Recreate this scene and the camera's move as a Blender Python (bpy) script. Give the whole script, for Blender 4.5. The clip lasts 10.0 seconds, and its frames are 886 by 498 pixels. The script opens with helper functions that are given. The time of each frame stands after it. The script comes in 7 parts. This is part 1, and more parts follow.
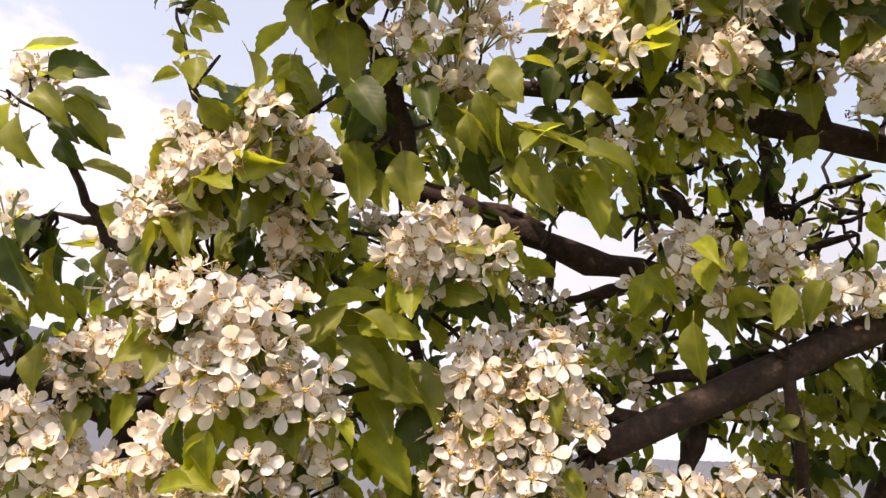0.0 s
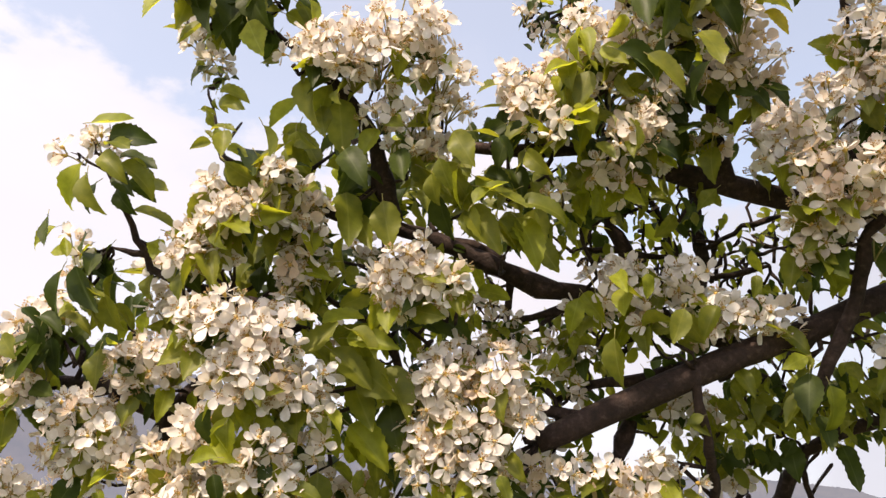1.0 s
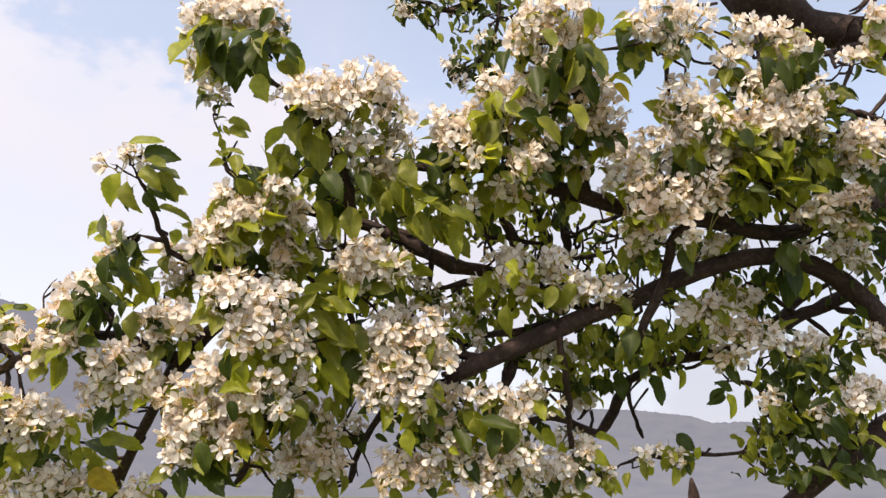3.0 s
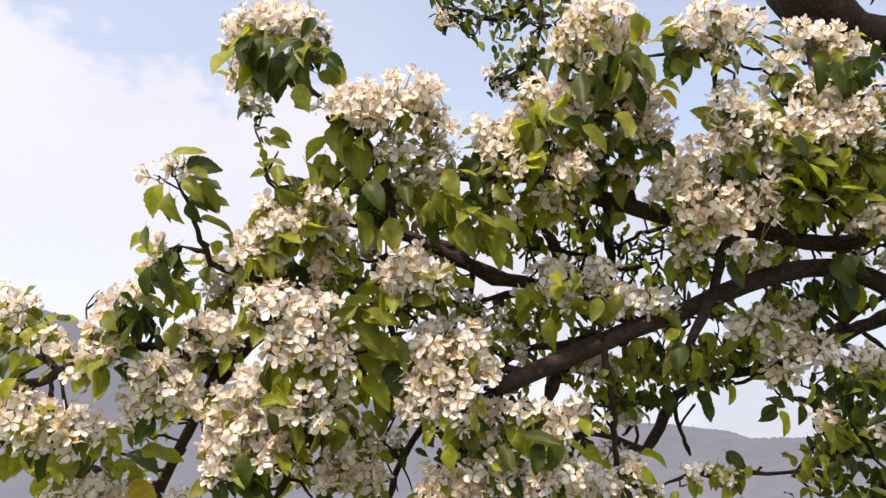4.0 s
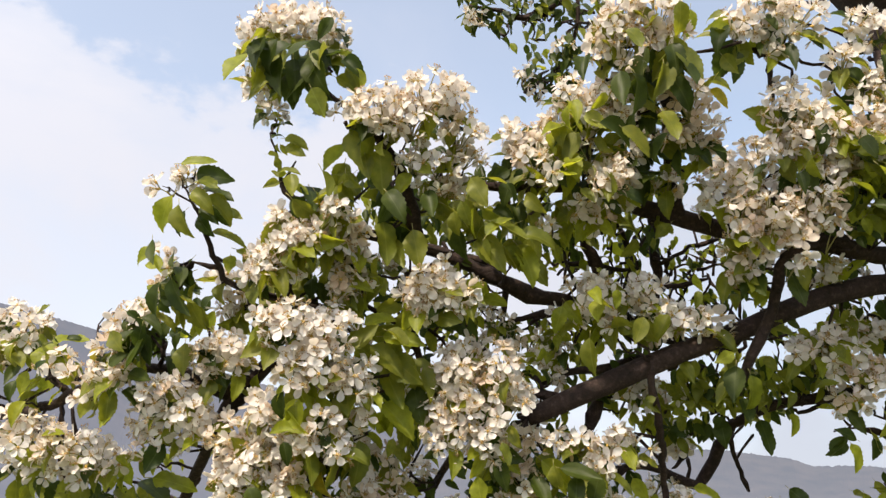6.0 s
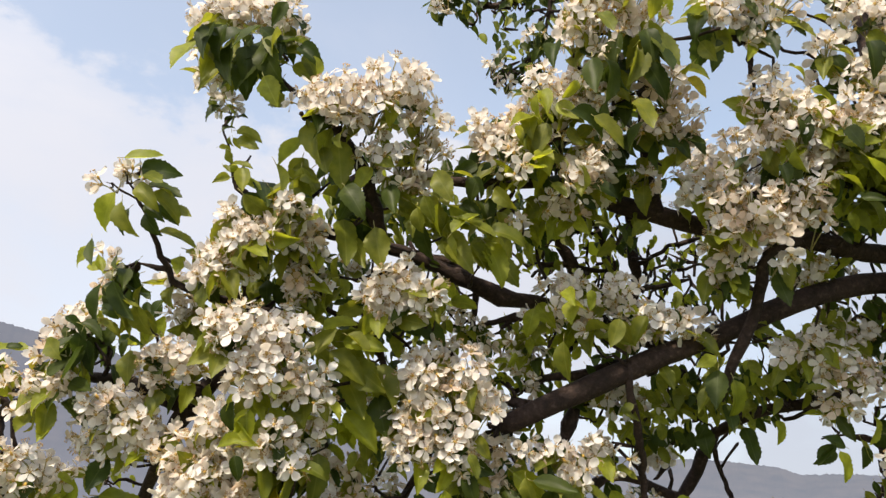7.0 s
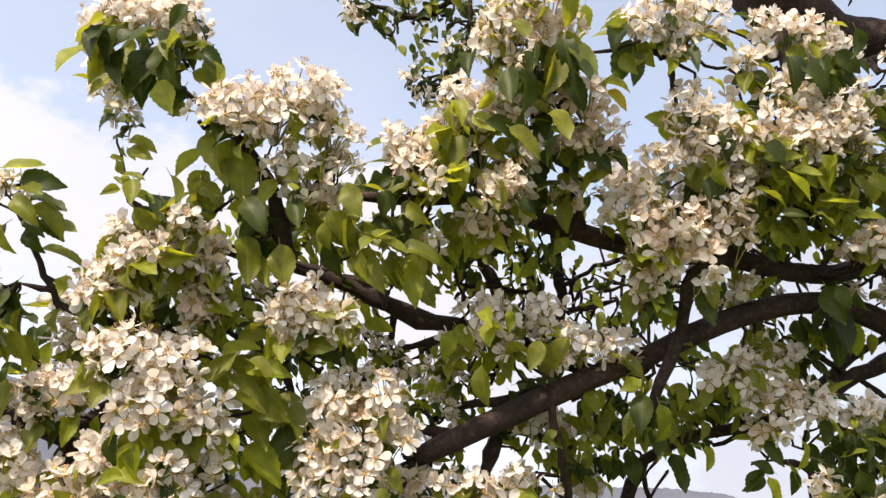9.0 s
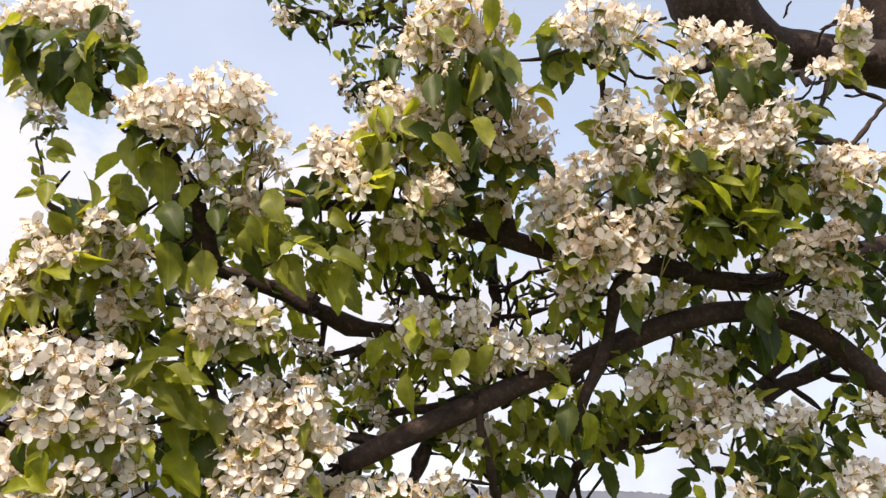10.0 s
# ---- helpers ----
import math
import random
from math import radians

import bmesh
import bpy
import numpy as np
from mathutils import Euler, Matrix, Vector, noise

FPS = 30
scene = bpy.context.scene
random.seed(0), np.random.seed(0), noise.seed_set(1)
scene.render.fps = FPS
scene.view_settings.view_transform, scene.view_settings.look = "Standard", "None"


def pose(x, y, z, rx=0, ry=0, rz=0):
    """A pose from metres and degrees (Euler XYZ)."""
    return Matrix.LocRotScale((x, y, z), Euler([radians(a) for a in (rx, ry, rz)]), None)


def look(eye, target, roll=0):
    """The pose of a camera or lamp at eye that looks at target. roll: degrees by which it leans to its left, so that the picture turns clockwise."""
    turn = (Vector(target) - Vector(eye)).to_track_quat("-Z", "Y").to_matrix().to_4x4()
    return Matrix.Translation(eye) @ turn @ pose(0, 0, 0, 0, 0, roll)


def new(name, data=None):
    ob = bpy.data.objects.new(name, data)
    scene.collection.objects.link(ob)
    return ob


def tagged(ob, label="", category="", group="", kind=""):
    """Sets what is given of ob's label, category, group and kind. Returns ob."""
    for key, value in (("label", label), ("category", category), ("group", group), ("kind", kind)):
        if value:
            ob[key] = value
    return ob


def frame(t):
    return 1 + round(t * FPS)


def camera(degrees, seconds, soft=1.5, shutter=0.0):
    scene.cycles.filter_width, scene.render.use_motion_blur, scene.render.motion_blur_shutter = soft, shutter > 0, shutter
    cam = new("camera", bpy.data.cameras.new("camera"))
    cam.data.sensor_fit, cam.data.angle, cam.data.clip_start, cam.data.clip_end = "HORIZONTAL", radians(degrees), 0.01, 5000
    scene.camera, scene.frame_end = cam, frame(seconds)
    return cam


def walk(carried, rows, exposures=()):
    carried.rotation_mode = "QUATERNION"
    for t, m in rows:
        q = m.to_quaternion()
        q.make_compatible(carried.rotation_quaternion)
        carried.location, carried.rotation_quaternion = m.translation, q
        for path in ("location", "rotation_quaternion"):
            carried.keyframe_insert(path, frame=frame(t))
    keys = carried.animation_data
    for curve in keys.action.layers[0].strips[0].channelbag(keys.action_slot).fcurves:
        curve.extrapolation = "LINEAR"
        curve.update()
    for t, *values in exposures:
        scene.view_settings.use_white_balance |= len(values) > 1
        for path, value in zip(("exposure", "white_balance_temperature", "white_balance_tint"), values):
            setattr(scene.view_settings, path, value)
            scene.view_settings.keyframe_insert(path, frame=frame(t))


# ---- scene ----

# ---- camera and walk ----
cam = camera(60.0, 10.0, soft=1.4)
PATH = [
    (0, look((-0.019, 0.373, 1.673), (-0.278, 2.217, 2.401), 1.80)),
    (0.5, look((0.006, 0.321, 1.664), (-0.272, 2.156, 2.408), 2.52)),
    (1, look((0.039, 0.248, 1.638), (-0.272, 2.073, 2.395), 2.77)),
    (1.5, look((0.039, 0.177, 1.625), (-0.153, 2.037, 2.332), 2.50)),
    (2, look((0.015, 0.096, 1.610), (-0.078, 1.979, 2.276), 1.26)),
    (2.5, look((0.000, 0.000, 1.600), (0.000, 1.897, 2.235), 0.96)),
    (2.7, look((-0.004, -0.027, 1.595), (0.015, 1.876, 2.210), 0.54)),
    (3.8, look((-0.016, -0.013, 1.597), (-0.005, 1.889, 2.217), 0.12)),
    (4, look((-0.019, -0.010, 1.599), (-0.085, 1.882, 2.242), 1.28)),
    (4.5, look((-0.027, 0.005, 1.604), (-0.195, 1.881, 2.276), 1.21)),
    (5, look((-0.021, 0.021, 1.611), (-0.264, 1.883, 2.298), 1.82)),
    (5.5, look((-0.015, 0.039, 1.614), (-0.235, 1.907, 2.294), 2.08)),
    (5.7, look((-0.006, 0.047, 1.614), (-0.213, 1.914, 2.300), 2.25)),
    (6.8, look((0.011, 0.097, 1.617), (-0.159, 1.958, 2.329), 1.91)),
    (7, look((0.021, 0.111, 1.620), (-0.142, 1.969, 2.343), 1.69)),
    (7.5, look((0.047, 0.143, 1.623), (-0.084, 1.999, 2.358), 2.10)),
    (8, look((0.050, 0.156, 1.626), (-0.020, 1.999, 2.401), 1.42)),
    (8.5, look((0.068, 0.153, 1.628), (0.033, 1.989, 2.421), 0.34)),
    (9, look((0.056, 0.157, 1.626), (0.020, 1.991, 2.423), 0.19)),
    (9.5, look((0.088, 0.156, 1.622), (0.072, 1.980, 2.442), -0.07)),
    (10, look((0.105, 0.158, 1.630), (0.129, 1.988, 2.435), -0.11)),
]
walk(cam, PATH, exposures=[(0, 0.77, 7950, 21.0), (1, 0.65, 7620, 19.3), (1.5, 0.63, 7450, 18.5), (2.5, 0.53, 7350, 17.5), (4, 0.58, 7300, 17.5), (5.5, 0.54, 7150, 14.0), (7, 0.43, 7100, 12.0), (7.5, 0.45, 7150, 12.0), (8, 0.60, 7250, 14.5), (10, 0.69, 7350, 16.5)])

# ---- sky and sun ----
SUN_ELEVATION, SUN_BEARING = radians(48), radians(-157)  # bearing from +y, clockwise
toward = Vector((math.sin(SUN_BEARING) * math.cos(SUN_ELEVATION), math.cos(SUN_BEARING) * math.cos(SUN_ELEVATION), math.sin(SUN_ELEVATION)))
world = bpy.data.worlds.new("sky")
scene.world = world
world.use_nodes = True
wn, wl = world.node_tree.nodes, world.node_tree.links
wn.clear()


def sky_node(kind, **values):
    n = wn.new(kind)
    for k, v in values.items():
        n.inputs[k].default_value = v
    return n


nishita = wn.new("ShaderNodeTexSky")
nishita.sky_type, nishita.sun_disc = "NISHITA", False
nishita.sun_elevation, nishita.sun_rotation = SUN_ELEVATION, SUN_BEARING
nishita.altitude, nishita.air_density, nishita.dust_density, nishita.ozone_density = 900, 1.0, 2.0, 1.2
coord = wn.new("ShaderNodeTexCoord")
cloud_noise = sky_node("ShaderNodeTexNoise", Scale=3.4, Detail=9.0, Roughness=0.55, Distortion=0.25)
wisp_noise = sky_node("ShaderNodeTexNoise", Scale=1.1, Detail=4.0, Roughness=0.5)
stretch = wn.new("ShaderNodeMapping")
stretch.inputs["Scale"].default_value = (1.0, 1.0, 1.7)
wl.new(coord.outputs["Generated"], stretch.inputs["Vector"])
wl.new(stretch.outputs["Vector"], cloud_noise.inputs["Vector"])
wl.new(stretch.outputs["Vector"], wisp_noise.inputs["Vector"])
# the cloud bank lies in the west and thins out eastward and upward
bank = wn.new("ShaderNodeVectorMath")
bank.operation = "DOT_PRODUCT"
bank.inputs[1].default_value = (-0.46, 0.0, -2.0)
wl.new(coord.outputs["Generated"], bank.inputs[0])


def math_node(op, a, b):
    n = wn.new("ShaderNodeMath")
    n.operation = op
    for i, s in enumerate((a, b)):
        if isinstance(s, (int, float)):
            n.inputs[i].default_value = s
        else:
            wl.new(s, n.inputs[i])
    return n.outputs[0]


density = math_node("ADD", math_node("MULTIPLY", cloud_noise.outputs["Fac"], 0.75), bank.outputs["Value"])
puff_noise = sky_node("ShaderNodeTexNoise", Scale=11.0, Detail=8.0, Roughness=0.55)
wl.new(stretch.outputs["Vector"], puff_noise.inputs["Vector"])
density = math_node("ADD", density, math_node("MULTIPLY", math_node("SUBTRACT", puff_noise.outputs["Fac"], 0.5), 0.64))
density = math_node("ADD", density, math_node("MULTIPLY", wisp_noise.outputs["Fac"], 0.30))
cover = wn.new("ShaderNodeMapRange")
cover.interpolation_type = "SMOOTHSTEP"
for k, v in (("From Min", -0.44), ("From Max", -0.32), ("To Min", 0.44), ("To Max", 0.97)):
    cover.inputs[k].default_value = v
wl.new(density, cover.inputs["Value"])
paint = wn.new("ShaderNodeMix")
paint.data_type = "RGBA"
sky_gain = wn.new("ShaderNodeMix")
sky_gain.data_type, sky_gain.blend_type = "RGBA", "MULTIPLY"
sky_gain.inputs["Factor"].default_value = 1.0
sky_gain.inputs[7].default_value = (2.50, 2.4, 2.14, 1)
wl.new(nishita.outputs["Color"], sky_gain.inputs[6])
west = wn.new("ShaderNodeSeparateXYZ")
wl.new(coord.outputs["Generated"], west.inputs[0])
thin = wn.new("ShaderNodeMapRange")
thin.interpolation_type = "SMOOTHSTEP"
for k, v in (("From Min", -0.15), ("From Max", 0.35), ("To Min", 0.0), ("To Max", 1.0)):
    thin.inputs[k].default_value = v
wl.new(west.outputs["X"], thin.inputs["Value"])
haze = wn.new("ShaderNodeMix")
haze.data_type = "RGBA"
haze.inputs[6].default_value, haze.inputs[7].default_value = (5.14, 5.5, 6.40, 1), (3.98, 4.5, 5.5, 1)
wl.new(thin.outputs["Result"], haze.inputs["Factor"])
# haze is brighter toward the sun; added out of view as fill light
near_sun = wn.new("ShaderNodeVectorMath")
near_sun.operation = "DOT_PRODUCT"
near_sun.inputs[1].default_value = toward
wl.new(coord.outputs["Generated"], near_sun.inputs[0])
lobe = math_node("POWER", math_node("ADD", math_node("MULTIPLY", near_sun.outputs["Value"], 0.5), 0.5), 6.0)
aureole = wn.new("ShaderNodeVectorMath")
aureole.operation = "SCALE"
wl.new(haze.outputs[2], aureole.inputs[0])
wl.new(math_node("ADD", math_node("MULTIPLY", lobe, 3.0), 1.0), aureole.inputs["Scale"])
wl.new(aureole.outputs[0], paint.inputs[7])
billow = wn.new("ShaderNodeMapRange")
billow.interpolation_type = "SMOOTHSTEP"
for k, v in (("From Min", 0.36), ("From Max", 0.62), ("To Min", 0.80), ("To Max", 1.0)):
    billow.inputs[k].default_value = v
wl.new(cloud_noise.outputs["Fac"], billow.inputs["Value"])
wl.new(math_node("MULTIPLY", cover.outputs["Result"], billow.outputs["Result"]), paint.inputs["Factor"])
wl.new(sky_gain.outputs[2], paint.inputs[6])
back = sky_node("ShaderNodeBackground", Strength=0.11)
wl.new(paint.outputs[2], back.inputs["Color"])
wl.new(back.outputs[0], wn.new("ShaderNodeOutputWorld").inputs["Surface"])

sun = new("sun", bpy.data.lights.new("sun", "SUN"))
sun.data.energy, sun.data.angle, sun.data.color = 4.5, radians(1.2), (1.0, 0.925, 0.80)
sun.matrix_world = look(toward * 50, (0, 0, 0))


# ---- materials ----
def material(name):
    m = bpy.data.materials.new(name)
    m.use_nodes = True
    m.node_tree.nodes.clear()
    return m, m.node_tree.nodes, m.node_tree.links


def node(nodes, kind, **values):
    n = nodes.new(kind)
    for k, v in values.items():
        n.inputs[k.replace("_", " ")].default_value = v
    return n


def ramp(nodes, *stops):
    r = nodes.new("ShaderNodeValToRGB")
    while len(r.color_ramp.elements) < len(stops):
        r.color_ramp.elements.new(0.5)
    for e, (p, c) in zip(r.color_ramp.elements, stops):
        e.position, e.color = p, (*c, 1)
    return r


def mixed(nodes, links, mode, fac, a, b):
    n = nodes.new("ShaderNodeMix")
    n.data_type, n.blend_type = "RGBA", mode
    for i, s in ((0, fac), (6, a), (7, b)):
        if isinstance(s, (float, int, tuple)):
            n.inputs[i].default_value = (*s, 1) if isinstance(s, tuple) else s
        else:
            links.new(s, n.inputs[i])
    return n.outputs[2]


def leaf_material(name, dark, light, glow, thin=0.42, gloss=0.27):
    """Glossy skin over a thin blade that lets light through; each leaf has its own hue."""
    m, nodes, links = material(name)
    info, tc = nodes.new("ShaderNodeObjectInfo"), nodes.new("ShaderNodeTexCoord")
    hue = ramp(nodes, (0.0, dark), (1.0, light))
    island = nodes.new("ShaderNodeNewGeometry")
    own = nodes.new("ShaderNodeMath")
    own.operation = "ADD"
    links.new(info.outputs["Random"], own.inputs[0])
    links.new(island.outputs["Random Per Island"], own.inputs[1])
    part_of = nodes.new("ShaderNodeMath")
    part_of.operation = "FRACT"
    links.new(own.outputs[0], part_of.inputs[0])
    links.new(part_of.outputs[0], hue.inputs[0])
    blotch = node(nodes, "ShaderNodeTexNoise", Scale=5.0, Detail=5.0)
    links.new(tc.outputs["Object"], blotch.inputs["Vector"])
    tint = ramp(nodes, (0.3, (0.72, 0.75, 0.7)), (0.7, (1.15, 1.12, 1.05)))
    links.new(blotch.outputs["Fac"], tint.inputs[0])
    colour = mixed(nodes, links, "MULTIPLY", 1.0, hue.outputs[0], tint.outputs[0])
    # side veins run slantwise from the midrib
    split = nodes.new("ShaderNodeSeparateXYZ")
    links.new(tc.outputs["Object"], split.inputs[0])
    away = nodes.new("ShaderNodeMath")
    away.operation = "ABSOLUTE"
    links.new(split.outputs["Y"], away.inputs[0])
    lean = nodes.new("ShaderNodeMath")
    lean.operation = "MULTIPLY_ADD"
    links.new(away.outputs[0], lean.inputs[0])
    lean.inputs[1].default_value = -0.9
    links.new(split.outputs["X"], lean.inputs[2])
    comb = nodes.new("ShaderNodeCombineXYZ")
    links.new(lean.outputs[0], comb.inputs["X"])
    veins = node(nodes, "ShaderNodeTexWave", Scale=3.6, Distortion=0.6, Detail=1.0)
    links.new(comb.outputs[0], veins.inputs["Vector"])
    rib = nodes.new("ShaderNodeMapRange")
    for k, v in (("From Min", 0.0), ("From Max", 0.022), ("To Min", 1.0), ("To Max", 0.0)):
        rib.inputs[k].default_value = v
    links.new(away.outputs[0], rib.inputs["Value"])
    colour = mixed(nodes, links, "MIX", rib.outputs["Result"], colour, tuple(min(1, c * 1.2 + 0.015) for c in light))
    bump = node(nodes, "ShaderNodeBump", Strength=0.03, Distance=0.01)
    links.new(veins.outputs["Fac"], bump.inputs["Height"])
    skin = node(nodes, "ShaderNodeBsdfPrincipled", Roughness=0.48)
    skin.inputs["Specular IOR Level"].default_value = gloss
    links.new(colour, skin.inputs["Base Color"])
    links.new(bump.outputs[0], skin.inputs["Normal"])
    through_light = nodes.new("ShaderNodeBsdfTranslucent")
    links.new(mixed(nodes, links, "MULTIPLY", 1.0, tint.outputs[0], glow), through_light.inputs["Color"])
    both = node(nodes, "ShaderNodeMixShader", Fac=thin)
    links.new(skin.outputs[0], both.inputs[1])
    links.new(through_light.outputs[0], both.inputs[2])
    links.new(both.outputs[0], nodes.new("ShaderNodeOutputMaterial").inputs["Surface"])
    return m


GREEN = leaf_material("leaf_green", (0.087, 0.106, 0.013), (0.149, 0.157, 0.020), (0.389, 0.394, 0.029))
# for dark green leaves; shade is also put into this colour
DARK_SHADED = leaf_material("leaf_dark_shaded", (0.016, 0.030, 0.006), (0.043, 0.058, 0.009), (0.100, 0.145, 0.018), 0.34, 0.18)
YOUNG = leaf_material("leaf_young", (0.144, 0.170, 0.015), (0.217, 0.239, 0.025), (0.499, 0.525, 0.034), 0.5)
GOLD = leaf_material("leaf_gold", (0.278, 0.200, 0.018), (0.353, 0.290, 0.027), (0.642, 0.50, 0.036), 0.5)


def petal_material(name, old, middle, fresh):
    m, nodes, links = material(name)
    info, tc = nodes.new("ShaderNodeObjectInfo"), nodes.new("ShaderNodeTexCoord")
    fine = node(nodes, "ShaderNodeTexNoise", Scale=260.0, Detail=4.0)
    links.new(tc.outputs["Object"], fine.inputs["Vector"])
    tone = ramp(nodes, (0.0, old), (0.35, middle), (1.0, fresh))
    links.new(info.outputs["Random"], tone.inputs[0])
    mott = ramp(nodes, (0.3, (0.90, 0.88, 0.85)), (0.65, (1.0, 1.0, 1.0)))
    links.new(fine.outputs["Fac"], mott.inputs[0])
    colour = mixed(nodes, links, "MULTIPLY", 1.0, tone.outputs[0], mott.outputs[0])
    bump = node(nodes, "ShaderNodeBump", Strength=0.25, Distance=0.0006)
    links.new(fine.outputs["Fac"], bump.inputs["Height"])
    skin = node(nodes, "ShaderNodeBsdfPrincipled", Roughness=0.65)
    skin.inputs["Specular IOR Level"].default_value = 0.2
    links.new(colour, skin.inputs["Base Color"])
    links.new(bump.outputs[0], skin.inputs["Normal"])
    glow = nodes.new("ShaderNodeBsdfTranslucent")
    links.new(mixed(nodes, links, "MULTIPLY", 1.0, colour, (1.0, 0.94, 0.87)), glow.inputs["Color"])
    both = node(nodes, "ShaderNodeMixShader", Fac=0.50)
    links.new(skin.outputs[0], both.inputs[1])
    links.new(glow.outputs[0], both.inputs[2])
    links.new(both.outputs[0], nodes.new("ShaderNodeOutputMaterial").inputs["Surface"])
    return m


def plain_material(name, low, high, rough=0.6, scale=60.0, bump_depth=0.001):
    m, nodes, links = material(name)
    tc = nodes.new("ShaderNodeTexCoord")
    n = node(nodes, "ShaderNodeTexNoise", Scale=scale, Detail=6.0)
    links.new(tc.outputs["Object"], n.inputs["Vector"])
    c = ramp(nodes, (0.3, low), (0.7, high))
    links.new(n.outputs["Fac"], c.inputs[0])
    b = node(nodes, "ShaderNodeBump", Strength=0.5, Distance=bump_depth)
    links.new(n.outputs["Fac"], b.inputs["Height"])
    s = node(nodes, "ShaderNodeBsdfPrincipled", Roughness=rough)
    links.new(c.outputs[0], s.inputs["Base Color"])
    links.new(b.outputs[0], s.inputs["Normal"])
    links.new(s.outputs[0], nodes.new("ShaderNodeOutputMaterial").inputs["Surface"])
    return m


def bark_material():
    m, nodes, links = material("bark")
    tc = nodes.new("ShaderNodeTexCoord")
    big = node(nodes, "ShaderNodeTexNoise", Scale=14.0, Detail=5.0)
    fine = node(nodes, "ShaderNodeTexNoise", Scale=170.0, Detail=7.0, Roughness=0.65)
    cracks = nodes.new("ShaderNodeTexVoronoi")
    cracks.feature = "DISTANCE_TO_EDGE"
    cracks.inputs["Scale"].default_value = 75.0
    for n in (big, fine, cracks):
        links.new(tc.outputs["Object"], n.inputs["Vector"])
    base = ramp(nodes, (0.25, (0.012, 0.008, 0.007)), (0.55, (0.038, 0.024, 0.020)), (0.8, (0.105, 0.075, 0.063)))
    links.new(fine.outputs["Fac"], base.inputs[0])
    worn = ramp(nodes, (0.35, (0.75, 0.72, 0.70)), (0.70, (1.25, 1.2, 1.15)))
    links.new(big.outputs["Fac"], worn.inputs[0])
    colour = mixed(nodes, links, "MULTIPLY", 1.0, base.outputs[0], worn.outputs[0])
    gap = ramp(nodes, (0.0, (0.45, 0.45, 0.45)), (0.12, (1, 1, 1)))
    links.new(cracks.outputs["Distance"], gap.inputs[0])
    colour = mixed(nodes, links, "MULTIPLY", 0.3, colour, gap.outputs[0])
    b1 = node(nodes, "ShaderNodeBump", Strength=0.7, Distance=0.003)
    links.new(fine.outputs["Fac"], b1.inputs["Height"])
    b2 = node(nodes, "ShaderNodeBump", Strength=0.15, Distance=0.003)
    links.new(gap.outputs[0], b2.inputs["Height"])
    links.new(b1.outputs[0], b2.inputs["Normal"])
    s = node(nodes, "ShaderNodeBsdfPrincipled", Roughness=0.85)
    s.inputs["Specular IOR Level"].default_value = 0.25
    links.new(colour, s.inputs["Base Color"])
    links.new(b2.outputs[0], s.inputs["Normal"])
    links.new(s.outputs[0], nodes.new("ShaderNodeOutputMaterial").inputs["Surface"])
    return m


def distance_material(name, low, high, painted_haze, veil):
    """A far wooded slope; haze is painted over it as glow, thickest over its foot."""
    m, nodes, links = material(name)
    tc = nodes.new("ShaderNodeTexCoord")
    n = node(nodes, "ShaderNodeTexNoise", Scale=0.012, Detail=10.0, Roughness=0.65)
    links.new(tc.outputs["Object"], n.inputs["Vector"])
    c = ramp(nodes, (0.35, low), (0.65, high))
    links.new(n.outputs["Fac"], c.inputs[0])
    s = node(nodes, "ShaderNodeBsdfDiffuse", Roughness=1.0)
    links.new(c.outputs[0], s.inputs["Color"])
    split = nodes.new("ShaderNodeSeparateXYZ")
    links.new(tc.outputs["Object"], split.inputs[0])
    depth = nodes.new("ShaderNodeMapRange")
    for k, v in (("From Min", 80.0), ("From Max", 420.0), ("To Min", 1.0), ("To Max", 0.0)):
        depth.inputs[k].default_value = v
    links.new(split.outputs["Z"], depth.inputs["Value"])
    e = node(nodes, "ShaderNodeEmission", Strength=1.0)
    links.new(mixed(nodes, links, "MIX", depth.outputs["Result"], painted_haze, tuple(a * 1.10 for a in painted_haze)), e.inputs["Color"])
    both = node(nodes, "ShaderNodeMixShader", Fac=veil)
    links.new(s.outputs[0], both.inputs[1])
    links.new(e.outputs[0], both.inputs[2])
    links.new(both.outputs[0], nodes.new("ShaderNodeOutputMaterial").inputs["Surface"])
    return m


PETAL = petal_material("petal", (0.82, 0.745, 0.68), (0.85, 0.815, 0.775), (0.865, 0.848, 0.825))
# tan petals of aged flowers, also used to put shade into dim clusters
AGED_SHADED = petal_material("petal_aged_shaded", (0.66, 0.52, 0.41), (0.75, 0.64, 0.53), (0.82, 0.74, 0.65))
BARK = bark_material()
STAMEN = plain_material("stamen", (0.52, 0.44, 0.24), (0.66, 0.58, 0.38), 0.6, 400.0)
ANTHER = plain_material("anther", (0.34, 0.20, 0.10), (0.50, 0.33, 0.14), 0.7, 900.0)
HEART = plain_material("flower_heart", (0.42, 0.24, 0.05), (0.55, 0.38, 0.08), 0.6, 500.0)
STALK = plain_material("stalk", (0.20, 0.20, 0.05), (0.34, 0.28, 0.10), 0.55, 200.0)
GRASS = plain_material("grass", (0.05, 0.07, 0.02), (0.12, 0.12, 0.05), 0.9, 3.0, 0.02)
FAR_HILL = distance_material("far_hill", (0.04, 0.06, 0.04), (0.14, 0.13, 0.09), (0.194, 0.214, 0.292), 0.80)


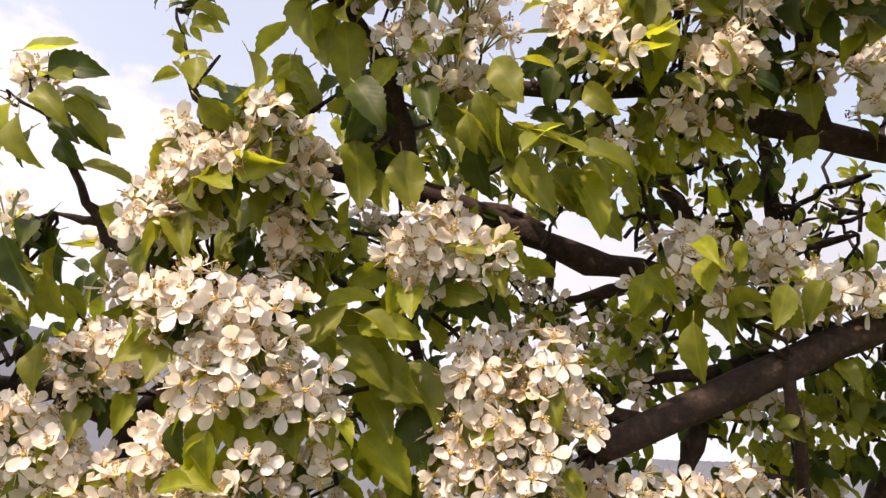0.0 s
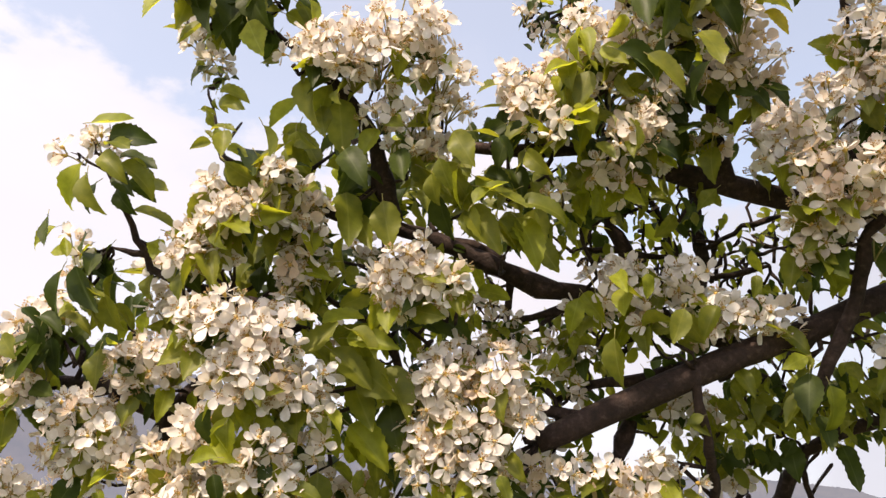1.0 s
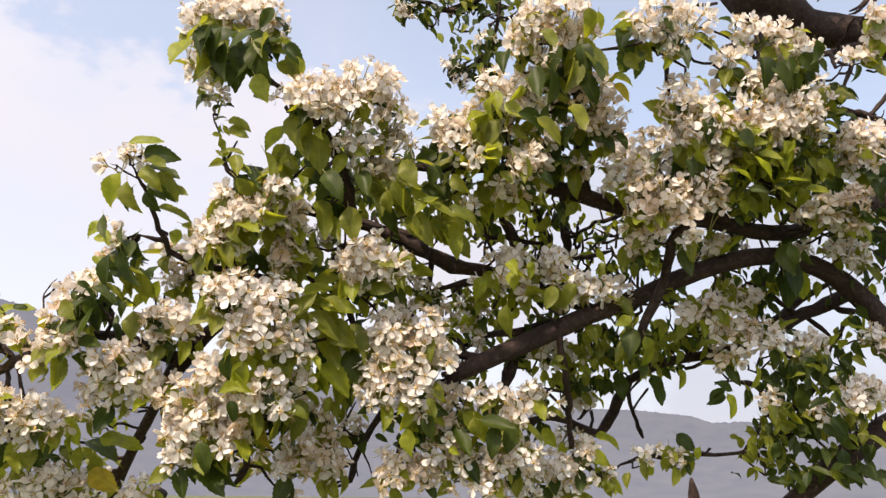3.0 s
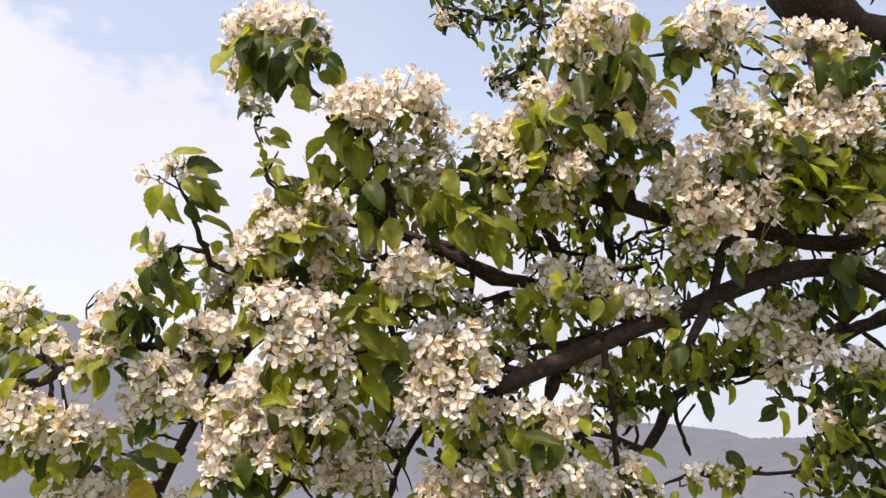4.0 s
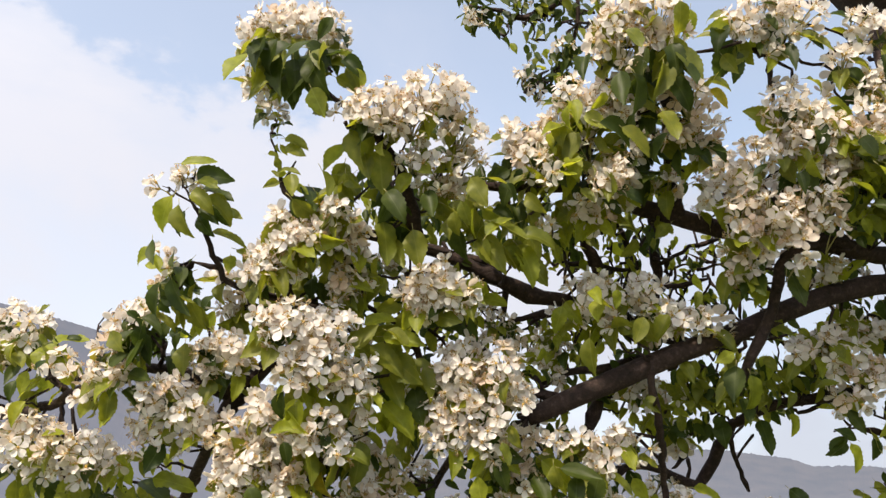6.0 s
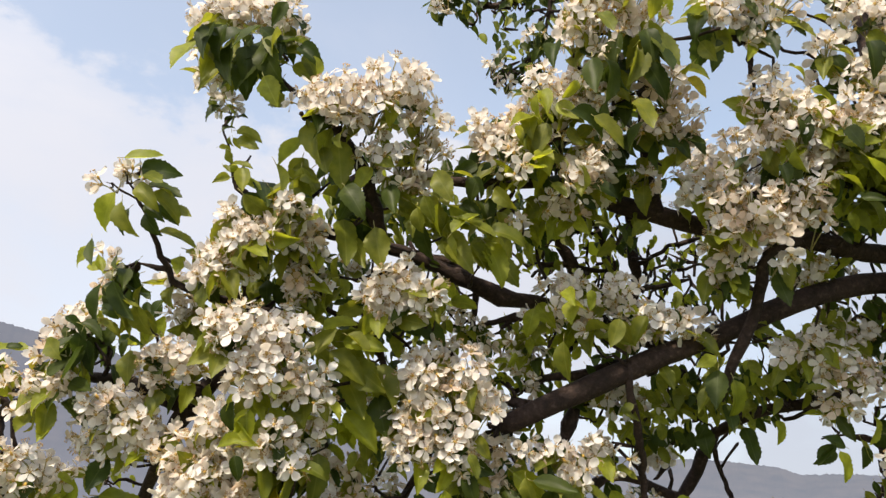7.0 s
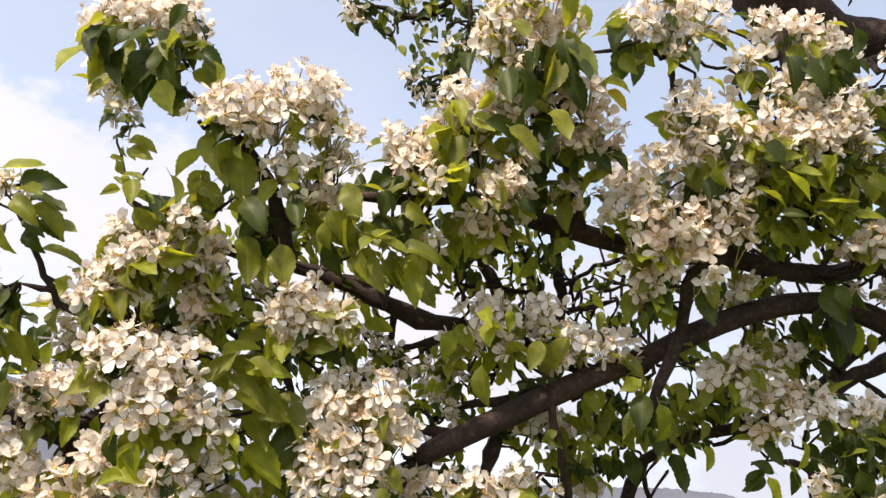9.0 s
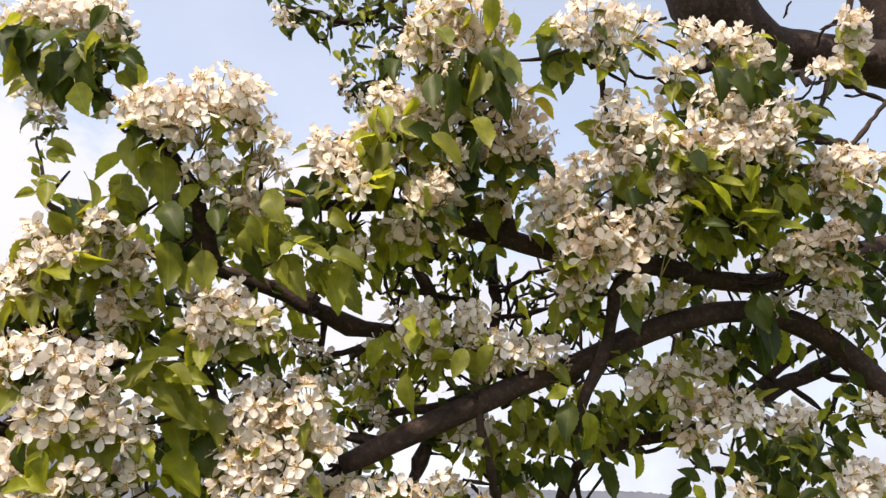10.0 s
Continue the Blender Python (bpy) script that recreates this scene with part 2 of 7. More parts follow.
# ---- mesh helpers ----
def mesh_object(name, bm, materials, parent=None, smooth=True):
    me = bpy.data.meshes.new(name)
    bm.to_mesh(me)
    bm.free()
    for m in materials:
        me.materials.append(m)
    if smooth:
        me.polygons.foreach_set("use_smooth", [True] * len(me.polygons))
    ob = new(name, me)
    ob.parent = parent
    return ob


def spline(points, step):
    """Catmull-Rom through (x, y, z, r), resampled about every step metres."""
    p = [np.array(q, float) for q in points]
    p = [2 * p[0] - p[1]] + p + [2 * p[-1] - p[-2]]
    out = []
    for a, b, c, d in zip(p, p[1:], p[2:], p[3:]):
        n = max(2, int(np.linalg.norm(c[:3] - b[:3]) / step))
        for i in range(n):
            t = i / n
            q = 0.5 * (2 * b + (c - a) * t + (2 * a - 5 * b + 4 * c - d) * t * t + (3 * b - a - 3 * c + d) * t ** 3)
            q[3] = b[3] + (c[3] - b[3]) * t
            out.append(q)
    out.append(p[-2])
    return out


def tube(bm, line, sides, rough=0.0, slot=0):
    """A closed tapering tube along (x, y, z, r)."""
    rings, up = [], Vector((0.3, 0.2, 0.9))
    for i, q in enumerate(line):
        a, b = line[max(0, i - 1)], line[min(len(line) - 1, i + 1)]
        way = Vector(b[:3] - a[:3]).normalized()
        side = way.cross(up).normalized()
        up = side.cross(way).normalized()
        ring = []
        for k in range(sides):
            w = 2 * math.pi * k / sides
            out = side * math.cos(w) + up * math.sin(w)
            r = q[3]
            if rough:
                at = Vector(q[:3]) + out * r
                r *= 1 + rough * noise.noise(at * 38) + rough * 0.8 * noise.noise(at * 95)
            ring.append(bm.verts.new(Vector(q[:3]) + out * r))
        rings.append(ring)
    for r, s in zip(rings, rings[1:]):
        for k in range(sides):
            bm.faces.new((r[k], r[(k + 1) % sides], s[(k + 1) % sides], s[k])).material_index = slot
    for ring, turn in ((rings[0], -1), (rings[-1], 1)):
        bm.faces.new(ring[::turn]).material_index = slot


# ---- ground and distance ----
bm = bmesh.new()
ground_steps = [-6000, -2000, -600, -200, -60, -20, -8, -4, -2, 0, 2, 4, 8, 20, 60, 200, 600, 2000, 6000]
grid = [[bm.verts.new((x, y, 0.06 * noise.noise(Vector((x * 0.21, y * 0.21, 0.5))))) for x in ground_steps] for y in ground_steps]
for r, s in zip(grid, grid[1:]):
    for i in range(len(r) - 1):
        bm.faces.new((r[i], r[i + 1], s[i + 1], s[i]))
tagged(mesh_object("ground", bm, [GRASS]), "rough orchard grass on level ground", "ground", kind="structure")


def hills(name, distance, heights, mat, label, wobble):
    """A wooded range: bearing and height angle in degrees along its crest."""
    bm = bmesh.new()
    az, el = zip(*heights)
    columns = []
    for a in np.arange(az[0], az[-1] + 0.01, 0.12):
        e = float(np.interp(a, az, el))
        w = radians(float(a))
        crest = distance * math.tan(radians(e))
        crest += distance * wobble * (noise.noise(Vector((a * 0.9, 3.1, distance))) * 0.6 + noise.noise(Vector((a * 3.7, 7.7, distance))) * 0.25)
        crest += distance * (0.0014 * noise.noise(Vector((a * 15, 1.3, distance))) + 0.0012 * noise.noise(Vector((a * 6.3, 4.9, distance))))
        col = []
        for j in range(9):
            t = j / 8
            rr = distance * (0.62 + 0.38 * t)
            hh = crest * t ** 1.25 * (1 + 0.10 * (1 - t) * noise.noise(Vector((a * 0.6, t * 4, distance * 0.01))))
            col.append(bm.verts.new((rr * math.sin(w), rr * math.cos(w), hh - 4)))
        col.append(bm.verts.new((distance * 1.3 * math.sin(w), distance * 1.3 * math.cos(w), -4)))
        columns.append(col)
    for r, s in zip(columns, columns[1:]):
        for j in range(len(r) - 1):
            bm.faces.new((r[j], s[j], s[j + 1], r[j + 1]))
    return tagged(mesh_object(name, bm, [mat]), label, "hills", kind="structure")


hills("distant_ridge", 3400, [(-75, 9), (-50, 14), (-36, 13), (-31, 12.3), (-28, 11.8), (-22, 10.3), (-10, 8), (0, 6.8), (9, 6.3), (14.4, 6.1), (16.3, 5.85), (18.4, 5.6), (19.7, 5.1), (21.1, 5.15), (23, 5.1), (30, 4.6), (45, 5), (75, 4)], FAR_HILL, "wooded hills on the horizon, blue haze painted in as glow", 0.0012)

# ---- the pear tree ----
TREE_BASE = Vector((0.98, 1.28, 0.0))
tree = tagged(new("pear_tree"), "old pear tree in full white blossom with fresh green leaves", "tree")
tree.location = TREE_BASE
dice = random.Random(11)


def under_tree(ob):
    ob.parent = tree
    ob.matrix_parent_inverse = Matrix.Translation(-TREE_BASE)
    return ob


CLEAR_VIEW_WOOD = []  # stretches of limb kept clear of leaves in the camera's view
# a point on the camera's path, from which covering leaves are dropped
CAMERA_STAND = Vector((0.04, 0.12, 1.62))


def blocks_view(p, reach):
    """Whether a leaf or flower at p would hide a clear stretch from the camera's stand."""
    for q, r in CLEAR_VIEW_WOOD:
        way = q - CAMERA_STAND
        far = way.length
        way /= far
        off = p - CAMERA_STAND
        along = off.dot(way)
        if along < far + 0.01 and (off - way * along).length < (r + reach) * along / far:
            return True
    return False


WOOD = []  # points along all the wood so far, for twigs to spring from


def twig_to_wood(bm, foot, slot):
    """A thin kinked twig from the nearest wood to foot, thickening toward the wood."""
    reach = np.array(WOOD)
    near = reach[np.argmin(((reach - np.array(foot)) ** 2).sum(1))]
    start, end = Vector(near), Vector(foot)
    long = (end - start).length
    if not 0.004 < long < 0.22:
        return
    knee = [start.lerp(end, t) + Vector([dice.gauss(0, 0.09) * long for _ in range(3)]) + Vector((0, 0, -0.03 * long)) for t in (0.35, 0.7)]
    thick = min(0.0032, 0.0011 + 0.012 * long)
    line = spline([(*start, thick), (*knee[0], thick * 0.85), (*knee[1], thick * 0.7), (*end, 0.0009)], 0.012)
    for q in line[1:-1]:
        q[:3] += [dice.gauss(0, 0.0014) for _ in range(3)]
        q[3] *= 1 + max(0.0, dice.gauss(0, 0.3))
    tube(bm, line, 5, slot=slot)


def branch(name, points, clear_view=None):
    dice.seed(f"{points[0]}{points[-1]}")
    line = spline(points, 0.012 if name == "twig" else 0.016)
    thick = max(q[3] for q in line)
    if thick < 0.012:  # thin wood kinks at its buds
        for q in line[1:-1]:
            q[:3] += [dice.gauss(0, 0.0012) for _ in range(3)]
            q[3] *= 1 + max(0.0, dice.gauss(0, 0.22))
    if name == "twig":
        line[-1][3] *= 0.45
    WOOD.extend(tuple(q[:3]) for q in line)
    if clear_view:
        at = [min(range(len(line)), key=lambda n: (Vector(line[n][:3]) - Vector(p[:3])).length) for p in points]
        for a, b in clear_view:
            CLEAR_VIEW_WOOD.extend((Vector(q[:3]), q[3]) for q in line[at[a]:at[b] + 1])
    bm = bmesh.new()
    # short fruiting spurs stand out from the wood, longer ones from the thin wood
    for q in line[2:-2]:
        if thick < 0.03 and dice.random() < (0.11 if thick > 0.0095 else 0.20):
            out = Vector((dice.gauss(0, 1), dice.gauss(-0.2, 0.8), dice.gauss(0.2, 1))).normalized()
            r, long = min(0.0024, 0.0011 + q[3] * 0.18), dice.uniform(0.008, 0.024 if thick > 0.0095 else 0.042)
            at = Vector(q[:3])
            knee = at + out * (q[3] + long * 0.5)
            end = knee + (out + Vector((dice.gauss(0, 0.5), dice.gauss(0, 0.5), 0.5))).normalized() * long * 0.6
            tube(bm, [np.array((*at, r * 1.2)), np.array((*knee, r)), np.array((*end, r * 1.25)), np.array((*(end + out * 0.003), r * 0.3))], 5)
    tube(bm, line, 6 if thick < 0.006 else 10 if thick < 0.014 else 16, 0.10 if thick > 0.006 else 0.0)
    return under_tree(mesh_object(name, bm, [BARK]))


def petal(bm, turn, lift, length, width, cup):
    """One rounded, nearly circular petal on a short claw, cupped and a little waved at its rim."""
    rot = Matrix.Rotation(turn, 3, "Z") @ Matrix.Rotation(dice.gauss(0, 0.16), 3, "X")
    rows = []
    ripple, phase = dice.uniform(0.0002, 0.0007), dice.uniform(0, 6.28)
    for i in range(7):
        u = (0.0, 0.16, 0.36, 0.58, 0.78, 0.93, 1.0)[i]
        half = width * (0.16, 0.36, 0.74, 1.0, 0.97, 0.70, 0.30)[i]
        row = []
        for j in range(5):
            v = j / 2 - 1
            reach = length * u - 0.05 * length * v * v * u
            x = 0.0016 + reach * math.cos(lift)
            z = reach * math.sin(lift) + cup * v * v * 0.45 * u - cup * 0.9 * u * (1 - u) + ripple * math.sin(phase + v * 2.4 + u * 5) * u
            row.append(bm.verts.new(rot @ Vector((x, half * v, z))))
        rows.append(row)
    for r, s in zip(rows, rows[1:]):
        for j in range(4):
            bm.faces.new((r[j], s[j], s[j + 1], r[j + 1])).material_index = 0


def flower_mesh(open_angle, skin):
    bm = bmesh.new()
    for k in range(5):
        petal(bm, 2 * math.pi * k / 5 + dice.gauss(0, 0.12), radians(open_angle + dice.gauss(0, 17)), 0.0122 * dice.uniform(0.84, 1.12), 0.0044 * dice.uniform(0.85, 1.14), 0.0036 * dice.uniform(-0.3, 1.5))
    for k in range(11):
        w, tilt = dice.uniform(0, 6.283), dice.uniform(0.15, 0.75)
        tip = Vector((math.cos(w) * math.sin(tilt), math.sin(w) * math.sin(tilt), math.cos(tilt))) * dice.uniform(0.0050, 0.0075)
        foot = Vector((math.cos(w), math.sin(w), 0)) * 0.0012
        tube(bm, [np.array((*foot, 0.00022)), np.array((*tip, 0.00018))], 3, slot=1)
        tube(bm, [np.array((*(tip * 0.92), 0.0003)), np.array((*tip, 0.0008)), np.array((*(tip * 1.14), 0.0003))], 4, slot=2)
    tube(bm, [np.array((0, 0, -0.004, 0.0008)), np.array((0, 0, -0.0015, 0.0019)), np.array((0, 0, 0.0012, 0.0016))], 6, slot=3)
    me = bpy.data.meshes.new("flower")
    bm.to_mesh(me)
    bm.free()
    for m in (skin, STAMEN, ANTHER, HEART):
        me.materials.append(m)
    me.polygons.foreach_set("use_smooth", [True] * len(me.polygons))
    return me


FLOWERS = [flower_mesh(a, PETAL) for a in (-26, -14, -6, 0, 6, 12, 20, 42)]
AGED_SHADED_FLOWERS = [flower_mesh(a, AGED_SHADED) for a in (-18, 4, 20, 40)]


def blossoms(x, y, z, radius, count, size=1.0, aged_shaded=0.07):
    """A spur of blossom: stalks from one bud, flowers facing outward."""
    centre = Vector((x, y, z))
    dice.seed(f"bloom {x} {y} {z}")
    count = count if count < 4 else round(count * 1.36)
    foot = centre + Vector((dice.gauss(0, 0.2) * radius, 0.55 * radius, -0.55 * radius))
    bm = bmesh.new()
    cluster, chosen = None, []
    for k in range(count):
        for _ in range(30):
            way = Vector((dice.gauss(0, 0.75), dice.gauss(-0.58, 0.6), dice.gauss(0.30, 0.62))).normalized()
            if all(way.angle(o) > 1.9 / math.sqrt(count) for o in chosen):
                break
        chosen.append(way)
        head = centre + way * radius * dice.uniform(0.55, 1.05)
        if blocks_view(head, 0.007):
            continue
        bend = foot.lerp(head, 0.55) + Vector((0, 0, 0.15 * radius))
        tube(bm, spline([(*foot, 0.0007), (*bend, 0.0006), (*(head - way * 0.003), 0.0006)], 0.012), 4)
        facing = (way + Vector((dice.gauss(0, 0.28), dice.gauss(0, 0.28), dice.gauss(0.18, 0.32)))).normalized()
        chosen_mesh = dice.choice(AGED_SHADED_FLOWERS if dice.random() < aged_shaded else FLOWERS)
        turn = facing.to_track_quat("Z", "Y").to_matrix().to_4x4() @ Matrix.Rotation(dice.uniform(0, 6.28), 4, "Z")
        pending.append((chosen_mesh, Matrix.Translation(head) @ turn @ Matrix.Scale(size * dice.uniform(0.82, 1.06), 4)))
    twig_to_wood(bm, foot, 1)
    cluster = under_tree(mesh_object("blossom_spur", bm, [STALK, BARK]))
    for me, m in pending:
        ob = new("flower", me)
        ob.parent = cluster
        ob.matrix_parent_inverse = Matrix.Identity(4)
        ob.matrix_basis = m
    pending.clear()
    # a few leaves grow from the same bud, between and below the flowers
    for k in range(dice.choice((3, 3, 4, 4, 5)) if count > 3 else 0):
        a = dice.gauss(1.57, 1.0) if k < 2 else dice.uniform(0, 6.283)
        way = Vector((math.cos(a), dice.gauss(-0.45, 0.3), -math.sin(a))).normalized()
        root = foot.lerp(centre, dice.uniform(0.5, 1.1)) + way * radius * 0.35
        if k > 1:  # the rest stand behind the blossom
            root = centre + Vector((dice.gauss(0, 0.4), 0.55, dice.gauss(-0.1, 0.4))) * radius - way * 0.012
        face = Vector((dice.gauss(-0.15, 0.45), dice.gauss(-0.6, 0.35), dice.gauss(0.55, 0.4)))
        side = face.cross(way).normalized()
        if blocks_view(root + way * 0.015, 0.008):
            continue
        turn = Matrix((way, side, way.cross(side).normalized())).transposed().to_4x4()
        ob = new("leaf", dice.choice(LEAVES[dice.choice((GREEN, GREEN, YOUNG, DARK_SHADED)).name]))
        ob.parent = cluster
        ob.matrix_basis = Matrix.Translation(root) @ turn @ Matrix.Scale(dice.uniform(0.024, 0.038) * size, 4)
    return cluster


pending = []


def leaf_mesh(mat, curl, fold, wave, plump):
    """A unit pear leaf along x: pointed oval, fine teeth, folded at the midrib."""
    bm = bmesh.new()
    rows, count = [], 17
    for i in range(count):
        u = i / (count - 1)
        half = plump * float(np.interp(u, (0, 0.04, 0.14, 0.28, 0.42, 0.58, 0.74, 0.86, 0.94, 1), (0.02, 0.34, 0.74, 0.97, 1.0, 0.88, 0.60, 0.31, 0.13, 0.01))) + 0.003
        tooth = 1 + (0.06 if i % 2 else -0.04)
        bendy = curl * u * u
        row = []
        for j in range(5):
            v = (-1, -0.55, 0, 0.55, 1)[j]
            w = half * (tooth if abs(v) == 1 else 1)
            zz = fold * abs(v) * half + wave * math.sin(u * 7 + v * 1.7) * abs(v) * half - bendy * 0.5
            row.append(bm.verts.new((u - 0.22 * bendy * bendy * u + (0.018 if abs(v) == 1 and i % 2 else 0), w * v, zz)))
        rows.append(row)
    for r, s in zip(rows, rows[1:]):
        for j in range(4):
            bm.faces.new((r[j], s[j], s[j + 1], r[j + 1]))
    tube(bm, [np.array(q) for q in ((-0.18, 0.0, -0.03, 0.011), (-0.09, 0.0, -0.010, 0.010), (0.02, 0.0, 0.0, 0.009))], 4, slot=1)
    me = bpy.data.meshes.new("leaf")
    bm.to_mesh(me)
    bm.free()
    me.materials.append(mat)
    me.materials.append(STALK)
    me.polygons.foreach_set("use_smooth", [True] * len(me.polygons))
    return me


LEAVES = {m.name: [leaf_mesh(m, c, f, w, p) for c, f, w, p in ((0.2, 0.30, 0.12, 0.27), (0.5, 0.55, 0.18, 0.23), (0.9, 0.35, 0.26, 0.25), (-0.3, 0.6, 0.15, 0.22), (0.35, 0.15, 0.34, 0.28), (0.7, 0.9, 0.12, 0.25), (1.1, 0.5, 0.3, 0.23))] for m in (GREEN, DARK_SHADED, YOUNG, GOLD)}


INNER = []  # leaves deep inside the crown and unseen shading sprays, joined at the end


def spray(x, y, z, wide, high, count, angle, size, tone, deep=0.03, inner=False):
    """Leaves on one shoot: angle 0 points east, 90 hangs down."""
    centre = Vector((x, y, z))
    dice.seed(f"spray {x} {y} {z} {count}")
    if y > 0.93 and count > 4 and size > 0.022:  # the leaves deeper in are smaller and closer
        count, size = round(count * 1.3), size * 0.82
    bm, made = bmesh.new(), []
    for k in range(count):
        a = radians(angle + (dice.gauss(0, 40) if count > 1 else dice.gauss(0, 4)))
        way = Vector((math.cos(a), dice.gauss(-0.15, 0.40 if count > 1 else 0.25), -math.sin(a))).normalized()
        big = size * (dice.uniform(0.72, 1.12) if count > 1 else 1.0) * 1.04
        if count > 1:
            w, q = dice.uniform(0, 6.283), math.sqrt(dice.random())
            root = centre + Vector((math.cos(w) * q * wide, dice.gauss(0, deep), math.sin(w) * q * high)) - way * big * 0.5
        else:
            root = centre
        face = Vector((dice.gauss(-0.15, 0.45), dice.gauss(-0.62, 0.35), dice.gauss(0.55, 0.4)))
        if count == 1:
            face = Vector((dice.gauss(-0.1, 0.40), dice.gauss(-0.8, 0.25), dice.gauss(0.45, 0.3)))
        if blocks_view(root + way * big * 0.5, big * 0.3) and dice.random() < 0.85:
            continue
        side = face.cross(way).normalized()
        face = way.cross(side).normalized()
        turn = Matrix((way, side, face)).transposed().to_4x4()
        kind = tone
        if dice.random() < 0.30:
            kind = dice.choice((GREEN, DARK_SHADED, DARK_SHADED, YOUNG))
        made.append((dice.choice(LEAVES[kind.name]), Matrix.Translation(root) @ turn @ Matrix.Scale(big, 4)))
    if count == 1:
        if not made:
            bm.free()
            return None
        ob = under_tree(new("leaf", made[0][0]))
        ob.matrix_basis = made[0][1]
        bm.free()
        return ob
    if inner:
        INNER.extend(made)
        bm.free()
        return None
    lean = Vector((wide * dice.uniform(-0.6, 0.6), 0.012, high * 0.8))
    low, top = centre + Vector((0, 0.022, 0)) - lean, centre + Vector((0, 0.016, 0)) + lean * 0.8
    tube(bm, spline([(*low, 0.0019), (*low.lerp(top, 0.5), 0.0016), (*top, 0.0010)], 0.008), 6)
    twig_to_wood(bm, low, 0)
    shoot = under_tree(mesh_object("leaf_shoot", bm, [BARK]))
    if size < 0.020:  # the smallest leaves are not told apart
        INNER.extend(made)
        return shoot
    for me, m in made:
        ob = new("leaf", me)
        ob.parent = shoot
        ob.matrix_basis = m
    return shoot


# trunk and the wood that carries the boughs
branch("trunk", [(0.98, 1.28, -0.05, 0.125), (0.96, 1.26, 0.25, 0.100), (0.93, 1.24, 0.8, 0.090), (0.90, 1.20, 1.3, 0.086), (0.88, 1.16, 1.75, 0.080), (0.86, 1.10, 2.2, 0.066), (0.80, 1.06, 2.5, 0.046), (0.77, 1.04, 2.7, 0.012)])
branch("limb", [(0.90, 1.20, 1.15, 0.060), (0.55, 1.22, 1.25, 0.045), (0.15, 1.16, 1.36, 0.040), (-0.20, 1.08, 1.44, 0.032), (-0.38, 1.04, 1.53, 0.022), (-0.36, 1.02, 1.60, 0.010)])

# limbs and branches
branch("limb", [(0.013, 0.944, 1.740, 0.0100), (0.075, 0.944, 1.768, 0.0118), (0.139, 0.944, 1.797, 0.0125), (0.204, 0.945, 1.825, 0.0120), (0.260, 0.948, 1.847, 0.0115), (0.322, 0.945, 1.875, 0.0121), (0.399, 0.951, 1.901, 0.0123), (0.460, 0.972, 1.912, 0.0125), (0.524, 1.000, 1.908, 0.0134), (0.583, 1.021, 1.880, 0.0148), (0.649, 1.037, 1.818, 0.0165)], clear_view=((0, 3), (5, 6), (8, 9)))
branch("limb", [(-0.192, 0.882, 1.946, 0.0062), (-0.155, 0.897, 1.940, 0.0074), (-0.112, 0.907, 1.933, 0.0069), (-0.062, 0.921, 1.918, 0.0075), (-0.003, 0.939, 1.893, 0.0082), (0.055, 0.949, 1.880, 0.0088), (0.137, 0.964, 1.859, 0.0094), (0.213, 0.986, 1.833, 0.0101)], clear_view=((3, 5),))
branch("branch", [(-0.134, 0.933, 1.905, 0.0038), (-0.106, 0.930, 1.915, 0.0050), (-0.081, 0.927, 1.924, 0.0059), (-0.048, 0.931, 1.924, 0.0053), (-0.018, 0.941, 1.912, 0.0047)])
branch("limb", [(-0.088, 0.837, 1.988, 0.0033), (-0.047, 0.846, 1.985, 0.0047), (0.009, 0.859, 1.986, 0.0064), (0.073, 0.875, 1.995, 0.0074), (0.132, 0.896, 1.982, 0.0098), (0.184, 0.908, 1.972, 0.0107), (0.234, 0.913, 1.959, 0.0110), (0.289, 0.909, 1.945, 0.0100), (0.344, 0.908, 1.940, 0.0103), (0.418, 0.936, 1.936, 0.0105), (0.488, 0.978, 1.950, 0.0110), (0.572, 1.020, 1.985, 0.0118), (0.690, 1.050, 2.030, 0.0140), (0.860, 1.100, 2.060, 0.0170)], clear_view=((8, 9),))
branch("branch", [(-0.209, 0.762, 2.060, 0.0026), (-0.182, 0.762, 2.038, 0.0031), (-0.165, 0.767, 2.022, 0.0036), (-0.143, 0.779, 2.004, 0.0047), (-0.123, 0.800, 1.978, 0.0063), (-0.118, 0.818, 1.957, 0.0069), (-0.113, 0.842, 1.931, 0.0070), (-0.107, 0.854, 1.916, 0.0065)])
branch("branch", [(0.171, 0.787, 2.154, 0.0038), (0.168, 0.796, 2.121, 0.0054), (0.168, 0.813, 2.084, 0.0066), (0.172, 0.853, 2.052, 0.0056), (0.178, 0.886, 2.013, 0.0063), (0.190, 0.904, 1.969, 0.0075)])
branch("branch", [(0.319, 0.860, 1.922, 0.0060), (0.291, 0.871, 1.910, 0.0052), (0.287, 0.889, 1.887, 0.0058), (0.278, 0.916, 1.848, 0.0063), (0.261, 0.932, 1.812, 0.0060), (0.252, 0.960, 1.775, 0.0040)], clear_view=((1, 3),))
branch("twig", [(0.150, 0.933, 1.804, 0.0051), (0.155, 0.946, 1.778, 0.0045), (0.165, 0.980, 1.741, 0.0046), (0.175, 1.027, 1.704, 0.0042), (0.186, 1.065, 1.648, 0.0033)])
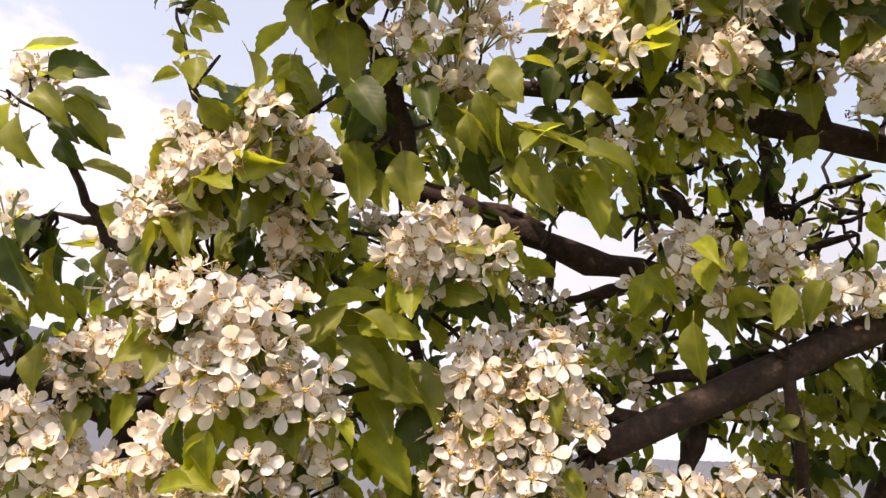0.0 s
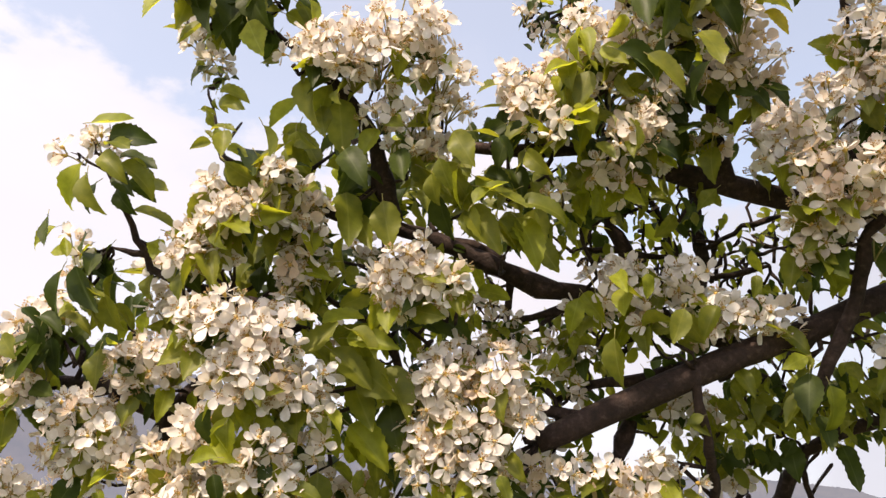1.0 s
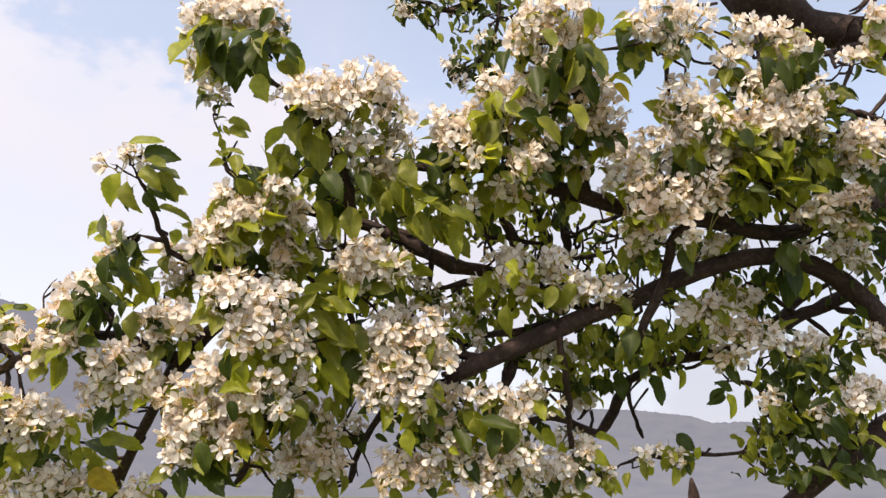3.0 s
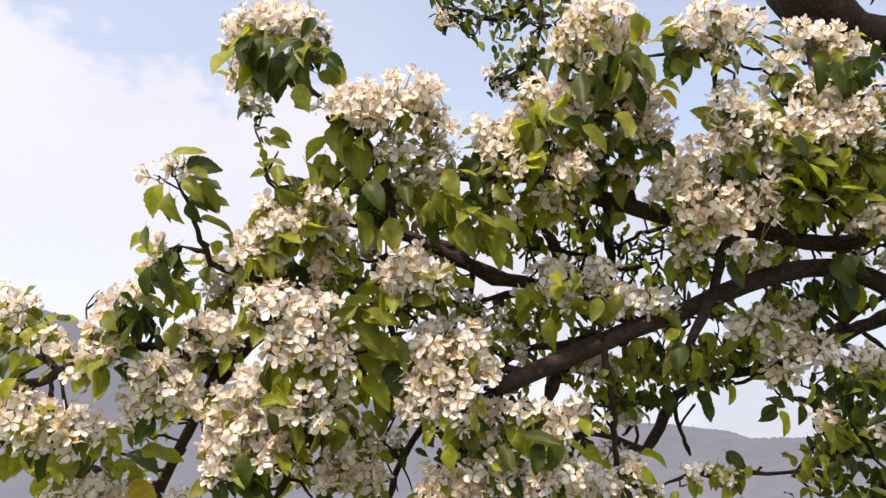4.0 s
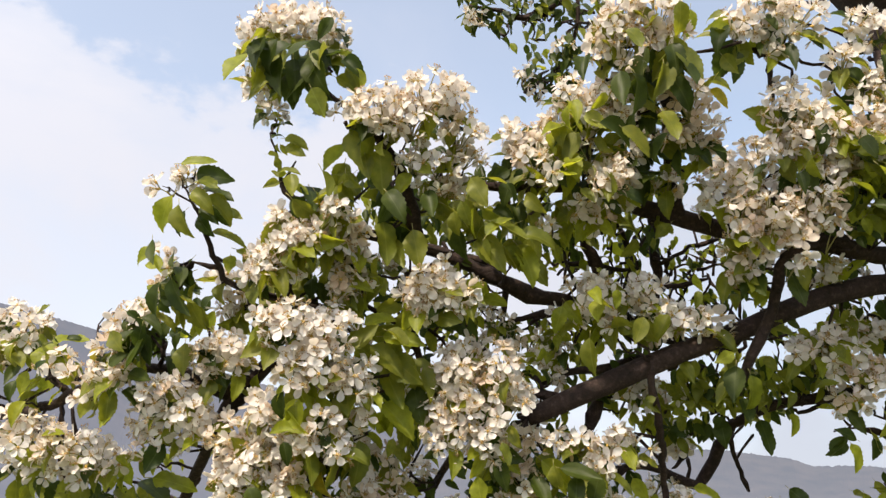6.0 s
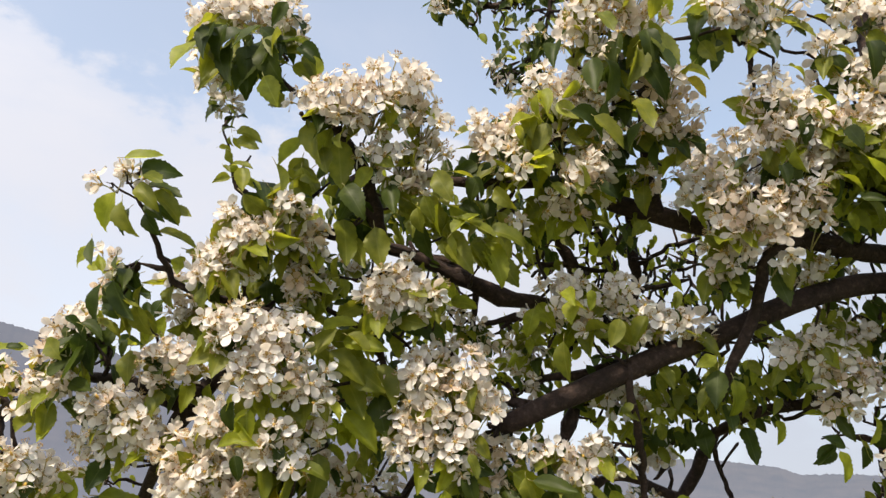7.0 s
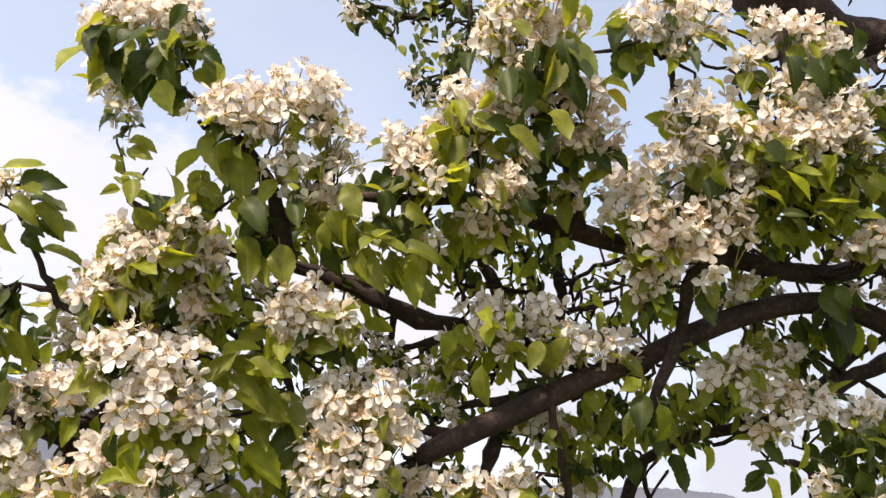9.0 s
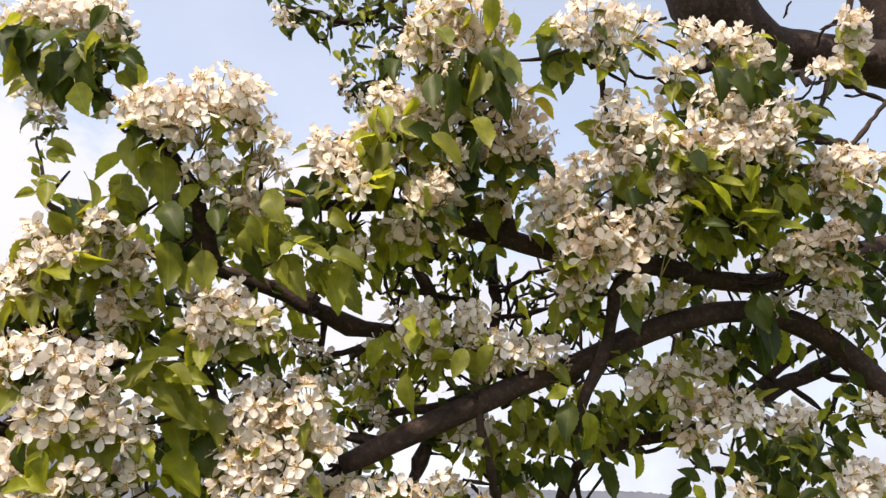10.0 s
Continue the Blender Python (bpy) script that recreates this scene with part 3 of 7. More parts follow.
branch("branch", [(0.603, 1.072, 1.886, 0.0103), (0.550, 1.067, 1.862, 0.0096), (0.496, 1.059, 1.836, 0.0088), (0.443, 1.052, 1.809, 0.0078), (0.387, 1.053, 1.792, 0.0068), (0.335, 1.060, 1.783, 0.0062), (0.286, 1.071, 1.765, 0.0063), (0.267, 1.084, 1.748, 0.0070), (0.253, 1.106, 1.714, 0.0077), (0.233, 1.119, 1.684, 0.0074), (0.199, 1.106, 1.696, 0.0054), (0.154, 1.066, 1.703, 0.0043), (0.112, 1.038, 1.685, 0.0036), (0.073, 1.030, 1.662, 0.0027)])
branch("twig", [(0.266, 1.085, 1.747, 0.0035), (0.277, 1.099, 1.728, 0.0029), (0.284, 1.109, 1.710, 0.0029), (0.290, 1.115, 1.695, 0.0032), (0.298, 1.120, 1.679, 0.0042)])
branch("twig", [(0.387, 1.053, 1.792, 0.0031), (0.372, 1.058, 1.780, 0.0028), (0.351, 1.065, 1.772, 0.0025), (0.343, 1.063, 1.777, 0.0019)])
branch("branch", [(-0.471, 1.130, 1.532, 0.0095), (-0.451, 1.096, 1.592, 0.0081), (-0.408, 1.025, 1.642, 0.0071), (-0.349, 0.930, 1.695, 0.0066), (-0.325, 0.911, 1.736, 0.0104), (-0.307, 0.906, 1.758, 0.0126), (-0.284, 0.902, 1.784, 0.0088), (-0.245, 0.902, 1.812, 0.0061), (-0.208, 0.916, 1.838, 0.0040)])
branch("branch", [(-0.320, 0.906, 1.751, 0.0093), (-0.346, 0.899, 1.760, 0.0071), (-0.369, 0.891, 1.770, 0.0065), (-0.400, 0.883, 1.776, 0.0059), (-0.431, 0.881, 1.777, 0.0046), (-0.471, 0.892, 1.763, 0.0049), (-0.516, 0.911, 1.747, 0.0058), (-0.570, 0.943, 1.736, 0.0060), (-0.647, 0.988, 1.733, 0.0059), (-0.723, 1.024, 1.728, 0.0052), (-0.797, 1.042, 1.721, 0.0044), (-0.871, 1.050, 1.706, 0.0035)])
branch("twig", [(-0.516, 0.911, 1.747, 0.0047), (-0.539, 0.911, 1.769, 0.0050), (-0.577, 0.932, 1.800, 0.0037), (-0.615, 0.953, 1.823, 0.0027), (-0.660, 0.970, 1.842, 0.0021)])
branch("twig", [(-0.395, 0.872, 1.776, 0.0027), (-0.390, 0.867, 1.790, 0.0021), (-0.392, 0.862, 1.807, 0.0016)])
branch("twig", [(-0.364, 0.882, 1.768, 0.0027), (-0.343, 0.882, 1.778, 0.0019), (-0.340, 0.878, 1.791, 0.0013)])
branch("twig", [(-0.343, 0.771, 1.935, 0.0015), (-0.337, 0.781, 1.924, 0.0023), (-0.330, 0.796, 1.906, 0.0026), (-0.324, 0.812, 1.886, 0.0031), (-0.316, 0.827, 1.866, 0.0031), (-0.289, 0.841, 1.855, 0.0037), (-0.253, 0.854, 1.849, 0.0043), (-0.221, 0.870, 1.845, 0.0038), (-0.178, 0.893, 1.857, 0.0033)])
branch("twig", [(-0.343, 0.771, 1.935, 0.0013), (-0.348, 0.764, 1.944, 0.0008), (-0.352, 0.757, 1.955, 0.0005)])
branch("twig", [(-0.343, 0.771, 1.935, 0.0010), (-0.337, 0.762, 1.952, 0.0008), (-0.336, 0.754, 1.967, 0.0005)])
branch("twig", [(-0.343, 0.773, 1.932, 0.0010), (-0.355, 0.766, 1.938, 0.0008), (-0.370, 0.760, 1.944, 0.0005)])
branch("twig", [(-0.347, 0.812, 1.878, 0.0010), (-0.330, 0.817, 1.877, 0.0029), (-0.321, 0.822, 1.873, 0.0034)])
branch("twig", [(-0.269, 0.781, 2.017, 0.0008), (-0.260, 0.779, 1.995, 0.0013), (-0.252, 0.784, 1.962, 0.0023), (-0.243, 0.796, 1.947, 0.0029), (-0.224, 0.815, 1.937, 0.0029), (-0.188, 0.844, 1.931, 0.0038)])
branch("twig", [(-0.174, 0.873, 1.855, 0.0024), (-0.155, 0.883, 1.845, 0.0030), (-0.129, 0.892, 1.833, 0.0036), (-0.118, 0.898, 1.823, 0.0039), (-0.112, 0.907, 1.805, 0.0039), (-0.103, 0.914, 1.785, 0.0033)])
branch("twig", [(-0.117, 0.844, 1.903, 0.0013), (-0.117, 0.865, 1.868, 0.0014), (-0.118, 0.885, 1.827, 0.0016)])
branch("twig", [(-0.120, 0.917, 1.828, 0.0023), (-0.105, 0.914, 1.835, 0.0020), (-0.077, 0.922, 1.812, 0.0020)])
branch("twig", [(-0.059, 0.894, 1.827, 0.0016), (-0.038, 0.900, 1.808, 0.0019), (-0.021, 0.904, 1.792, 0.0019)])
branch("twig", [(0.064, 0.964, 1.869, 0.0041), (0.034, 0.961, 1.867, 0.0038), (0.006, 0.960, 1.861, 0.0032), (-0.014, 0.961, 1.849, 0.0021)])
branch("twig", [(0.034, 0.961, 1.867, 0.0030), (0.019, 0.963, 1.855, 0.0024), (0.006, 0.964, 1.847, 0.0018)])
branch("twig", [(-0.012, 0.947, 1.896, 0.0041), (-0.013, 0.952, 1.880, 0.0035), (-0.015, 0.958, 1.859, 0.0035), (-0.010, 0.964, 1.842, 0.0024)])

branch("twig", [(-0.209, 0.762, 2.060, 0.0026), (-0.232, 0.766, 2.093, 0.0021), (-0.262, 0.775, 2.100, 0.0017), (-0.292, 0.790, 2.086, 0.0011)])

# branches behind
branch("branch", [(0.077, 0.964, 1.988, 0.0015), (0.083, 0.972, 1.972, 0.0043), (0.093, 0.980, 1.954, 0.0074), (0.104, 0.991, 1.925, 0.0080), (0.102, 1.000, 1.896, 0.0074), (0.106, 1.015, 1.852, 0.0062)])
branch("branch", [(0.165, 0.975, 2.024, 0.0019), (0.171, 0.983, 2.006, 0.0041), (0.176, 0.999, 1.962, 0.0060), (0.179, 1.007, 1.936, 0.0063), (0.176, 1.018, 1.902, 0.0056), (0.182, 1.033, 1.858, 0.0050)])
branch("branch", [(0.121, 0.968, 1.995, 0.0012), (0.130, 0.974, 1.981, 0.0025), (0.140, 0.984, 1.956, 0.0040), (0.144, 0.992, 1.934, 0.0040), (0.131, 1.003, 1.897, 0.0043)])
branch("twig", [(0.180, 1.004, 1.916, 0.0025), (0.216, 1.007, 1.921, 0.0034), (0.243, 1.007, 1.929, 0.0028)])
branch("twig", [(0.180, 0.995, 1.944, 0.0028), (0.200, 0.995, 1.951, 0.0025), (0.219, 0.992, 1.966, 0.0025), (0.254, 0.988, 1.975, 0.0037)])
branch("twig", [(0.060, 0.982, 1.941, 0.0015), (0.074, 0.984, 1.939, 0.0031), (0.090, 0.985, 1.939, 0.0040), (0.121, 0.990, 1.932, 0.0028), (0.148, 0.992, 1.936, 0.0025)])
branch("branch", [(0.026, 0.984, 1.784, 0.0035), (0.061, 0.984, 1.800, 0.0044), (0.098, 0.987, 1.807, 0.0047), (0.154, 0.989, 1.822, 0.0048)])
branch("branch", [(0.010, 0.955, 1.772, 0.0040), (0.033, 0.959, 1.768, 0.0057), (0.062, 0.964, 1.762, 0.0074)])
branch("twig", [(0.101, 0.987, 1.777, 0.0047), (0.091, 0.994, 1.749, 0.0070), (0.085, 0.998, 1.733, 0.0059), (0.080, 1.002, 1.717, 0.0023)])
branch("twig", [(0.142, 0.983, 1.730, 0.0023), (0.167, 1.005, 1.729, 0.0026)])
branch("twig", [(0.189, 0.997, 1.818, 0.0021), (0.216, 1.004, 1.819, 0.0021), (0.241, 1.014, 1.813, 0.0018)])
branch("twig", [(0.246, 1.001, 1.820, 0.0054), (0.252, 0.993, 1.837, 0.0054), (0.283, 0.989, 1.860, 0.0048)])
branch("twig", [(0.222, 1.091, 1.726, 0.0016), (0.208, 1.099, 1.711, 0.0022), (0.199, 1.100, 1.703, 0.0019)])
branch("twig", [(-0.119, 1.050, 1.613, 0.0036), (-0.112, 1.042, 1.641, 0.0039), (-0.097, 1.032, 1.670, 0.0042), (-0.079, 1.021, 1.698, 0.0042), (-0.064, 1.013, 1.720, 0.0036)])
branch("twig", [(-0.110, 1.068, 1.621, 0.0009), (-0.122, 1.061, 1.649, 0.0012), (-0.130, 1.056, 1.671, 0.0009)])
branch("twig", [(-0.090, 1.067, 1.621, 0.0009), (-0.102, 1.058, 1.653, 0.0012), (-0.122, 1.053, 1.678, 0.0009)])
branch("twig", [(-0.045, 1.004, 1.712, 0.0053), (-0.038, 1.011, 1.691, 0.0041), (-0.045, 1.018, 1.670, 0.0035), (-0.056, 1.025, 1.649, 0.0035)])
branch("twig", [(-0.246, 0.948, 1.609, 0.0027), (-0.237, 0.944, 1.620, 0.0054), (-0.232, 0.939, 1.641, 0.0038), (-0.226, 0.932, 1.667, 0.0027)])
branch("twig", [(-0.464, 0.862, 1.781, 0.0011), (-0.481, 0.881, 1.818, 0.0011), (-0.481, 0.887, 1.833, 0.0008), (-0.467, 0.879, 1.844, 0.0006)])

# upper branches
branch("limb", [(0.447, 0.888, 2.454, 0.0556), (0.453, 0.913, 2.376, 0.0574), (0.463, 0.927, 2.323, 0.0559), (0.488, 0.937, 2.286, 0.0402), (0.535, 0.948, 2.263, 0.0273), (0.597, 0.953, 2.256, 0.0253), (0.694, 0.961, 2.244, 0.0292), (0.861, 1.022, 2.264, 0.0359), (1.105, 1.118, 2.289, 0.0443)])
branch("branch", [(0.469, 0.935, 2.287, 0.0194), (0.463, 0.928, 2.234, 0.0139), (0.455, 0.918, 2.192, 0.0106), (0.449, 0.910, 2.151, 0.0079), (0.447, 0.912, 2.110, 0.0066), (0.465, 0.919, 2.063, 0.0054)])
branch("twig", [(0.441, 0.912, 2.206, 0.0074), (0.409, 0.910, 2.202, 0.0074), (0.384, 0.911, 2.191, 0.0043)])
branch("twig", [(0.436, 0.911, 2.139, 0.0049), (0.411, 0.909, 2.133, 0.0039), (0.396, 0.910, 2.123, 0.0033), (0.392, 0.917, 2.099, 0.0027), (0.392, 0.924, 2.078, 0.0024)])
branch("twig", [(0.389, 0.901, 2.267, 0.0022), (0.362, 0.902, 2.264, 0.0022), (0.335, 0.903, 2.258, 0.0019)])
branch("twig", [(0.511, 0.909, 2.249, 0.0013), (0.521, 0.904, 2.268, 0.0013)])
branch("twig", [(0.192, 0.792, 2.118, 0.0014), (0.227, 0.806, 2.129, 0.0022), (0.266, 0.820, 2.139, 0.0028), (0.283, 0.824, 2.129, 0.0025), (0.313, 0.821, 2.170, 0.0017)])
branch("twig", [(0.166, 0.801, 2.085, 0.0027), (0.192, 0.792, 2.118, 0.0022)])
branch("branch", [(0.115, 0.803, 2.275, 0.0029), (0.073, 0.822, 2.238, 0.0029), (0.048, 0.831, 2.219, 0.0029), (0.011, 0.836, 2.200, 0.0032), (-0.018, 0.827, 2.204, 0.0026), (-0.058, 0.810, 2.202, 0.0017)])
branch("twig", [(0.011, 0.836, 2.200, 0.0023), (0.033, 0.833, 2.216, 0.0018), (0.066, 0.831, 2.215, 0.0015)])
branch("twig", [(0.073, 0.822, 2.238, 0.0026), (0.070, 0.842, 2.184, 0.0023), (0.056, 0.855, 2.150, 0.0020), (0.030, 0.859, 2.131, 0.0015), (0.012, 0.852, 2.140, 0.0012)])

# branches beside the trunk
branch("branch", [(0.434, 1.021, 1.888, 0.0024), (0.463, 1.034, 1.879, 0.0035), (0.492, 1.045, 1.865, 0.0037), (0.512, 1.052, 1.853, 0.0037)])
branch("branch", [(0.582, 1.055, 1.906, 0.0033), (0.549, 1.059, 1.886, 0.0044), (0.510, 1.059, 1.862, 0.0049), (0.469, 1.053, 1.833, 0.0042), (0.435, 1.045, 1.807, 0.0036)])
branch("twig", [(0.542, 1.077, 1.851, 0.0033), (0.562, 1.081, 1.838, 0.0038), (0.578, 1.084, 1.824, 0.0027)])
branch("twig", [(0.491, 1.083, 1.818, 0.0027), (0.520, 1.088, 1.814, 0.0033), (0.550, 1.094, 1.814, 0.0027)])
branch("twig", [(0.489, 1.082, 1.811, 0.0032), (0.510, 1.081, 1.795, 0.0038), (0.524, 1.080, 1.786, 0.0029)])
branch("twig", [(0.575, 1.074, 1.881, 0.0039), (0.595, 1.081, 1.863, 0.0050), (0.627, 1.084, 1.863, 0.0055)])
branch("twig", [(0.522, 1.034, 1.779, 0.0020), (0.549, 1.046, 1.794, 0.0021), (0.577, 1.056, 1.822, 0.0024), (0.592, 1.055, 1.848, 0.0024)])
branch("twig", [(0.426, 1.029, 1.766, 0.0013), (0.443, 1.027, 1.758, 0.0015), (0.459, 1.026, 1.749, 0.0015)])
branch("twig", [(0.413, 1.030, 1.749, 0.0025), (0.431, 1.027, 1.745, 0.0037), (0.442, 1.027, 1.732, 0.0037), (0.445, 1.030, 1.712, 0.0032), (0.467, 1.040, 1.678, 0.0034)])
branch("twig", [(0.382, 1.042, 1.747, 0.0010), (0.397, 1.035, 1.750, 0.0010), (0.413, 1.030, 1.748, 0.0015)])
branch("twig", [(0.443, 0.982, 1.949, 0.0016), (0.459, 1.012, 1.940, 0.0019), (0.464, 1.029, 1.927, 0.0019)])
branch("twig", [(0.269, 0.976, 1.907, 0.0018), (0.272, 0.988, 1.884, 0.0020), (0.273, 0.994, 1.870, 0.0018)])
branch("branch", [(0.624, 0.881, 2.309, 0.0039), (0.611, 0.898, 2.272, 0.0039), (0.597, 0.917, 2.227, 0.0039), (0.582, 0.935, 2.182, 0.0033), (0.571, 0.946, 2.145, 0.0025)])
branch("twig", [(0.608, 0.893, 2.281, 0.0022), (0.594, 0.903, 2.259, 0.0019), (0.577, 0.905, 2.254, 0.0014)])
branch("branch", [(0.532, 0.924, 2.199, 0.0044), (0.569, 0.924, 2.208, 0.0050), (0.597, 0.923, 2.215, 0.0055), (0.646, 0.918, 2.227, 0.0066)])
branch("twig", [(0.597, 0.927, 2.205, 0.0022), (0.611, 0.931, 2.196, 0.0019), (0.628, 0.935, 2.188, 0.0017)])
branch("twig", [(0.572, 0.951, 2.131, 0.0022), (0.593, 0.956, 2.126, 0.0027), (0.626, 0.960, 2.125, 0.0028)])
branch("twig", [(0.569, 0.966, 2.089, 0.0027), (0.592, 0.964, 2.103, 0.0038), (0.611, 0.960, 2.121, 0.0033), (0.626, 0.957, 2.131, 0.0028)])
branch("twig", [(0.394, 0.874, 1.996, 0.0012), (0.401, 0.871, 2.011, 0.0014), (0.408, 0.865, 2.031, 0.0012)])
branch("twig", [(0.505, 0.952, 2.104, 0.0014), (0.527, 0.953, 2.108, 0.0016), (0.549, 0.955, 2.112, 0.0014)])
branch("branch", [(0.621, 1.025, 1.698, 0.0171), (0.573, 1.026, 1.672, 0.0164), (0.532, 1.032, 1.643, 0.0152), (0.491, 1.050, 1.605, 0.0135), (0.454, 1.087, 1.561, 0.0120)])
branch("twig", [(0.260, 1.112, 1.641, 0.0016), (0.291, 1.107, 1.652, 0.0025), (0.322, 1.104, 1.651, 0.0031), (0.371, 1.091, 1.656, 0.0028), (0.403, 1.077, 1.655, 0.0024), (0.440, 1.055, 1.664, 0.0024), (0.480, 1.040, 1.682, 0.0030)])

# bare twigs under the big limb
branch("twig", [(0.615, 0.955, 2.220, 0.0030), (0.626, 0.955, 2.208, 0.0030), (0.641, 0.955, 2.201, 0.0027), (0.655, 0.955, 2.192, 0.0026), (0.671, 0.955, 2.181, 0.0024)])
branch("twig", [(0.669, 0.955, 2.186, 0.0026), (0.658, 0.955, 2.171, 0.0026), (0.643, 0.955, 2.155, 0.0025), (0.625, 0.955, 2.134, 0.0027), (0.610, 0.955, 2.116, 0.0030)])
branch("branch", [(0.567, 0.955, 2.131, 0.0040), (0.581, 0.955, 2.124, 0.0038), (0.598, 0.955, 2.124, 0.0042), (0.616, 0.955, 2.120, 0.0046), (0.636, 0.955, 2.107, 0.0044), (0.658, 0.955, 2.087, 0.0044)])
branch("branch", [(0.600, 0.960, 2.125, 0.0042), (0.587, 0.960, 2.109, 0.0050), (0.575, 0.960, 2.099, 0.0050), (0.559, 0.960, 2.089, 0.0056), (0.540, 0.960, 2.097, 0.0050)])
branch("twig", [(0.631, 0.945, 2.307, 0.0030), (0.619, 0.945, 2.297, 0.0024), (0.604, 0.945, 2.288, 0.0024)])
branch("twig", [(0.565, 0.930, 2.320, 0.0014), (0.557, 0.930, 2.306, 0.0015), (0.550, 0.930, 2.293, 0.0018)])
branch("twig", [(0.626, 0.950, 2.109, 0.0009), (0.626, 0.950, 2.119, 0.0009), (0.632, 0.950, 2.128, 0.0006)])
branch("twig", [(0.593, 0.950, 2.188, 0.0016), (0.599, 0.950, 2.182, 0.0010)])
branch("twig", [(0.562, 0.950, 2.108, 0.0020), (0.582, 0.950, 2.109, 0.0020)])

# blossom
blossoms(-0.290, 0.755, 2.127, 0.024, 9)
blossoms(-0.264, 0.752, 2.138, 0.028, 11)
blossoms(-0.240, 0.754, 2.132, 0.023, 8)
blossoms(-0.210, 0.751, 2.130, 0.028, 11)
blossoms(-0.204, 0.755, 2.106, 0.018, 6)
blossoms(-0.295, 0.797, 2.079, 0.018, 5)
blossoms(-0.274, 0.799, 2.054, 0.014, 4)
blossoms(-0.309, 0.791, 2.108, 0.012, 3)
blossoms(-0.167, 0.751, 2.023, 0.022, 8)
blossoms(-0.141, 0.752, 2.027, 0.031, 14)
blossoms(-0.109, 0.760, 2.019, 0.029, 13)
blossoms(-0.089, 0.754, 2.042, 0.029, 13)
blossoms(-0.072, 0.761, 2.034, 0.027, 11)
blossoms(-0.132, 0.761, 2.009, 0.019, 6)
blossoms(-0.059, 0.776, 2.008, 0.025, 9)
blossoms(-0.053, 0.788, 1.989, 0.018, 6)
blossoms(-0.081, 0.795, 1.972, 0.027, 11)
blossoms(-0.075, 0.807, 1.957, 0.017, 5)
blossoms(-0.109, 0.784, 1.979, 0.017, 5)
blossoms(-0.005, 0.810, 2.026, 0.017, 5)
blossoms(0.005, 0.820, 2.009, 0.022, 7)
blossoms(0.031, 0.819, 2.029, 0.022, 7)
blossoms(0.029, 0.832, 2.000, 0.020, 6)
blossoms(0.014, 0.817, 2.021, 0.016, 5)
blossoms(0.102, 0.754, 2.122, 0.027, 11)
blossoms(0.123, 0.758, 2.096, 0.029, 12)
blossoms(0.149, 0.746, 2.129, 0.030, 13)
blossoms(0.115, 0.745, 2.140, 0.023, 9)
blossoms(0.159, 0.754, 2.105, 0.021, 7)
blossoms(0.091, 0.764, 2.100, 0.017, 5)
blossoms(0.066, 0.801, 2.068, 0.026, 9)
blossoms(0.097, 0.800, 2.062, 0.028, 11)
blossoms(0.084, 0.809, 2.047, 0.024, 9)
blossoms(0.124, 0.802, 2.055, 0.021, 7)
blossoms(0.047, 0.808, 2.046, 0.016, 5)
blossoms(0.180, 0.787, 2.052, 0.026, 10, 1.00, 0.70)
blossoms(0.197, 0.819, 2.033, 0.027, 10, 1.00, 0.70)
blossoms(0.172, 0.819, 2.028, 0.023, 8, 1.00, 0.70)
blossoms(0.205, 0.833, 2.017, 0.018, 5, 1.00, 0.70)
blossoms(0.120, 0.829, 2.014, 0.026, 9, 1.00, 0.40)
blossoms(0.107, 0.825, 1.984, 0.026, 10, 1.00, 0.30)
blossoms(0.098, 0.810, 1.966, 0.018, 5, 1.00, 0.30)
blossoms(0.018, 0.800, 1.990, 0.020, 6)
blossoms(0.034, 0.795, 1.978, 0.016, 4)
blossoms(0.070, 0.835, 1.952, 0.014, 4)
blossoms(0.092, 0.850, 1.944, 0.015, 4)
blossoms(0.036, 0.840, 1.928, 0.013, 3)
blossoms(0.118, 0.852, 1.978, 0.016, 5, 1.00, 0.40)
blossoms(0.168, 0.858, 1.987, 0.018, 5, 1.00, 0.40)
blossoms(0.078, 0.820, 2.010, 0.018, 5, 1.00, 0.40)
blossoms(0.264, 0.795, 2.166, 0.030, 12)
blossoms(0.303, 0.799, 2.161, 0.029, 11)
blossoms(0.241, 0.789, 2.149, 0.020, 6)
blossoms(0.284, 0.800, 2.144, 0.021, 6)
blossoms(0.276, 0.802, 2.121, 0.012, 3)
blossoms(0.297, 0.828, 2.079, 0.021, 6)
blossoms(0.305, 0.837, 2.050, 0.025, 9)
blossoms(0.337, 0.831, 2.078, 0.011, 3)
blossoms(0.285, 0.833, 2.061, 0.018, 5)
blossoms(0.327, 0.838, 2.020, 0.030, 12)
blossoms(0.263, 0.848, 2.010, 0.029, 11)
blossoms(0.245, 0.862, 1.988, 0.028, 10)
blossoms(0.222, 0.869, 1.981, 0.025, 9)
blossoms(0.325, 0.846, 1.987, 0.027, 10)
blossoms(0.288, 0.838, 2.020, 0.025, 9)
blossoms(0.342, 0.844, 2.003, 0.022, 7)
# shade on this cluster is put in as a larger share of tan petals
blossoms(0.275, 0.852, 1.940, 0.035, 16, 1.00, 0.35)
blossoms(0.320, 0.840, 1.947, 0.028, 11, 1.00, 0.35)
blossoms(0.299, 0.862, 1.915, 0.031, 13, 1.00, 0.35)
blossoms(0.266, 0.869, 1.914, 0.027, 10, 1.00, 0.35)
blossoms(0.246, 0.854, 1.952, 0.025, 9, 1.00, 0.35)
blossoms(0.251, 0.864, 1.928, 0.025, 9, 1.00, 0.35)
blossoms(0.299, 0.841, 1.952, 0.024, 9, 1.00, 0.35)
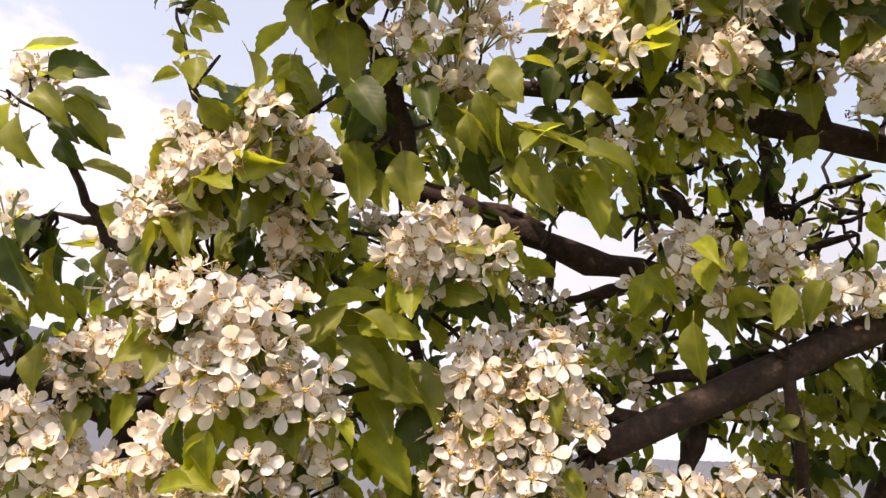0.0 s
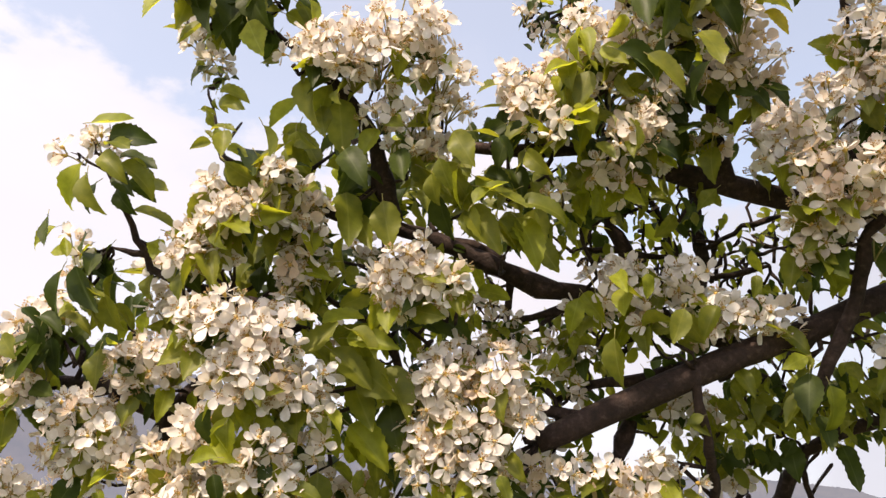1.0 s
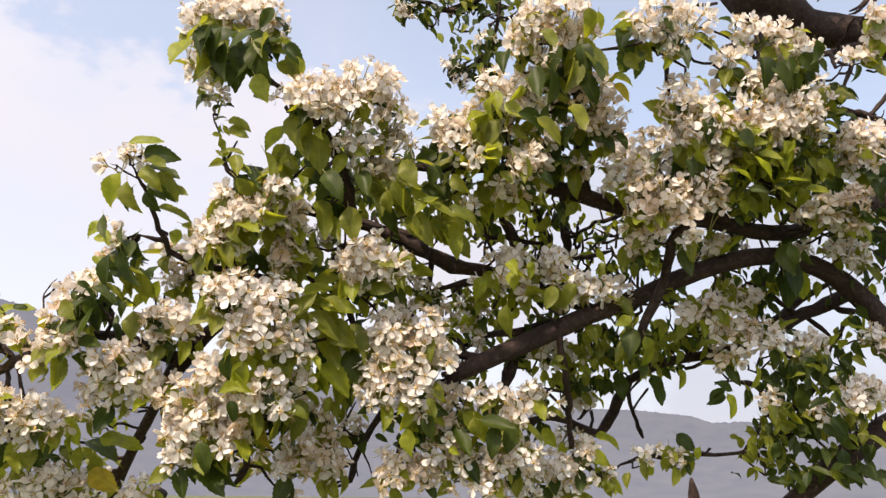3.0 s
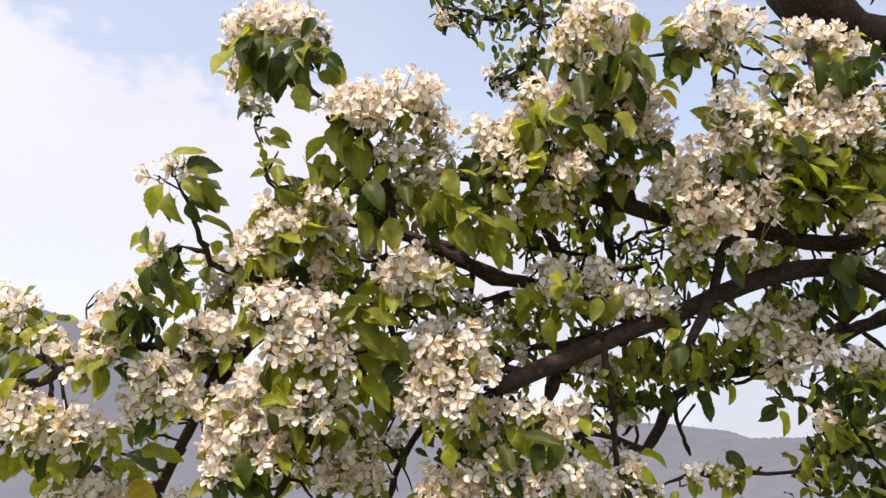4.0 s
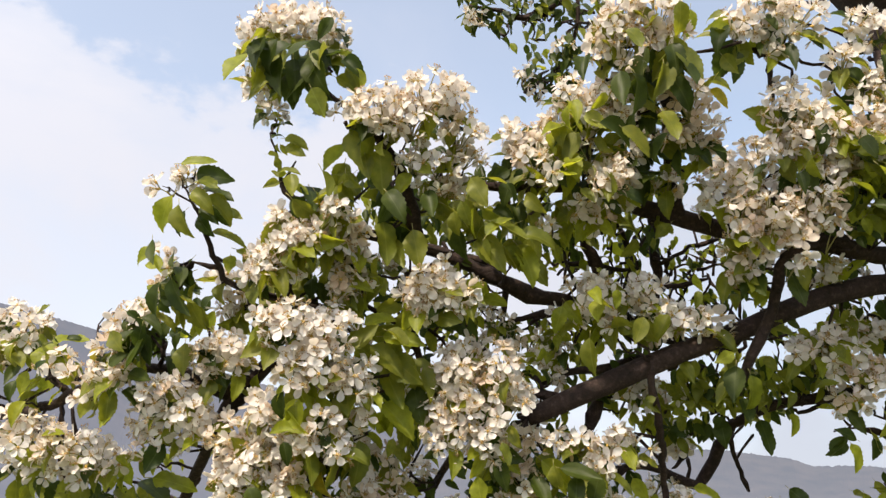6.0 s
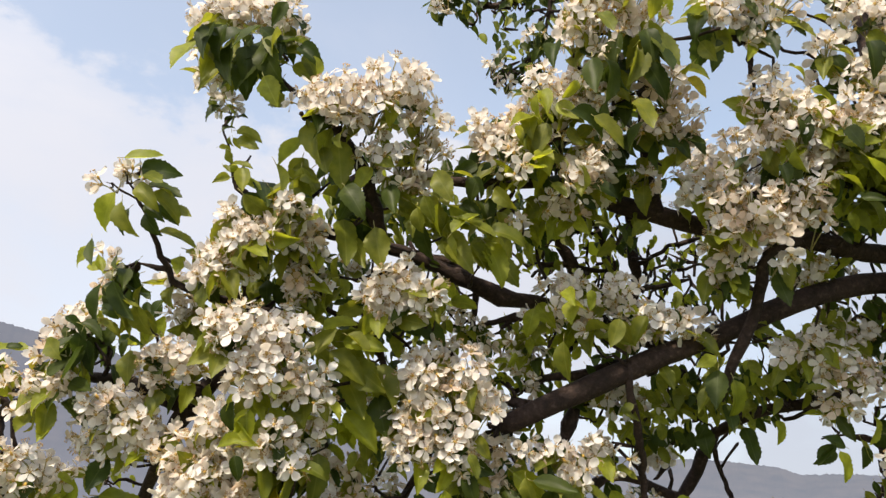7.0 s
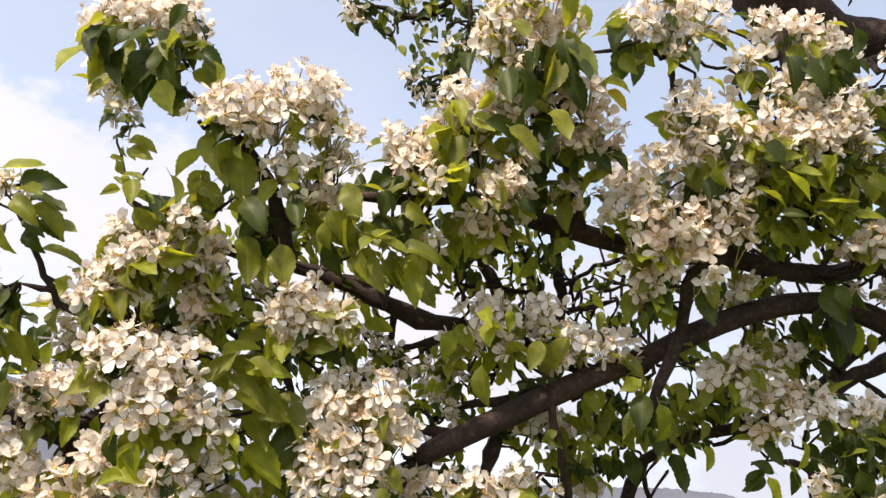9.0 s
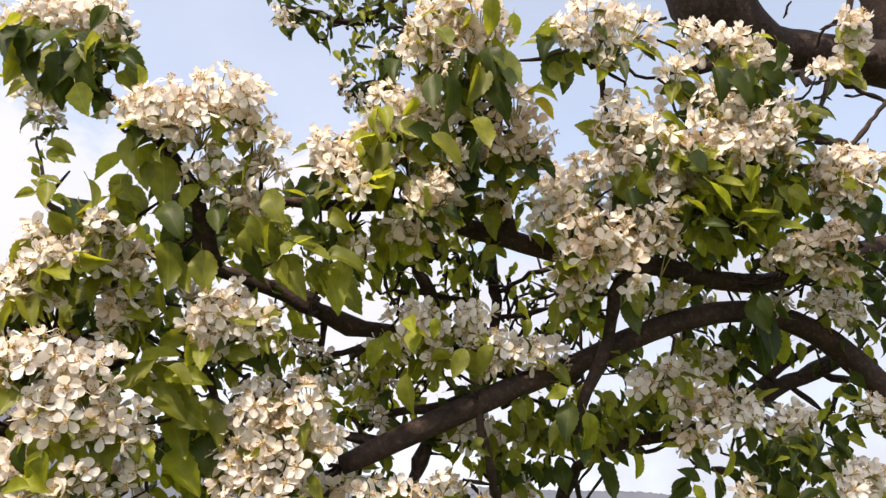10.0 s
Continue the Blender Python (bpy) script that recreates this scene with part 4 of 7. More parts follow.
blossoms(0.246, 0.884, 1.896, 0.018, 5, 1.00, 0.35)
blossoms(0.334, 0.855, 1.922, 0.022, 7, 1.00, 0.35)
blossoms(0.295, 0.876, 1.897, 0.020, 6, 1.00, 0.35)
blossoms(0.259, 0.882, 1.899, 0.023, 8, 1.00, 0.35)
blossoms(0.373, 0.806, 2.158, 0.021, 6)
blossoms(0.401, 0.811, 2.149, 0.024, 8)
blossoms(0.430, 0.814, 2.154, 0.022, 7)
blossoms(0.454, 0.822, 2.138, 0.024, 8)
blossoms(0.431, 0.821, 2.131, 0.019, 6)
blossoms(0.355, 0.813, 2.115, 0.018, 5)
blossoms(0.393, 0.823, 2.099, 0.017, 5)
blossoms(0.469, 0.838, 2.091, 0.021, 6)
blossoms(0.376, 0.824, 2.087, 0.014, 4)
blossoms(0.385, 0.822, 2.050, 0.026, 9)
blossoms(0.409, 0.829, 2.041, 0.030, 12)
blossoms(0.438, 0.827, 2.061, 0.027, 10)
blossoms(0.379, 0.828, 2.029, 0.022, 7)
blossoms(0.423, 0.836, 2.023, 0.024, 9)
blossoms(0.458, 0.832, 2.054, 0.022, 7)
blossoms(-0.363, 0.762, 1.943, 0.013, 2)
blossoms(-0.341, 0.761, 1.951, 0.011, 2)
blossoms(-0.350, 0.757, 1.955, 0.010, 2)
blossoms(-0.373, 0.758, 1.946, 0.006, 1)
blossoms(-0.380, 0.806, 1.879, 0.015, 3)
blossoms(-0.371, 0.814, 1.869, 0.013, 2)
blossoms(-0.387, 0.821, 1.857, 0.010, 2)
blossoms(-0.256, 0.790, 1.874, 0.021, 8)
blossoms(-0.239, 0.788, 1.887, 0.024, 9)
blossoms(-0.224, 0.788, 1.899, 0.016, 5)
blossoms(-0.270, 0.797, 1.858, 0.016, 5)
blossoms(-0.234, 0.802, 1.870, 0.019, 6)
blossoms(-0.240, 0.769, 1.911, 0.012, 4)
blossoms(-0.326, 0.851, 1.873, 0.013, 4)
blossoms(-0.312, 0.860, 1.864, 0.011, 3)
blossoms(-0.310, 0.868, 1.848, 0.015, 4)
blossoms(-0.322, 0.870, 1.838, 0.014, 4)
blossoms(-0.190, 0.800, 1.895, 0.022, 8, 1.00, 0.25)
blossoms(-0.174, 0.816, 1.884, 0.021, 7, 1.00, 0.25)
blossoms(-0.181, 0.823, 1.866, 0.021, 7, 1.00, 0.25)
blossoms(-0.167, 0.805, 1.902, 0.015, 5, 1.00, 0.25)
blossoms(-0.198, 0.784, 1.904, 0.014, 4, 1.00, 0.25)
blossoms(-0.169, 0.833, 1.857, 0.014, 4, 1.00, 0.25)
blossoms(-0.186, 0.828, 1.849, 0.013, 4, 1.00, 0.25)
blossoms(-0.090, 0.837, 1.861, 0.027, 11)
blossoms(-0.063, 0.836, 1.867, 0.026, 10)
blossoms(-0.103, 0.844, 1.846, 0.022, 8)
blossoms(-0.074, 0.844, 1.847, 0.021, 7)
blossoms(-0.054, 0.842, 1.854, 0.018, 6)
blossoms(-0.116, 0.839, 1.853, 0.014, 4)
blossoms(-0.093, 0.849, 1.835, 0.014, 4)
blossoms(-0.221, 0.795, 1.807, 0.027, 12)
blossoms(-0.190, 0.815, 1.804, 0.029, 13)
blossoms(-0.239, 0.792, 1.797, 0.021, 8)
blossoms(-0.197, 0.813, 1.769, 0.032, 16)
blossoms(-0.173, 0.836, 1.764, 0.028, 12)
blossoms(-0.224, 0.806, 1.757, 0.022, 9)
blossoms(-0.163, 0.851, 1.752, 0.018, 6)
blossoms(-0.250, 0.786, 1.809, 0.015, 5)
blossoms(-0.209, 0.804, 1.789, 0.025, 10)
blossoms(-0.185, 0.824, 1.750, 0.017, 6)
blossoms(-0.310, 0.845, 1.792, 0.023, 9)
blossoms(-0.332, 0.843, 1.782, 0.021, 7)
blossoms(-0.297, 0.853, 1.775, 0.018, 6)
blossoms(-0.321, 0.851, 1.766, 0.014, 4)
blossoms(-0.423, 0.839, 1.813, 0.020, 6)
blossoms(-0.399, 0.825, 1.823, 0.019, 6)
blossoms(-0.431, 0.840, 1.787, 0.018, 6)
blossoms(-0.443, 0.844, 1.761, 0.019, 6)
blossoms(-0.459, 0.860, 1.740, 0.017, 5)
blossoms(-0.421, 0.841, 1.761, 0.015, 5)
blossoms(-0.414, 0.834, 1.797, 0.015, 5)
blossoms(-0.604, 0.923, 1.842, 0.020, 6)
blossoms(-0.570, 0.908, 1.825, 0.017, 5)
blossoms(-0.583, 0.905, 1.804, 0.015, 4)
blossoms(-0.641, 0.929, 1.832, 0.026, 9)
blossoms(-0.617, 0.915, 1.795, 0.021, 6)
blossoms(-0.503, 0.866, 1.781, 0.012, 3)
blossoms(-0.480, 0.854, 1.761, 0.012, 3)
blossoms(-0.526, 0.873, 1.774, 0.012, 3)
blossoms(-0.555, 0.918, 1.696, 0.029, 11)
blossoms(-0.518, 0.912, 1.689, 0.027, 10)
blossoms(-0.478, 0.916, 1.686, 0.030, 12)
blossoms(-0.550, 0.945, 1.672, 0.025, 9)
blossoms(-0.505, 0.946, 1.666, 0.025, 9)
blossoms(-0.578, 0.913, 1.711, 0.022, 7)
blossoms(-0.626, 0.956, 1.689, 0.028, 10)
blossoms(-0.468, 0.935, 1.676, 0.021, 6)
blossoms(-0.585, 0.953, 1.675, 0.023, 7)
blossoms(-0.485, 1.002, 1.617, 0.027, 9)
blossoms(-0.510, 1.009, 1.603, 0.026, 9)
blossoms(-0.461, 1.015, 1.602, 0.025, 8)
blossoms(-0.543, 1.011, 1.597, 0.025, 8)
blossoms(-0.428, 1.019, 1.592, 0.029, 10)
blossoms(-0.371, 0.979, 1.600, 0.021, 6)
blossoms(-0.377, 0.850, 1.738, 0.026, 10)
blossoms(-0.345, 0.857, 1.723, 0.028, 12)
blossoms(-0.400, 0.881, 1.717, 0.025, 9)
blossoms(-0.355, 0.846, 1.742, 0.022, 8)
blossoms(-0.425, 0.936, 1.689, 0.015, 4)
blossoms(-0.328, 0.861, 1.713, 0.021, 7)
blossoms(-0.378, 0.885, 1.705, 0.022, 8)
blossoms(-0.286, 0.847, 1.697, 0.025, 10)
blossoms(-0.257, 0.847, 1.706, 0.025, 10)
blossoms(-0.266, 0.857, 1.674, 0.030, 14)
blossoms(-0.238, 0.857, 1.681, 0.025, 10)
blossoms(-0.287, 0.860, 1.663, 0.028, 12)
blossoms(-0.243, 0.865, 1.651, 0.023, 9)
blossoms(-0.295, 0.875, 1.636, 0.022, 8)
blossoms(-0.257, 0.841, 1.729, 0.023, 9)
blossoms(-0.224, 0.854, 1.695, 0.018, 6)
blossoms(-0.270, 0.866, 1.646, 0.023, 9)
blossoms(-0.283, 0.853, 1.681, 0.025, 10)
blossoms(-0.230, 0.863, 1.662, 0.018, 6)
blossoms(-0.064, 0.885, 1.778, 0.032, 14)
blossoms(-0.029, 0.887, 1.764, 0.033, 15)
blossoms(-0.016, 0.880, 1.786, 0.028, 11)
blossoms(-0.050, 0.896, 1.737, 0.033, 15)
blossoms(-0.009, 0.897, 1.734, 0.029, 12)
blossoms(-0.070, 0.906, 1.712, 0.029, 12)
blossoms(-0.036, 0.905, 1.709, 0.028, 11)
blossoms(-0.057, 0.878, 1.796, 0.017, 5)
blossoms(-0.087, 0.893, 1.764, 0.019, 6)
blossoms(-0.080, 0.902, 1.732, 0.023, 8)
blossoms(-0.000, 0.890, 1.758, 0.021, 7)
blossoms(-0.023, 0.909, 1.698, 0.020, 6)
blossoms(0.035, 0.939, 1.716, 0.022, 6, 1.00, 0.40)
blossoms(0.010, 0.935, 1.720, 0.021, 6)
blossoms(0.071, 0.947, 1.712, 0.020, 5, 1.00, 0.40)
blossoms(0.098, 0.956, 1.702, 0.022, 6, 1.00, 0.40)
blossoms(0.133, 0.977, 1.710, 0.021, 6)
blossoms(0.092, 0.958, 1.692, 0.015, 4)
blossoms(0.117, 0.956, 1.723, 0.015, 4)
blossoms(-0.190, 0.826, 1.712, 0.018, 6)
blossoms(-0.179, 0.837, 1.689, 0.018, 6)
blossoms(-0.163, 0.857, 1.718, 0.015, 5)
blossoms(-0.205, 0.826, 1.692, 0.015, 5)
blossoms(-0.148, 0.961, 1.645, 0.030, 12, 1.00, 0.35)
blossoms(-0.170, 0.932, 1.652, 0.023, 8, 1.00, 0.35)
blossoms(-0.132, 0.958, 1.669, 0.021, 6, 1.00, 0.35)
blossoms(-0.176, 0.930, 1.621, 0.023, 8, 1.00, 0.35)
blossoms(-0.146, 0.967, 1.623, 0.023, 8, 1.00, 0.35)
blossoms(-0.202, 0.886, 1.720, 0.017, 5, 1.00, 0.35)
blossoms(-0.193, 0.897, 1.696, 0.017, 5, 1.00, 0.35)
blossoms(-0.206, 0.888, 1.705, 0.013, 4, 1.00, 0.35)
blossoms(-0.129, 0.968, 1.631, 0.018, 5, 1.00, 0.35)
blossoms(-0.148, 0.951, 1.690, 0.018, 5, 1.00, 0.35)
blossoms(-0.166, 0.931, 1.701, 0.014, 4, 1.00, 0.35)
blossoms(0.005, 0.950, 1.674, 0.023, 8, 1.00, 0.55)
blossoms(-0.003, 0.960, 1.641, 0.026, 9, 1.00, 0.55)
blossoms(0.031, 0.962, 1.644, 0.019, 6, 1.00, 0.55)
blossoms(-0.053, 0.960, 1.638, 0.019, 6, 1.00, 0.55)
blossoms(-0.022, 0.966, 1.622, 0.025, 9, 1.00, 0.55)
blossoms(-0.060, 0.967, 1.619, 0.019, 6, 1.00, 0.55)
blossoms(-0.006, 0.943, 1.692, 0.016, 5, 1.00, 0.55)
blossoms(0.019, 0.967, 1.624, 0.021, 6, 1.00, 0.55)
blossoms(0.102, 0.985, 1.642, 0.031, 12)
blossoms(0.155, 1.046, 1.634, 0.028, 9)
blossoms(0.072, 0.964, 1.634, 0.023, 8)
blossoms(0.127, 1.034, 1.618, 0.026, 9)
blossoms(0.190, 1.052, 1.642, 0.024, 7)
blossoms(0.201, 1.046, 1.662, 0.016, 4)
blossoms(0.223, 1.057, 1.627, 0.015, 4)
blossoms(0.053, 0.970, 1.602, 0.023, 8)
blossoms(0.107, 1.020, 1.604, 0.029, 10)
blossoms(0.175, 1.061, 1.605, 0.025, 8)
blossoms(0.071, 0.917, 1.871, 0.028, 10)
blossoms(0.103, 0.919, 1.874, 0.023, 7)
blossoms(0.060, 0.921, 1.854, 0.020, 6)
blossoms(0.088, 0.914, 1.885, 0.018, 5)
blossoms(0.150, 0.922, 1.884, 0.024, 8)
blossoms(0.139, 0.924, 1.870, 0.017, 5)
blossoms(0.109, 0.920, 1.840, 0.015, 4)
blossoms(0.173, 0.925, 1.853, 0.025, 9)
blossoms(0.202, 0.932, 1.846, 0.023, 7)
blossoms(0.226, 0.937, 1.846, 0.019, 5)
blossoms(0.163, 0.930, 1.832, 0.018, 5)
blossoms(0.221, 0.943, 1.829, 0.014, 4)
blossoms(0.135, 0.998, 1.780, 0.021, 6)
blossoms(0.154, 0.999, 1.788, 0.018, 5)
blossoms(0.202, 1.065, 1.738, 0.019, 5)
blossoms(0.179, 1.014, 1.776, 0.017, 4)
blossoms(0.210, 1.020, 1.785, 0.017, 4)
blossoms(0.200, 1.081, 1.721, 0.014, 3)
blossoms(0.030, 0.960, 1.815, 0.017, 5, 0.80)
blossoms(0.037, 0.955, 1.836, 0.015, 4, 0.80)
blossoms(0.052, 0.970, 1.792, 0.015, 4, 0.80)
blossoms(-0.025, 0.945, 1.848, 0.019, 5, 0.80)
blossoms(-0.047, 0.940, 1.861, 0.016, 4, 0.80)
blossoms(-0.003, 0.950, 1.835, 0.015, 4, 0.80)
blossoms(-0.039, 0.951, 1.827, 0.014, 4, 0.80)
blossoms(0.056, 0.961, 1.823, 0.015, 4, 0.80)
blossoms(0.350, 0.977, 1.833, 0.028, 9)
blossoms(0.388, 0.988, 1.827, 0.027, 9)
blossoms(0.405, 0.996, 1.793, 0.029, 10)
blossoms(0.382, 0.998, 1.775, 0.022, 6)
blossoms(0.421, 0.996, 1.818, 0.019, 5)
blossoms(0.368, 0.989, 1.812, 0.019, 5)
blossoms(0.326, 0.972, 1.830, 0.016, 4)
blossoms(0.365, 0.974, 1.846, 0.015, 4)
blossoms(0.351, 0.961, 1.898, 0.021, 6)
blossoms(0.376, 0.963, 1.905, 0.018, 5)
blossoms(0.402, 0.966, 1.913, 0.016, 4)
blossoms(0.281, 1.059, 1.651, 0.015, 4, 0.80)
blossoms(0.296, 1.055, 1.661, 0.010, 3, 0.80)
blossoms(0.327, 1.056, 1.644, 0.015, 4, 0.80)
blossoms(0.489, 0.996, 1.785, 0.018, 5)
blossoms(0.504, 1.000, 1.797, 0.016, 4)
blossoms(0.009, 0.831, 2.120, 0.013, 3, 0.70)
blossoms(0.054, 0.828, 2.151, 0.013, 3, 0.70)
blossoms(0.022, 0.841, 2.096, 0.009, 3, 0.70)
blossoms(-0.056, 0.792, 2.174, 0.008, 3, 0.70)
blossoms(0.098, 0.804, 2.199, 0.014, 4, 0.70)
# dimmed cluster: tan petals stand in for the shade on it
blossoms(0.482, 0.875, 1.942, 0.018, 7, 1.00, 0.50)
blossoms(0.512, 0.876, 1.944, 0.023, 10, 1.00, 0.50)
blossoms(0.535, 0.901, 1.936, 0.018, 6, 1.00, 0.50)
blossoms(0.507, 0.890, 1.938, 0.018, 6, 1.00, 0.50)
blossoms(0.463, 0.884, 1.937, 0.014, 5, 1.00, 0.50)
blossoms(0.520, 0.866, 1.958, 0.016, 6, 1.00, 0.50)
blossoms(0.523, 0.867, 2.032, 0.022, 9)
blossoms(0.545, 0.867, 2.042, 0.022, 9)
blossoms(0.512, 0.872, 2.014, 0.018, 6)
blossoms(0.547, 0.876, 2.016, 0.020, 8)
blossoms(0.531, 0.879, 2.004, 0.018, 6)
blossoms(0.568, 0.984, 1.925, 0.019, 6)
blossoms(0.541, 0.981, 1.928, 0.014, 4)
blossoms(0.494, 0.979, 1.920, 0.013, 4)
blossoms(0.500, 0.976, 1.926, 0.012, 3)
blossoms(0.582, 0.993, 1.911, 0.016, 5)
blossoms(0.391, 0.987, 1.874, 0.016, 5)
blossoms(0.409, 1.002, 1.855, 0.015, 5)
blossoms(0.431, 1.006, 1.863, 0.017, 5)
blossoms(0.353, 0.942, 1.898, 0.016, 5)
blossoms(0.381, 0.950, 1.904, 0.014, 4)
blossoms(0.330, 0.936, 1.896, 0.011, 3)
blossoms(0.361, 0.922, 1.913, 0.013, 4)
blossoms(0.371, 0.907, 1.915, 0.013, 4)
blossoms(0.491, 0.987, 1.793, 0.017, 6)
blossoms(0.507, 0.992, 1.798, 0.012, 4)
blossoms(0.449, 0.981, 1.808, 0.012, 4)
blossoms(0.440, 0.975, 1.789, 0.012, 4)
blossoms(0.553, 0.809, 2.186, 0.017, 6)
blossoms(0.556, 0.819, 2.164, 0.018, 6)
blossoms(0.544, 0.830, 2.139, 0.012, 4)
blossoms(0.516, 0.830, 2.136, 0.010, 3)
blossoms(0.537, 0.987, 1.730, 0.018, 6)
blossoms(0.543, 0.985, 1.713, 0.020, 8)
blossoms(0.432, 0.980, 1.715, 0.014, 5)
blossoms(0.493, 0.983, 1.699, 0.017, 6)
blossoms(0.458, 0.868, 2.006, 0.014, 5)
blossoms(0.415, 0.856, 2.019, 0.013, 4)
blossoms(0.364, 0.850, 2.006, 0.012, 4)
blossoms(0.446, 0.858, 2.027, 0.013, 4)

# leaves
spray(-0.288, 0.731, 2.086, 0.000, 0.000, 1, 105, 0.047, YOUNG, 0.000)
spray(-0.267, 0.723, 2.080, 0.000, 0.000, 1, 95, 0.049, GREEN, 0.000)
spray(-0.245, 0.716, 2.071, 0.000, 0.000, 1, 88, 0.049, DARK_SHADED, 0.000)
spray(-0.233, 0.724, 2.073, 0.000, 0.000, 1, 80, 0.049, DARK_SHADED, 0.000)
spray(-0.214, 0.717, 2.072, 0.000, 0.000, 1, 75, 0.049, GREEN, 0.000)
spray(-0.204, 0.727, 2.082, 0.000, 0.000, 1, 95, 0.040, DARK_SHADED, 0.000)
spray(-0.243, 0.743, 2.078, 0.000, 0.000, 1, 70, 0.050, DARK_SHADED, 0.000)
spray(-0.208, 0.716, 2.032, 0.000, 0.000, 1, 62, 0.036, YOUNG, 0.000)
spray(-0.227, 0.734, 2.065, 0.000, 0.000, 1, 100, 0.046, GREEN, 0.000)
spray(-0.265, 0.755, 2.074, 0.000, 0.000, 1, 110, 0.043, GREEN, 0.000)
spray(-0.251, 0.728, 2.098, 0.000, 0.000, 1, 120, 0.036, DARK_SHADED, 0.000)
spray(-0.222, 0.727, 2.097, 0.000, 0.000, 1, 40, 0.036, DARK_SHADED, 0.000)
spray(-0.192, 0.740, 2.092, 0.000, 0.000, 1, 10, 0.029, YOUNG, 0.000)
spray(-0.184, 0.740, 2.083, 0.000, 0.000, 1, 40, 0.035, GREEN, 0.000)
spray(-0.182, 0.749, 2.080, 0.000, 0.000, 1, 55, 0.032, GREEN, 0.000)
spray(-0.194, 0.753, 2.069, 0.000, 0.000, 1, 20, 0.037, YOUNG, 0.000)
spray(-0.167, 0.739, 2.070, 0.000, 0.000, 1, 60, 0.025, YOUNG, 0.000)
spray(-0.346, 0.744, 1.962, 0.000, 0.000, 1, 8, 0.040, YOUNG, 0.000)
spray(-0.330, 0.750, 1.952, 0.000, 0.000, 1, 20, 0.042, GREEN, 0.000)
spray(-0.329, 0.768, 1.946, 0.000, 0.000, 1, 20, 0.037, DARK_SHADED, 0.000)
spray(-0.320, 0.756, 1.929, 0.000, 0.000, 1, 25, 0.042, GREEN, 0.000)
spray(-0.356, 0.758, 1.932, 0.000, 0.000, 1, 115, 0.044, YOUNG, 0.000)
spray(-0.346, 0.755, 1.921, 0.000, 0.000, 1, 75, 0.039, GREEN, 0.000)
spray(-0.325, 0.781, 1.927, 0.000, 0.000, 1, 30, 0.029, GREEN, 0.000)
spray(-0.313, 0.785, 1.926, 0.000, 0.000, 1, 20, 0.029, GREEN, 0.000)
spray(-0.327, 0.797, 1.906, 0.000, 0.000, 1, 8, 0.043, GREEN, 0.000)
spray(-0.337, 0.784, 1.920, 0.000, 0.000, 1, 60, 0.029, DARK_SHADED, 0.000)
spray(-0.243, 0.756, 1.997, 0.000, 0.000, 1, 15, 0.029, GREEN, 0.000)
spray(-0.241, 0.755, 1.987, 0.000, 0.000, 1, 25, 0.025, GREEN, 0.000)
spray(-0.244, 0.755, 1.957, 0.000, 0.000, 1, 0, 0.025, GREEN, 0.000)
spray(-0.244, 0.758, 1.947, 0.000, 0.000, 1, 150, 0.018, GREEN, 0.000)
spray(-0.250, 0.751, 1.975, 0.000, 0.000, 1, 70, 0.020, GREEN, 0.000)
spray(-0.232, 0.764, 1.947, 0.000, 0.000, 1, 30, 0.021, YOUNG, 0.000)
spray(-0.257, 0.753, 1.995, 0.000, 0.000, 1, 320, 0.016, YOUNG, 0.000)
spray(-0.164, 0.765, 2.014, 0.000, 0.000, 1, 95, 0.050, GREEN, 0.000)
spray(-0.146, 0.777, 1.996, 0.000, 0.000, 1, 85, 0.050, DARK_SHADED, 0.000)
spray(-0.152, 0.770, 2.006, 0.000, 0.000, 1, 110, 0.037, GREEN, 0.000)
spray(-0.187, 0.787, 2.007, 0.000, 0.000, 1, 110, 0.044, YOUNG, 0.000)
spray(-0.178, 0.805, 1.980, 0.000, 0.000, 1, 120, 0.042, GREEN, 0.000)
spray(-0.172, 0.814, 1.970, 0.033, 0.017, 14, 60, 0.035, GREEN)
spray(-0.201, 0.802, 1.939, 0.029, 0.016, 14, 80, 0.038, GREEN)
spray(-0.217, 0.793, 1.918, 0.019, 0.026, 9, 75, 0.049, GREEN)
spray(-0.124, 0.813, 1.941, 0.026, 0.026, 14, 75, 0.039, DARK_SHADED)
spray(-0.093, 0.785, 1.950, 0.000, 0.000, 1, 80, 0.039, DARK_SHADED, 0.000)
spray(-0.074, 0.797, 1.938, 0.000, 0.000, 1, 30, 0.047, GREEN, 0.000)
spray(-0.110, 0.811, 1.916, 0.000, 0.000, 1, 80, 0.043, GREEN, 0.000)
spray(-0.143, 0.810, 1.925, 0.000, 0.000, 1, 70, 0.051, GREEN, 0.000)
spray(-0.134, 0.825, 1.910, 0.000, 0.000, 1, 65, 0.038, YOUNG, 0.000)
spray(-0.057, 0.788, 1.938, 0.000, 0.000, 1, 45, 0.044, GREEN, 0.000)
spray(-0.029, 0.805, 1.924, 0.000, 0.000, 1, 30, 0.049, GREEN, 0.000)
spray(-0.038, 0.813, 1.910, 0.000, 0.000, 1, 50, 0.050, GREEN, 0.000)
spray(0.001, 0.827, 1.905, 0.000, 0.000, 1, 60, 0.051, GREEN, 0.000)
spray(-0.064, 0.811, 1.923, 0.000, 0.000, 1, 75, 0.043, DARK_SHADED, 0.000)
spray(0.014, 0.835, 1.916, 0.000, 0.000, 1, 110, 0.032, GREEN, 0.000)
spray(-0.045, 0.816, 1.936, 0.039, 0.030, 21, 55, 0.034, GREEN)
spray(0.015, 0.843, 1.955, 0.041, 0.027, 21, 70, 0.033, GREEN)
